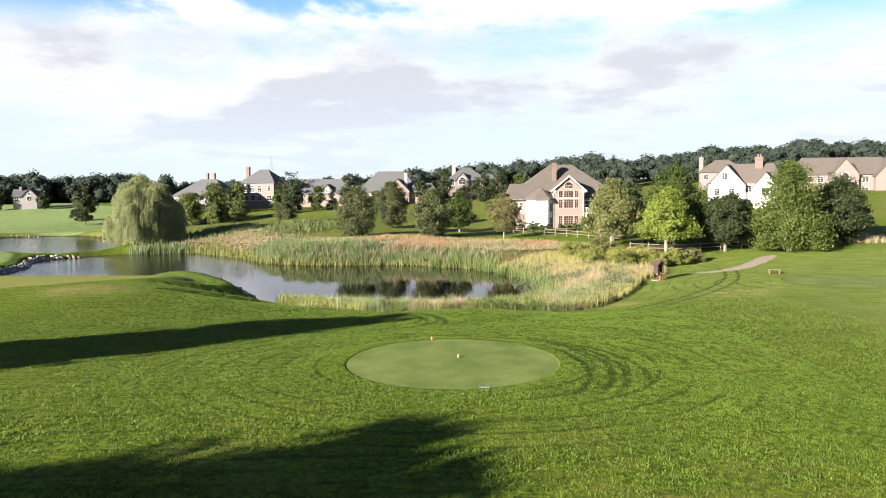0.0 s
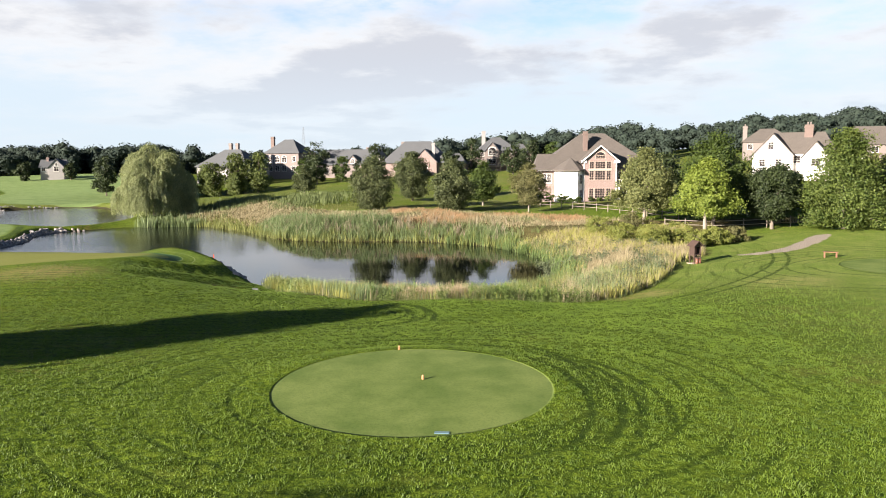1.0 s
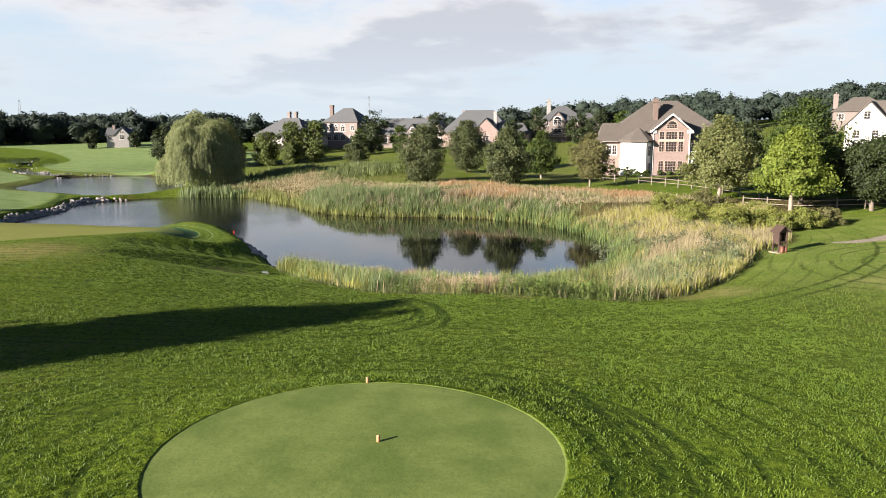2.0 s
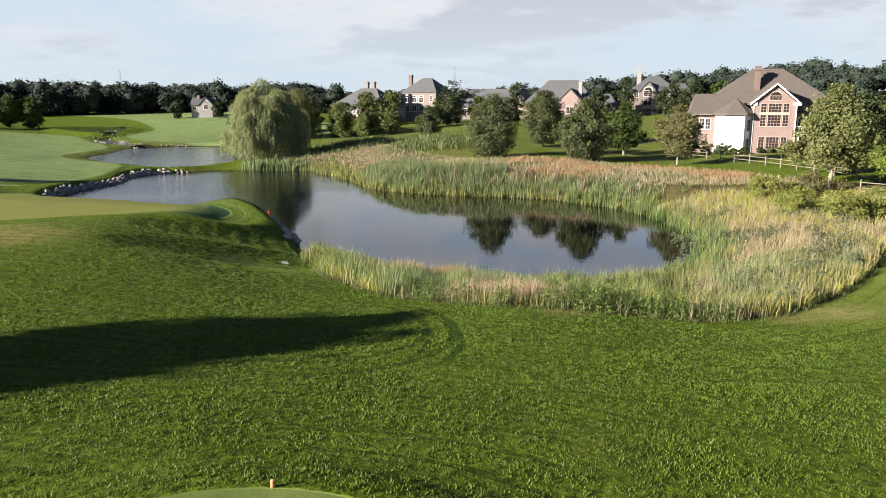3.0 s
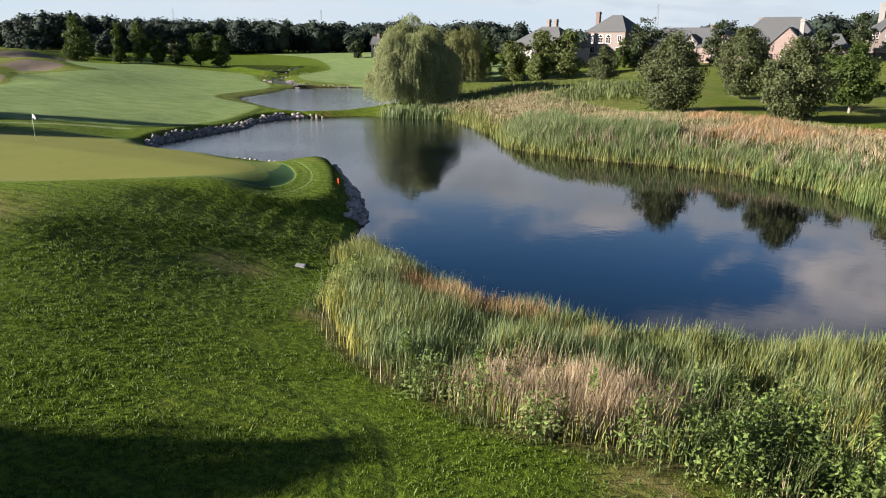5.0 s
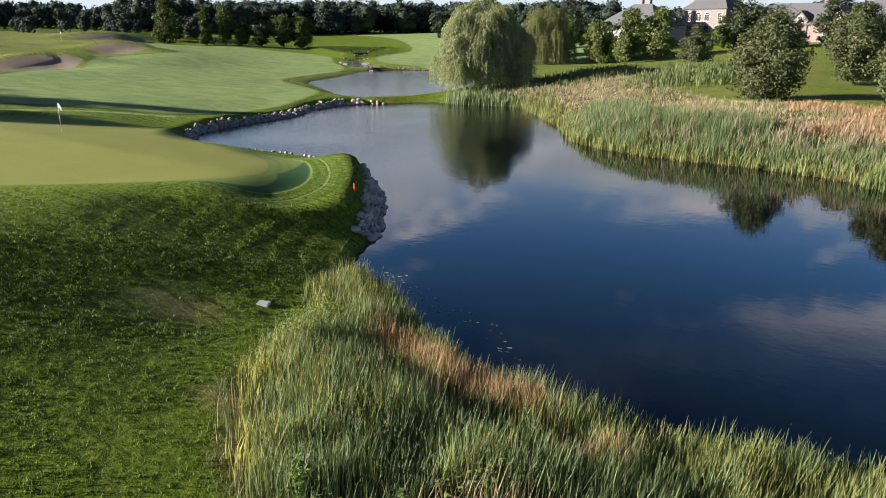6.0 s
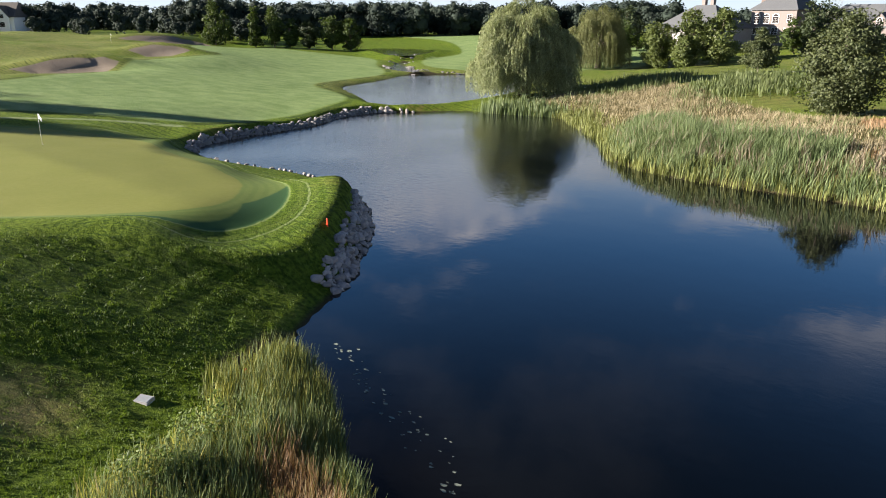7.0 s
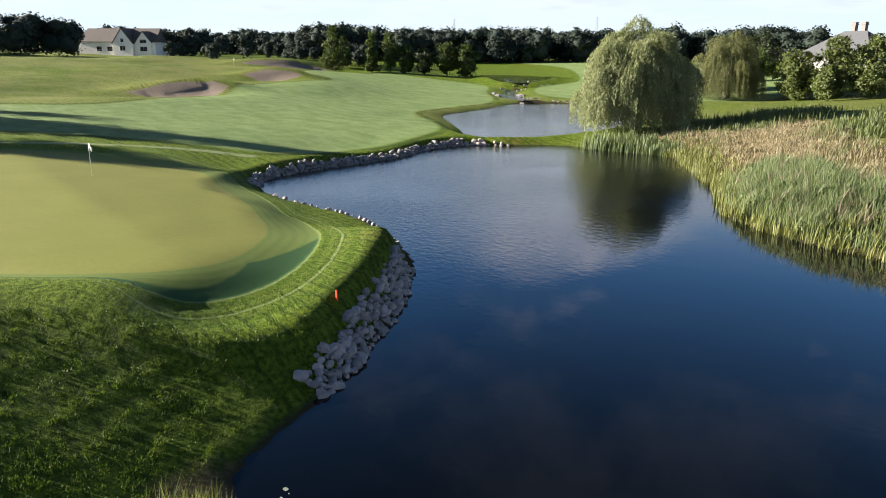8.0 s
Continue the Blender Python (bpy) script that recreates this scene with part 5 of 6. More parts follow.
def front_gable(bm, x0, x1, y0, y1, z, top, thick=0.25):
    """A roof whose ridge runs back along y, as two thick slopes."""
    xm = (x0 + x1) / 2
    for side in (x0, x1):
        v = []
        for y in (y0, y1):
            v += [bm.verts.new((side, y, z)), bm.verts.new((xm, y, top)), bm.verts.new((xm, y, top - thick)), bm.verts.new((side, y, z - thick))]
        for f in ((0, 1, 2, 3), (7, 6, 5, 4), (0, 4, 5, 1), (2, 6, 7, 3), (1, 5, 6, 2), (3, 7, 4, 0)):
            bm.faces.new([v[k] for k in f])
    bmesh.ops.recalc_face_normals(bm, faces=bm.faces)


def gable_wall(bm, x0, x1, y0, y1, z0, z, top):
    """A wall block with a pointed head."""
    xm = (x0 + x1) / 2
    ring = [(x0, z0), (x1, z0), (x1, z), (xm, top), (x0, z)]
    a = [bm.verts.new((x, y0, zz)) for x, zz in ring]
    b = [bm.verts.new((x, y1, zz)) for x, zz in ring]
    for k in range(5):
        j = (k + 1) % 5
        bm.faces.new((a[j], a[k], b[k], b[j]))
    bm.faces.new(a)
    bm.faces.new(list(reversed(b)))
    bmesh.ops.recalc_face_normals(bm, faces=bm.faces)


def window(parent, x, z, w, h, y, cols=2, rows=3, arch=False, trim=None):
    """A window in a wall that faces -y: white frame and bars standing 6 cm proud, dark glass set behind them."""
    bm = bmesh.new()
    t = 0.065
    box(bm, x - w / 2 - t, x - w / 2, y - 0.06, y + 0.05, z - t, z + h + t)
    box(bm, x + w / 2, x + w / 2 + t, y - 0.06, y + 0.05, z - t, z + h + t)
    box(bm, x - w / 2, x + w / 2, y - 0.06, y + 0.05, z + h, z + h + t)
    box(bm, x - w / 2 - 0.14, x + w / 2 + 0.14, y - 0.12, y + 0.05, z - t - 0.04, z)
    for k in range(1, cols):
        u = x - w / 2 + w * k / cols
        box(bm, u - 0.013, u + 0.013, y - 0.045, y + 0.0, z, z + h)
    for k in range(1, rows):
        u = z + h * k / rows
        box(bm, x - w / 2, x + w / 2, y - 0.04, y + 0.0, u - 0.013, u + 0.013)
    if arch:
        prev = None
        for k in range(9):
            a = math.pi * k / 8
            p = (x + math.cos(a) * (w / 2 + t), z + h + math.sin(a) * w * 0.42)
            if prev:
                x0, x1 = min(prev[0], p[0]), max(prev[0], p[0])
                box(bm, x0, x1, y - 0.06, y + 0.05, min(prev[1], p[1]), max(prev[1], p[1]) + t)
            prev = p
    frame_ob = part("window", bm, trim or trim_white, parent, "window frame with glazing bars")
    bm = bmesh.new()
    if arch:
        ring = [(x - w / 2, z), (x + w / 2, z)] + [(x + math.cos(math.pi * k / 8) * w / 2, z + h + math.sin(math.pi * k / 8) * w * 0.42) for k in range(9)]
        f = bm.faces.new([bm.verts.new((a, y - 0.02, b)) for a, b in ring])
        bmesh.ops.recalc_face_normals(bm, faces=[f])
    else:
        box(bm, x - w / 2, x + w / 2, y - 0.02, y + 0.03, z, z + h)
    part("pane", bm, glass_mat, frame_ob)
    return frame_ob


def rail(parent, x0, x1, y, z, high=1.0, step=0.35, mat=None):
    """A balcony's railing along x."""
    bm = bmesh.new()
    box(bm, x0, x1, y - 0.05, y + 0.05, z + high - 0.1, z + high)
    box(bm, x0, x1, y - 0.04, y + 0.04, z + 0.08, z + 0.15)
    for k in range(int((x1 - x0) / step) + 1):
        u = x0 + k * step
        box(bm, u - 0.03, u + 0.03, y - 0.03, y + 0.03, z, z + high - 0.05)
    return part("railing", bm, mat or trim_white, parent)


def chimney(parent, x, y, w, d, z0, z1, mat, pots=0):
    bm = bmesh.new()
    box(bm, x - w / 2, x + w / 2, y - d / 2, y + d / 2, z0, z1)
    box(bm, x - w / 2 - 0.12, x + w / 2 + 0.12, y - d / 2 - 0.12, y + d / 2 + 0.12, z1 - 0.55, z1 - 0.3)
    box(bm, x - w / 2 - 0.06, x + w / 2 + 0.06, y - d / 2 - 0.06, y + d / 2 + 0.06, z1, z1 + 0.12)
    ob = part("chimney", bm, mat, parent)
    for k in range(pots):
        bm = bmesh.new()
        u = x + (k - (pots - 1) / 2) * 0.55
        tube(bm, [(u, y, z1 + 0.1), (u, y, z1 + 0.5), (u, y, z1 + 0.7)], [0.2, 0.17, 0.19], 8)
        part("chimney_pot", bm, cream_wall, ob)
    return ob


def solid(name, parent, mat, build, *args):
    bm = bmesh.new()
    build(bm, *args)
    return part(name, bm, mat, parent)


def brick_house():
    """The three-storey pink brick house on the slope over the pond."""
    base = tagged(new("brick_house"), "large pink brick house with brown hipped roof and white tower", "house")
    gx, gy = 24.6, 143.0
    z0 = 3.35
    base.location = (gx, gy, z0)
    # heights over z0: lower floor 0, eaves 7.7 at the gable bay, 6.0 to the west
    solid("wall", base, brick_mat, box, -10.6, 10.5, 3.0, 16.0, -1.0, 6.0)
    solid("gable_bay", base, brick_mat, gable_wall, -3.0, 3.0, 0.0, 6.0, -1.0, 7.45, 9.85)
    solid("roof", base, brown_roof, hip, -11.3, 11.2, 2.3, 16.8, 6.0, 12.75, 9.0)
    solid("wing_roof", base, brown_roof, hip, -11.9, -4.5, 2.0, 9.5, 5.95, 8.8, 0.9)
    solid("gable_roof", base, brown_roof, front_gable, -3.5, 3.5, -0.45, 9.0, 7.35, 10.3)
    for s in (-1, 1):
        bm = bmesh.new()
        v = [bm.verts.new(p) for p in ((s * 3.5, -0.52, 7.35), (0, -0.52, 10.3), (0, -0.52, 10.04), (s * 3.5, -0.52, 7.10), (s * 3.5, -0.40, 7.35), (0, -0.40, 10.3), (0, -0.40, 10.04), (s * 3.5, -0.40, 7.10))]
        for f in ((0, 1, 2, 3), (7, 6, 5, 4), (0, 4, 5, 1), (2, 6, 7, 3), (3, 7, 4, 0)):
            bm.faces.new([v[k] for k in f])
        bmesh.ops.recalc_face_normals(bm, faces=bm.faces)
        part("bargeboard", bm, trim_white, base, "white bargeboard")
        solid("cornice", base, trim_white, box, s * 3.0 - 0.5, s * 3.0 + 0.5, -0.22, 0.0, 7.05, 7.5)
        solid("downpipe", base, trim_white, box, s * 2.93 - 0.06, s * 2.93 + 0.06, -0.14, -0.003, 0.0, 7.05)
    for x, w, c in ((-1.55, 0.75, 2), (0.0, 1.75, 4), (1.55, 0.75, 2)):
        window(base, x, 0.65, w, 1.75, 0.0, c, 4, trim=tan_trim)
        window(base, x, 4.0, w, 1.65, 0.0, c, 4, trim=tan_trim)
        window(base, x, 6.05, w, 1.25, 0.0, c, 3, trim=tan_trim)
    window(base, 0.0, 7.85, 1.6, 0.55, 0.0, 4, 2, True, tan_trim)
    solid("transom", base, tan_trim, box, -2.15, 2.15, -0.09, -0.003, 5.72, 5.98)
    # white tower bay with its own pointed roof
    ring = [(-8.0, 3.1), (-8.0, 1.6), (-6.6, -0.6), (-4.2, -1.3), (-2.95, 0.4), (-2.95, 3.1)]
    solid("tower_bay", base, white_wall, prism, ring, -1.0, 5.75)
    bm = bmesh.new()
    eave = [(-8.5, 3.4), (-8.5, 1.4), (-6.85, -1.1), (-4.0, -1.9), (-2.45, 0.2), (-2.45, 3.4)]
    low = [bm.verts.new((x, y, 5.6)) for x, y in eave]
    mid = [bm.verts.new((x, y, 5.85)) for x, y in eave]
    top = bm.verts.new((-5.1, 2.4, 8.05))
    for k in range(6):
        j = (k + 1) % 6
        bm.faces.new((low[k], low[j], mid[j], mid[k]))
        bm.faces.new((mid[k], mid[j], top))
    bm.faces.new(list(reversed(low)))
    part("tower_roof", bm, brown_roof, base)
    solid("fascia", base, trim_white, box, -11.2, -8.5, 2.2, 2.32, 5.62, 5.95)
    for z, h in ((0.5, 1.6), (3.3, 1.6)):
        for a, b in ((ring[3], ring[4]),):
            m = Vector(((a[0] + b[0]) / 2, (a[1] + b[1]) / 2, 0))
            w = window(base, 0, z, 0.85, h, 0.0, 2, 3)
            w.matrix_local = Matrix.Translation(m) @ Matrix.Rotation(math.atan2(b[1] - a[1], b[0] - a[0]), 4, "Z")
    for x in (-9.9, -9.0):
        window(base, x, 3.4, 0.7, 1.6, 3.0, 2, 3)
    chimney(base, -1.9, 6.4, 0.8, 1.1, 6.5, 12.9, chimney_brick)
    # balcony and covered terrace to the east
    solid("balcony_floor", base, trim_white, box, 3.0, 8.6, 0.2, 3.0, 2.75, 3.05)
    rail(base, 3.05, 8.5, 0.3, 3.05, 1.0, 0.3)
    for x in (3.5, 6.0, 8.4):
        solid("post", base, trim_white, box, x - 0.16, x + 0.16, 0.25, 0.57, -0.6, 2.75)
    for x, z, w, h in ((4.6, 0.1, 1.6, 2.2), (7.2, 0.1, 1.6, 2.2), (4.6, 3.1, 1.5, 2.2), (7.2, 3.3, 1.5, 1.9)):
        window(base, x, z, w, h, 3.0, 2, 3)
    solid("terrace", base, cream_wall, box, -3.2, 9.0, -1.6, 0.0, -1.0, 0.04)
    for x, y in ((-8.8, 5.5), (2.0, 5.0)):
        bm = bmesh.new()
        zz = 7.6 if x < 0 else 9.2
        tube(bm, [(x, y, zz - 0.6), (x, y, zz + 0.45)], [0.1, 0.1], 8)
        part("vent_pipe", bm, trim_white, base)
    return base


brick_house()


def far_house(name, label, x, y, turn, w, d, eave, top, wall, roof, gables=(), windows=(), stacks=(), inset=None, wings=(), decks=(), ridge=None):
    """A house that faces -y before it is turned; heights are over its foot."""
    base = tagged(new(name), label, "house")
    base.matrix_world = pose(x, y, height(x, y) if ridge is None else ridge - top, 0, 0, turn)
    solid("wall", base, wall, box, -w / 2, w / 2, 0.0, d, -4.0, eave)
    solid("roof", base, roof, hip, -w / 2 - 0.5, w / 2 + 0.5, -0.5, d + 0.5, eave, top, (d / 2 if inset is None else inset))
    for x0, x1, y0, y1, e, t in wings:
        solid("wing", base, wall, box, x0, x1, y0, y1, -2.5, e)
        solid("wing_roof", base, roof, hip, x0 - 0.4, x1 + 0.4, y0 - 0.4, y1 + 0.4, e, t, min(x1 - x0, y1 - y0) * 0.42)
    for gx, gw, ge, gt, out in gables:
        solid("gable", base, wall, gable_wall, gx - gw / 2, gx + gw / 2, -out, d / 2, -2.5, ge, gt)
        solid("gable_roof", base, roof, front_gable, gx - gw / 2 - 0.35, gx + gw / 2 + 0.35, -out - 0.3, d * 0.5, ge - 0.05, gt + 0.35)
    for wx, wz, ww, wh, wy, arch in windows:
        window(base, wx, wz, ww, wh, wy, 2, 3, arch)
    for cx, cy, cw, z1, pots, mat in stacks:
        chimney(base, cx, cy, cw, 1.0, eave - 0.5, z1, mat, pots)
    for x0, x1, z in decks:
        solid("deck", base, mid_wood, box, x0, x1, -2.4, 0.0, z - 0.2, z)
        rail(base, x0, x1, -2.3, z, 1.0, 0.4, mid_wood)
        for u in (x0 + 0.2, (x0 + x1) / 2, x1 - 0.2):
            solid("post", base, brick_mat, box, u - 0.2, u + 0.2, -2.35, -1.95, -2.5, z - 0.2)
    return base


# the white house behind the maples
far_house("white_house", "white house with steep gables, brown roof and broad brick chimney", 69.5, 167, -30, 15, 10, 6.2, 10.6, white_wall, brown_roof,
          gables=((-4.2, 8.0, 5.6, 10.0, 1.6), (4.2, 5.0, 5.2, 8.2, 2.4)), windows=((-4.6, 6.9, 1.1, 1.5, -1.6, False), (-6.2, 3.3, 1.1, 1.5, -1.6, False), (-3.0, 3.3, 1.1, 1.5, -1.6, False), (0.4, 4.0, 1.2, 1.5, 0.0, False), (4.2, 3.4, 1.6, 1.5, -2.4, False), (7.0, 3.4, 0.9, 1.5, 0.0, False), (0.4, 0.6, 1.2, 1.6, 0.0, False)),
          stacks=((2.0, 4.0, 1.7, 12.0, 2, chimney_brick),), inset=3.0, ridge=16.7)
far_house("tan_house", "tan house with brown hipped roof half hidden by trees", 91, 238, -18, 14, 11, 6.0, 10.0, cream_wall, brown_roof, windows=((-5, 3.5, 1.4, 1.6, 0, False), (0, 3.5, 1.4, 1.6, 0, False), (5, 3.5, 1.4, 1.6, 0, False)), stacks=((-6.5, 5, 1.3, 10.8, 1, cream_wall),), ridge=20.4)
far_house("gabled_house", "long pink brick house with two pointed gables on the hill", 113, 205, -14, 24, 11, 6.2, 11.0, cream_wall, brown_roof,
          gables=((-0.5, 7.0, 6.0, 10.4, 1.4), (11.0, 8.0, 5.6, 10.4, 2.0)), windows=((-0.5, 4.2, 1.8, 1.6, -1.4, True), (-0.5, 0.4, 1.8, 2.0, -1.4, True), (-6.5, 3.9, 1.5, 1.6, 0.0, False), (-9.5, 3.9, 1.5, 1.6, 0.0, False), (-6.5, 0.6, 1.3, 1.8, 0.0, True), (-9.5, 0.6, 1.3, 1.8, 0.0, True), (5.0, 3.9, 1.6, 1.6, 0.0, False), (11.0, 3.6, 1.8, 1.7, -2.0, False), (5.0, 0.6, 1.6, 1.8, 0.0, False)), inset=2.0, ridge=19.6)
# the row of houses on the far rise
far_house("arched_house", "tall pink brick house with arched windows and grey hipped roof", -66.3, 260.5, -14, 12.8, 11, 8.0, 12.7, cream_wall, grey_roof,
          windows=((-4.6, 4.6, 1.7, 1.6, 0, True), (-1.9, 4.6, 1.7, 1.6, 0, True), (0.8, 4.6, 1.7, 1.6, 0, True), (4.6, 4.9, 1.2, 1.8, 0, False), (-4.6, 1.7, 1.7, 1.7, 0, False), (-1.9, 1.7, 1.7, 1.7, 0, False), (0.8, 1.7, 1.7, 1.7, 0, False), (4.4, 1.6, 1.8, 1.7, 0, False)),
          stacks=((-5.6, 4, 1.2, 13.6, 0, chimney_brick),), inset=5.2, ridge=18.8)
far_house("slate_house", "low house with grey hipped roof among trees", -82, 244, -14, 19, 14, 5.6, 11.2, grey_wall, grey_roof, windows=((-5, 2.2, 1.4, 1.6, 0, False), (5, 2.2, 1.4, 1.6, 0, False)), stacks=((-2.0, 9, 1.0, 13.2, 0, cream_wall), (0.6, 9, 1.0, 13.2, 0, cream_wall)))
far_house("dormer_house", "long stone house with grey roof and round-topped dormers", -43, 256, -8, 26, 12, 4.4, 9.6, cream_wall, grey_roof,
          gables=((2.5, 3.6, 5.4, 7.4, 0.3), (11.5, 5.0, 5.2, 8.4, 1.0)), windows=((2.5, 4.9, 1.2, 1.0, -0.3, True), (11.5, 4.8, 1.3, 1.1, -1.0, True), (-7, 1.6, 1.6, 1.7, 0, False), (-3, 1.6, 1.6, 1.7, 0, False), (6.5, 1.6, 1.6, 1.7, 0, False), (11.5, 1.4, 2.0, 1.8, -1.0, False)), stacks=((5.5, 8, 1.0, 10.2, 0, cream_wall),), inset=5.5)
far_house("low_brick_house", "broad brick house with many-sided grey roof behind trees", -19, 252, -4, 22, 14, 4.4, 11.6, brick_mat, grey_roof,
          gables=((3.5, 8.0, 4.6, 8.6, 2.0),), wings=((-19, -10, 1.0, 11.0, 4.0, 7.6), (10, 17, 1, 12, 4.0, 7.4)), windows=((-6, 1.4, 1.6, 1.7, 0, False), (-15, 1.2, 1.6, 1.7, 1.0, False), (3.5, 1.6, 2.0, 1.8, -2.0, False), (13.5, 1.2, 1.6, 1.7, 1.0, False)), stacks=((-5, 8, 1.7, 11.4, 0, cream_wall), (6.2, 0.5, 1.0, 10.8, 0, grey_wall)))
far_house("balcony_house", "tall brick house with two stacked balconies and grey roof", 9, 268, 4, 14, 12, 7.2, 12.0, cream_wall, grey_roof, wings=((6.5, 11.5, 3, 11, 6.4, 9.8), (-9.5, -6, 1, 9, 5.6, 8.6)),
          gables=((-2.0, 5.0, 7.0, 10.0, 0.6),), windows=((-2.0, 5.6, 2.6, 1.7, -0.6, True), (2.6, 5.3, 1.6, 1.8, 0, False), (5.6, 5.3, 1.6, 1.8, 0, False), (-5.6, 5.3, 1.4, 1.8, 0, False), (-2.0, 2.4, 2.6, 1.9, -0.6, False), (2.6, 2.4, 1.6, 1.9, 0, False), (5.6, 2.4, 1.6, 1.9, 0, False), (9.0, 4.0, 1.4, 1.6, 3.0, False)), stacks=((-4.5, 7, 1.3, 14.2, 0, grey_wall),), decks=((-0.8, 6.6, 4.6), (-5.0, 6.6, 1.8)))
far_house("gabled_cottage", "small pale grey gabled house before the dark woods", -157, 274, 20, 8.4, 7, 2.4, 5.2, grey_wall, grey_roof, gables=((1.4, 5.0, 2.4, 5.2, 1.0),), windows=((1.4, 0.8, 1.6, 1.6, -1.0, False), (1.4, 2.9, 1.0, 0.9, -1.0, False), (-3.0, 0.8, 1.3, 1.5, 0.0, False)), stacks=((-2.0, 3.0, 0.8, 6.0, 0, brick_mat),), inset=0.2, ridge=12.3)
far_house("west_house", "long pale house with grey gables on the western rise", -330, 152, 40, 36, 13, 5.6, 11.0, white_wall, brown_roof, gables=((4.0, 9.0, 5.0, 10.6, 1.5), (13.0, 7.0, 5.4, 9.4, 0.6)), windows=((4.0, 2.0, 2.4, 1.8, -1.5, False), (4.0, 5.4, 1.4, 1.4, -1.5, False), (-8, 1.8, 2.4, 1.8, 0, False), (-3, 1.8, 2.4, 1.8, 0, False), (13, 1.8, 3.2, 1.8, -0.6, False), (13, 5.0, 3.0, 1.4, -0.6, False)), inset=1.5)
# -- things on the course --


def tee_marker(x, y):
    """A turned wooden tee marker: a squat block with a chamfered head on a short spike."""
    base = tagged(new("tee_marker"), "small brown wooden tee marker standing on the tee", "tee marker", "tee markers")
    base.location = (x, y, height(x, y))
    bm = bmesh.new()
    tube(bm, [(0, 0, -0.05), (0, 0, 0.02), (0, 0, 0.10), (0, 0, 0.125)], [0.035, 0.045, 0.046, 0.032], 10)
    part("block", bm, plain("marker_wood", (0.36, 0.17, 0.075), 0.7, 0.2, 12.0), base)
    bm = bmesh.new()
    tube(bm, [(0, 0, 0.115), (0, 0, 0.15), (0, 0, 0.156)], [0.04, 0.036, 0.015], 10)
    part("cap", bm, plain("marker_cap", (0.48, 0.27, 0.13), 0.6, 0.15, 12.0), base)
    return base


tee_marker(-0.6, 35.15)
tee_marker(0.62, 31.3)

bm = bmesh.new()
box(bm, -0.2, 0.2, -0.07, 0.07, -0.02, 0.012)
bmesh.ops.bevel(bm, geom=bm.edges[:], offset=0.008, segments=1)
plate_mat = plain("blue_plate", (0.10, 0.17, 0.20), 0.6, 0.2, 8.0)
ob = part("yardage_plate", bm, plate_mat, None)
ob.location = (1.5, 26.5, height(1.5, 26.5) + 0.01)
tagged(ob, "flat faded blue yardage plate set in the tee", "yardage plate")


def flag(x, y, cloth, label):
    base = tagged(new("golf_flag"), label, "golf flag")
    base.location = (x, y, height(x, y))
    bm = bmesh.new()
    tube(bm, [(0, 0, -0.1), (0, 0, 1.1), (0, 0, 2.25)], [0.014, 0.012, 0.009], 8)
    part("pole", bm, plain("pole_white", (0.78, 0.74, 0.60), 0.4, 0.1), base, "white fibreglass pole")
    bm = bmesh.new()
    rows = []
    for k in range(9):
        t = k / 8
        rows.append([bm.verts.new((0.02 + 0.30 * t, 0.045 * math.sin(6.5 * t) * t + 0.10 * t, 2.22 - 0.30 * t * t - v * (0.34 - 0.06 * t))) for v in (0, 0.5, 1)])
    for a, b in zip(rows, rows[1:]):
        for j in range(2):
            bm.faces.new((a[j], b[j], b[j + 1], a[j + 1])).smooth = True
    bmesh.ops.solidify(bm, geom=bm.faces[:], thickness=0.006)
    part("cloth", bm, cloth, base, "hanging white flag cloth")
    bm = bmesh.new()
    tube(bm, [(0, 0, -0.08), (0, 0, 0.006)], [0.054, 0.054], 14)
    part("cup", bm, trim_white, base)
    return base


flag_white = plain("flag_white", (0.82, 0.82, 0.80), 0.8, 0.05)
flag(-54.3, 76.2, flag_white, "white flag on a thin pole standing in the putting green")
flag(-205, 150, flag_white, "white flag on a distant putting green")

stake_mat = plain("stake_red", (0.75, 0.07, 0.015), 0.5, 0.1, 10.0)


def stake(x, y, lean):
    base = tagged(new("hazard_stake"), "short orange-red hazard stake driven into the bank", "stake", "hazard stakes")
    base.matrix_world = pose(x, y, height(x, y), lean, 0, 20)
    bm = bmesh.new()
    box(bm, -0.035, 0.035, -0.035, 0.035, -0.2, 0.38)
    bmesh.ops.bevel(bm, geom=bm.edges[:], offset=0.008, segments=1)
    part("post", bm, stake_mat, base)
    bm = bmesh.new()
    tube(bm, [(0, 0, 0.375), (0, 0, 0.41)], [0.04, 0.012], 4)
    part("point", bm, stake_mat, base)
    return base


stake(-23.6, 77.5, 2)
stake(-14.9, 67.2, -4)

bm = bmesh.new()
box(bm, -0.22, 0.22, -0.18, 0.18, -0.15, 0.02)
bmesh.ops.bevel(bm, geom=bm.edges[:], offset=0.02, segments=1)
cover = tagged(new("drain_cover"), "pale concrete drain cover set in the lawn", "drain cover")
cover.matrix_world = pose(-15.4, 64.3, height(-15.4, 64.3) + 0.05, 6, 4, 28)
part("slab", bm, plain("pale_concrete", (0.30, 0.285, 0.27), 0.8, 0.15, 4.0), cover)
bm = bmesh.new()
box(bm, -0.18, 0.18, -0.14, 0.14, 0.018, 0.03)
part("lid", bm, plain("grey_lid", (0.27, 0.28, 0.29), 0.55, 0.15, 6.0), cover)


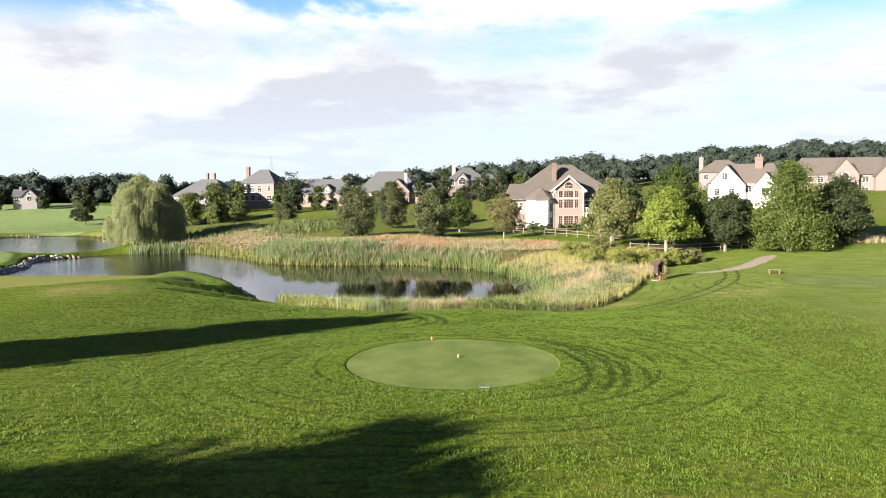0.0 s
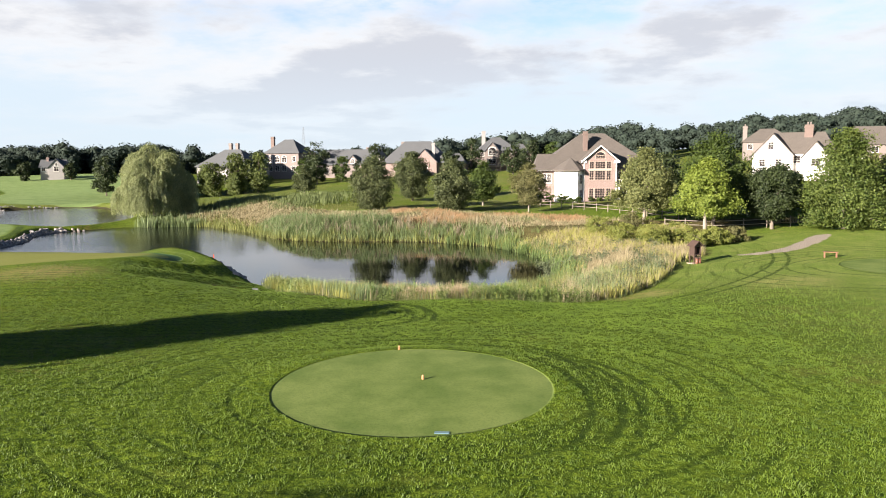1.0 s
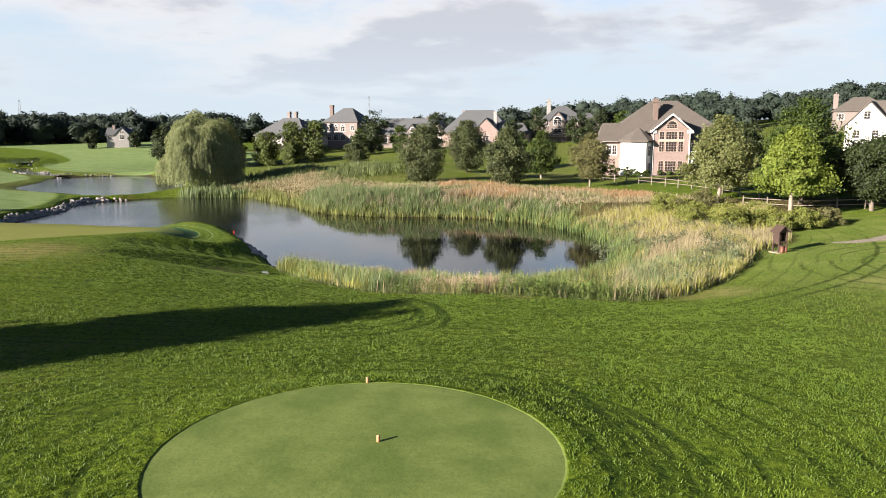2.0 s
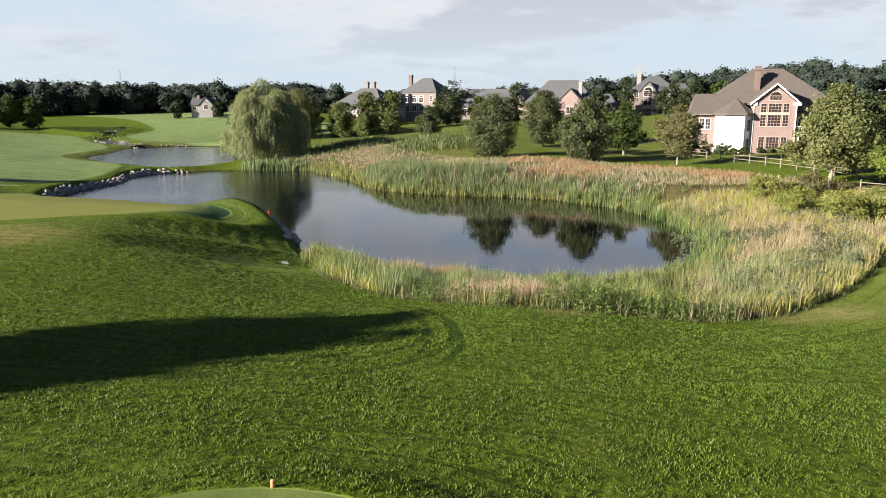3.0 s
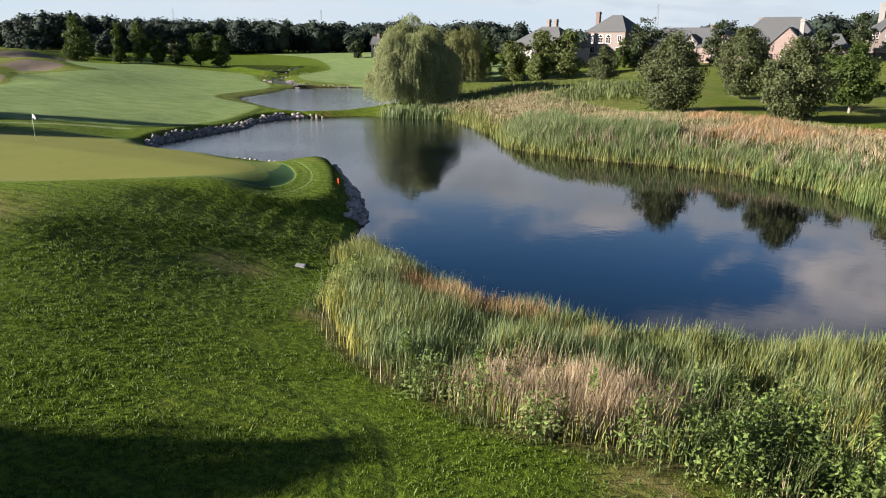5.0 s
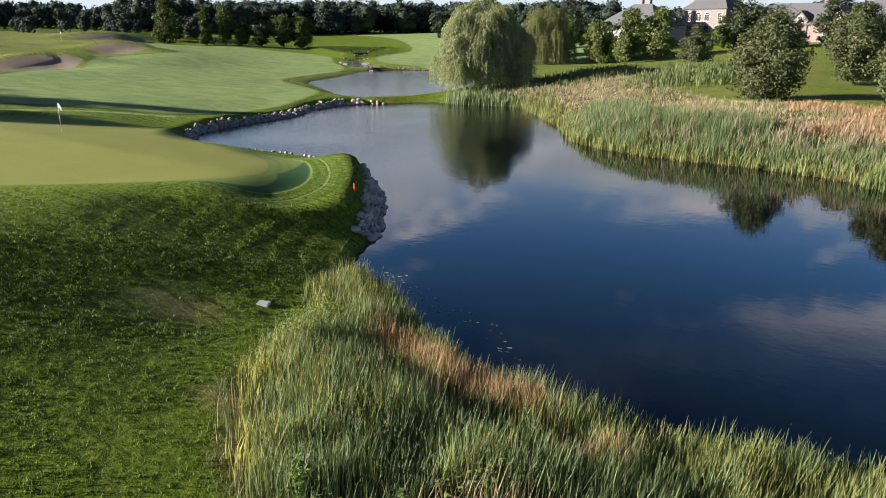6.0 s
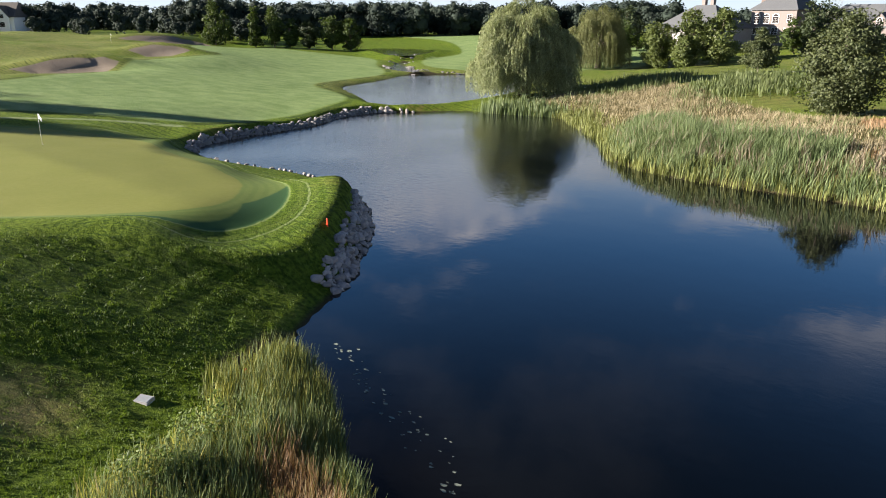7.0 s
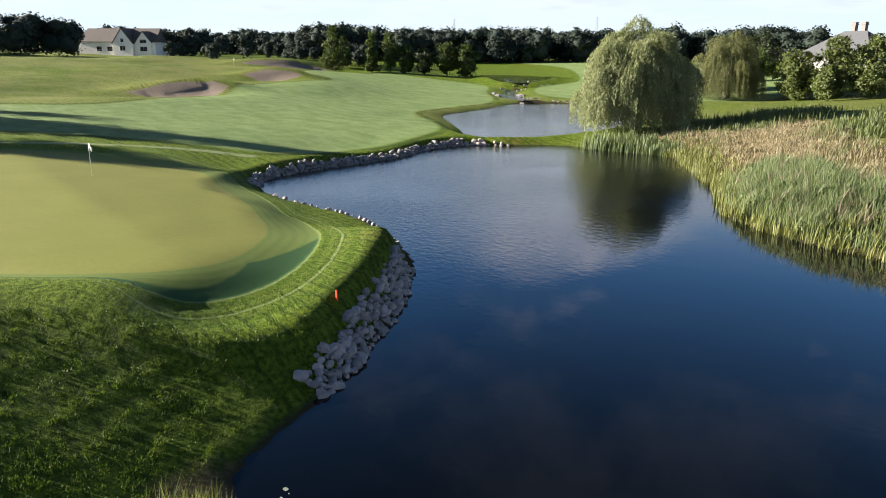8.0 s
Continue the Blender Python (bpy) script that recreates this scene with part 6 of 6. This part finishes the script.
def cooler_shelter(x, y, turn):
    """A dark wooden shelter for water coolers: four posts, shelf, boarded back and gabled roof."""
    base = tagged(new("cooler_shelter"), "dark brown wooden water cooler shelter with a gabled roof", "shelter")
    base.matrix_world = pose(x, y, height(x, y), 0, 0, turn) @ Matrix.Diagonal((0.66, 0.66, 0.98, 1.0))
    for sx in (-1, 1):
        for sy in (-1, 1):
            solid("post", base, dark_wood, box, sx * 0.5 - 0.06, sx * 0.5 + 0.06, sy * 0.42 - 0.06, sy * 0.42 + 0.06, -0.1, 1.62)
    solid("shelf", base, dark_wood, box, -0.6, 0.6, -0.5, 0.5, 0.78, 0.84)
    for k in range(6):
        solid("board", base, dark_wood, box, -0.55 + 0.19 * k, -0.38 + 0.19 * k, 0.46, 0.49, 0.7, 1.55)
    for sx in (-1, 1):
        for k in range(4):
            solid("side_board", base, dark_wood, box, sx * 0.57 - 0.015, sx * 0.57 + 0.015, -0.42 + 0.22 * k, -0.23 + 0.22 * k, 0.7, 1.55)
    bm = bmesh.new()
    front_gable(bm, -0.78, 0.78, -0.7, 0.7, 1.56, 2.02, 0.06)
    part("roof", bm, dark_wood, base, "dark shingled gable roof")
    solid("gable_board", base, dark_wood, gable_wall, -0.55, 0.55, -0.46, -0.43, 1.5, 1.57, 1.88)
    solid("slab", base, mid_wood, box, -0.8, 0.9, -0.8, 0.7, -0.1, 0.03)
    return base


cooler_shelter(21.1, 71.0, 25)


def cooler(x, y, z, colour, name, label):
    base = tagged(new(name), label, "water cooler", "coolers at the shelter")
    base.location = (x, y, z)
    bm = bmesh.new()
    tube(bm, [(0, 0, 0), (0, 0, 0.04), (0, 0, 0.44)], [0.12, 0.13, 0.14], 14)
    part("barrel", bm, colour, base)
    bm = bmesh.new()
    tube(bm, [(0, 0, 0.43), (0, 0, 0.49), (0, 0, 0.52)], [0.145, 0.145, 0.1], 14)
    part("lid", bm, dark_wood, base)


rust_plastic = plain("rust_plastic", (0.13, 0.045, 0.025), 0.5, 0.15)
gz = height(21.1, 71.0)
cooler(21.08, 71.02, gz + 0.825, rust_plastic, "water_cooler", "rust-red round water cooler standing on the shelter's shelf")
cooler(21.42, 70.72, gz + 0.03, rust_plastic, "water_cooler", "rust-red round bin standing on the shelter's slab")
cooler(21.16, 70.60, gz + 0.03, rust_plastic, "water_cooler", "rust-red round bin standing on the shelter's slab")


def bench(x, y, turn):
    base = tagged(new("bench"), "low backless brown wooden bench beside the tee", "bench")
    base.matrix_world = pose(x, y, height(x, y), 0, 0, turn)
    wood = plain("bench_wood", (0.15, 0.065, 0.035), 0.7, 0.25, 6.0)
    for k in range(3):
        solid("seat_plank", base, wood, box, -0.58, 0.58, -0.24 + 0.165 * k, -0.09 + 0.165 * k, 0.42, 0.47)
    for s in (-1, 1):
        solid("leg", base, wood, box, s * 0.45 - 0.05, s * 0.45 + 0.05, -0.22, -0.12, -0.05, 0.42)
        solid("back_leg", base, wood, box, s * 0.45 - 0.05, s * 0.45 + 0.05, 0.12, 0.22, -0.05, 0.42)
        solid("bearer", base, wood, box, s * 0.45 - 0.04, s * 0.45 + 0.04, -0.24, 0.26, 0.36, 0.42)
    return base


bench(32.2, 70.4, -20)

rail_wood = plain("rail_wood", (0.21, 0.175, 0.14), 0.85, 0.25, 4.0, 0.4)


def fence(points, label):
    """A split-rail fence: posts, and two rails a bay."""
    base = tagged(new("rail_fence"), label, "fence")
    tops = []
    for (x0, y0), (x1, y1) in zip(points, points[1:]):
        n = max(1, round(math.hypot(x1 - x0, y1 - y0) / 3.0))
        tops += [(x0 + (x1 - x0) * k / n, y0 + (y1 - y0) * k / n) for k in range(n)]
    tops.append(points[-1])
    spots = [Vector((x, y, height(x, y))) for x, y in tops]
    for p in spots:
        bm = bmesh.new()
        tube(bm, [p + Vector((0, 0, -0.3)), p + Vector((0, 0, 0.5)), p + Vector((0, 0, 1.25))], [0.075, 0.07, 0.06], 6)
        part("post", bm, rail_wood, base)
    for a, b in zip(spots, spots[1:]):
        for h in (0.5, 1.0):
            bm = bmesh.new()
            m = a.lerp(b, 0.5) + Vector((0, 0, h - 0.03 + 0.05 * rng.random()))
            tube(bm, [a + Vector((0, 0, h)), m, b + Vector((0, 0, h))], [0.04, 0.045, 0.04], 5)
            part("rail", bm, rail_wood, base)
    return base


fence([(11.5, 137.5), (16.3, 131.0), (20.7, 121.8), (24.5, 113.5), (28.5, 104.0)], "weathered split-rail fence below the brick house")
fence([(25.5, 99.0), (29.5, 95.5), (33.5, 94.6), (41.5, 94.4)], "weathered split-rail fence under the maples")

# floating weed by the near bank
alga_mat = plain("floating_weed", (0.17, 0.19, 0.15), 0.7, 0.3, 10.0)
verts, faces = [], []
for k in range(80):
    t = rng.random()
    x, y = -15.5 + 9.0 * t + rng.normal() * 0.45, 70.9 - 3.6 * t + 0.05 + abs(rng.normal()) * 0.40
    d, _ = away(np.array([x]), np.array([y]), SHORES[0][0])
    if d[0] > -0.15:
        continue
    r = 0.018 + 0.045 * rng.random() ** 2
    ring = [(x + math.cos(a) * r * (0.5 + rng.random()) * 1.6, y + math.sin(a) * r * (0.4 + rng.random()), 0.006) for a in (2 * math.pi * j / 6 for j in range(6))]
    faces.append([len(verts) + j for j in range(6)])
    verts += ring
tagged(new("floating_weed", mesh_from("floating_weed", verts, faces, alga_mat, False)), "pale scraps of floating weed beside the reeds", "pond weed", kind="stuff")

# masts on the horizon
for x, y, tall in [(-150, 640, 36), (-420, 560, 31), (-560, 520, 31)]:
    mast = tagged(new("radio_mast"), "thin grey lattice mast far beyond the woods", "mast", "masts on the horizon")
    mast.location = (x, y, height(x, y))
    steel = plain("mast_steel", (0.14, 0.145, 0.15), 0.5, 0.1)
    for sx, sy in ((-1, -1), (1, -1), (0, 1)):
        bm = bmesh.new()
        tube(bm, [(sx * 2.2, sy * 2.0, -1), (sx * 0.4, sy * 0.4, tall)], [0.13, 0.08], 5)
        part("leg", bm, steel, mast)
    for k in range(8):
        z = tall * (k + 0.5) / 8
        w = 2.2 - 1.8 * z / tall
        bm = bmesh.new()
        tube(bm, [(-w, -w, z), (w, -w, z + 2.5)], [0.07, 0.07], 4)
        part("brace", bm, steel, mast)

# -- mown grass near the way: tufts that give the lawn its nap --
tuft_mat = leafy("lawn_blades", (0.034, 0.068, 0.005), (0.122, 0.180, 0.016), 0.25)


def lattice(x, y, scale):
    """Smooth random values between 0 and 1, one for each cell of a lattice."""
    u, v = x * scale, y * scale
    i, j = np.floor(u), np.floor(v)
    a, b = smooth(u - i), smooth(v - j)

    def corner(p, q):
        t = np.sin(p * 127.1 + q * 311.7) * 43758.5453
        return t - np.floor(t)

    return (corner(i, j) * (1 - a) + corner(i + 1, j) * a) * (1 - b) + (corner(i, j + 1) * (1 - a) + corner(i + 1, j + 1) * a) * b


def lawn_tufts(count, box_, tall, wide):
    x = box_[0] + (box_[1] - box_[0]) * rng.random(count)
    y = box_[2] + (box_[3] - box_[2]) * rng.random(count)
    w, s, z = wild_at(x, y)
    tee = np.hypot(x - TEE_X, y - TEE_Y) - TEE_R
    sway = 0.5 * np.sin(0.16 * x + 0.03 * y + 1.0) + 0.45 * np.sin(-0.04 * x + 0.14 * y)
    bare = np.sin(0.45 * x + 0.2 * y) * np.sin(-0.15 * x + 0.5 * y + 2.0)
    ring = smooth((np.cos(5.027 * (tee + sway)) - 0.6) / 0.37) * smooth((15 - tee) / 10) * smooth((bare + 0.45) / 0.55)
    edge = smooth((np.cos(4.189 * (w + 0.8 * sway)) - 0.7) / 0.28) * smooth((14 - w) / 6) * smooth((0.35 - bare) / 0.5)
    thick = np.clip(0.75 + 0.5 * mottle(x, y, 0.9, 4.0), 0.2, 1) * (1 - 0.75 * np.maximum(ring, 0.6 * edge)) * (0.15 + 0.85 * nap(x, y))
    tuft = smooth((lattice(x + 0.3 * np.sin(y), y, 5.5) - 0.32) / 0.36)
    thick = thick * (0.30 + 0.8 * tuft) * np.where(x > -10, smooth((62 - y) / 14), 1.0)
    for cx, cy, r, a0, a1 in TURNS:
        gap, way = np.abs(np.hypot(x - cx, y - cy) - r), np.degrees(np.arctan2(y - cy, x - cx))
        thick = thick * (1 - 0.85 * smooth((0.30 - gap) / 0.2) * (way > a0) * (way < a1))
    for dx, dy, r in DRY:
        thick = thick * (1 - 0.75 * smooth((1.2 * r - np.hypot(x - dx, y - dy)) / r))
    m = (away(x, y, GREEN_LINE)[0] > 3.3) & (w > -0.2) & (tee > 0.05) & (s > 0.8) & (rng.random(count) < thick)
    x, y, z = x[m], y[m], z[m]
    n = len(x)
    tall = tall * (0.5 + 0.8 * rng.random(n)) * (0.7 + 0.6 * tuft[m])
    turn, side = rng.random(n) * 6.283, rng.random(n) * 3.1416
    lean = tall * (0.35 + 0.5 * rng.random(n))
    sx, sy = np.cos(side) * wide / 2, np.sin(side) * wide / 2
    tip = np.stack([x + np.cos(turn) * lean, y + np.sin(turn) * lean, z + tall], 1)
    v = np.stack([np.stack([x - sx, y - sy, z - 0.01], 1), np.stack([x + sx, y + sy, z - 0.01], 1), tip], 1).reshape(-1, 3)
    return v, np.arange(3 * n).reshape(-1, 3)


growth("lawn_grass", "short mown grass blades over the rough lawn", "grass", tuft_mat, [
    lawn_tufts(900000, (-16, 16, 11, 60), 0.052, 0.030), lawn_tufts(300000, (-29, -16, 30, 76), 0.055, 0.033), lawn_tufts(110000, (-16, -8, 60, 76), 0.052, 0.030), lawn_tufts(60000, (16, 25, 15, 60), 0.075, 0.03)])

# -- boulders along the banks --
stone_mats = []
for name, a, b in (("grey_stone_wall", (0.150, 0.135, 0.130), (0.44, 0.39, 0.37)), ("dark_stone_wall", (0.075, 0.070, 0.068), (0.27, 0.25, 0.235)), ("pale_stone_wall", (0.16, 0.138, 0.124), (0.37, 0.32, 0.285))):

    def stone_look(n, a=a, b=b):
        p = place(n)
        chance = n.add("ShaderNodeObjectInfo").outputs["Random"]
        spots = n.noise(p, 7.0, 5.0, 0.65)
        grit = n.noise(p, 45.0, 3.0)
        t = n.math("ADD", n.math("MULTIPLY", chance, 0.55), n.math("MULTIPLY", spots, 0.5))
        return principled(n, n.mix(t, rgb(*a), rgb(*b)), 0.85, n.math("ADD", spots, n.math("MULTIPLY", grit, 0.4)), 0.5, 0.03)

    stone_mats.append(material(name, stone_look))

ROCKS = []
for k in range(9):
    bm = bmesh.new()
    bmesh.ops.create_cube(bm, size=1.0)
    bmesh.ops.subdivide_edges(bm, edges=bm.edges[:], cuts=1, use_grid_fill=True)
    off = Vector((k * 7.3, 1.1, 2.2))
    stretch = (1.0 + 0.25 * math.sin(k * 2.1), 0.9 + 0.2 * math.cos(k * 1.7), 0.72 + 0.1 * math.sin(k))
    for v in bm.verts:
        p = v.co.normalized() * 0.5
        p *= 0.86 + 0.42 * noise.noise(p * 2.2 + off)
        v.co = Vector((p.x * stretch[0], p.y * stretch[1], p.z * stretch[2]))
    for f in bm.faces:
        f.smooth = k % 3 == 0
    ROCKS.append(bm)


def rock_set(mat):
    made = []
    for bm in ROCKS:
        me = bpy.data.meshes.new("rock")
        bm.to_mesh(me)
        me.materials.append(mat)
        made.append(me)
    return made


def rock_bank(label, mat, first, last, rows, gap, size, most, rise=0.24, top_ragged=0.5):
    """Piled boulders from the waterline up the bank, between two points of the shore."""
    line = SHORES[0][0]
    base = tagged(new("rock_wall"), label, "rock wall", kind="structure")
    kinds = rock_set(mat)
    walk_line = [line[k % len(line)] for k in range(first, last + 1)]
    lengths = [0.0]
    for a, b in zip(walk_line, walk_line[1:]):
        lengths.append(lengths[-1] + math.hypot(b[0] - a[0], b[1] - a[1]))
    made = 0
    for r in range(rows):
        s = rng.random() * gap
        while s < lengths[-1] and made < most:
            k = max(j for j in range(len(lengths)) if lengths[j] <= s)
            k = min(k, len(walk_line) - 2)
            a, b = walk_line[k], walk_line[k + 1]
            t = (s - lengths[k]) / (lengths[k + 1] - lengths[k] + 1e-9)
            way = Vector((b[0] - a[0], b[1] - a[1], 0)).normalized()
            side = Vector((-way.y, way.x, 0))
            d, _ = away(np.array([a[0] + side.x * 0.3]), np.array([a[1] + side.y * 0.3]), line)
            if d[0] < 0:
                side = -side
            p = Vector((a[0] + (b[0] - a[0]) * t, a[1] + (b[1] - a[1]) * t, 0)) + side * (-0.12 + rise * r + rng.normal() * 0.05)
            s += gap * (0.75 + 0.5 * rng.random())
            if r == rows - 1 and rng.random() < top_ragged:
                continue
            w = size * (0.55 + 0.85 * rng.random())
            ob = new("rock", kinds[int(rng.integers(0, len(kinds)))])
            ob.parent = base
            ob.matrix_world = Matrix.LocRotScale((p.x, p.y, max(-0.05, height(p.x, p.y)) + 0.14 * w), Euler((rng.normal() * 0.35, rng.normal() * 0.35, rng.random() * 6.28)), (w * 1.1, w, w))
            made += 1
    return base


rock_bank("wall of piled grey boulders holding the green's bank above the water", stone_mats[0], 2, 27, 6, 0.36, 0.45, 300, 0.19)
rock_bank("single row of pale stones along the green's far bank", stone_mats[2], 28, 54, 1, 0.75, 0.34, 60, 0.2, 0.25)
rock_bank("dark boulder bank round the bay behind the green", stone_mats[1], 58, 92, 4, 0.50, 0.64, 300, 0.26)
rock_bank("pale boulders on both sides of the spillway", stone_mats[2], 88, 103, 2, 0.7, 0.75, 60, 0.45, 0.3)


def stone_weir(label, lines, mat, size):
    """Stones laid across and along the brook, each line from one point to another."""
    base = tagged(new("stone_weir"), label, "stone weir", kind="structure")
    kinds = rock_set(mat)
    for x0, y0, x1, y1 in lines:
        n = max(2, int(math.hypot(x1 - x0, y1 - y0) / (0.8 * size)))
        for k in range(n):
            t = (k + 0.5 * rng.random()) / n
            x, y = x0 + (x1 - x0) * t + rng.normal() * 0.25, y0 + (y1 - y0) * t + rng.normal() * 0.25
            w = size * (0.6 + 0.8 * rng.random())
            ob = new("rock", kinds[int(rng.integers(0, len(kinds)))])
            ob.parent = base
            ob.matrix_world = Matrix.LocRotScale((x, y, max(0.3, height(x, y)) + 0.12 * w), Euler((rng.normal() * 0.3, rng.normal() * 0.3, rng.random() * 6.28)), (w * 1.2, w, w * 0.8))
    return base


stone_weir("pale stones where the brook falls into the upper pond", [(-110.5, 171.5, -104.5, 166.2), (-112, 173.5, -106, 172.5), (-103.5, 174, -97.5, 176.8)], stone_mats[1], 0.5)
stone_weir("dark stone ledges across the brook", [(-124.0, 177.0, -116.5, 171.6), (-121.0, 180.5, -113.5, 175.5), (-140.5, 195.5, -136.5, 200.0), (-134.5, 188.5, -130.0, 192.5)], stone_mats[1], 0.7)
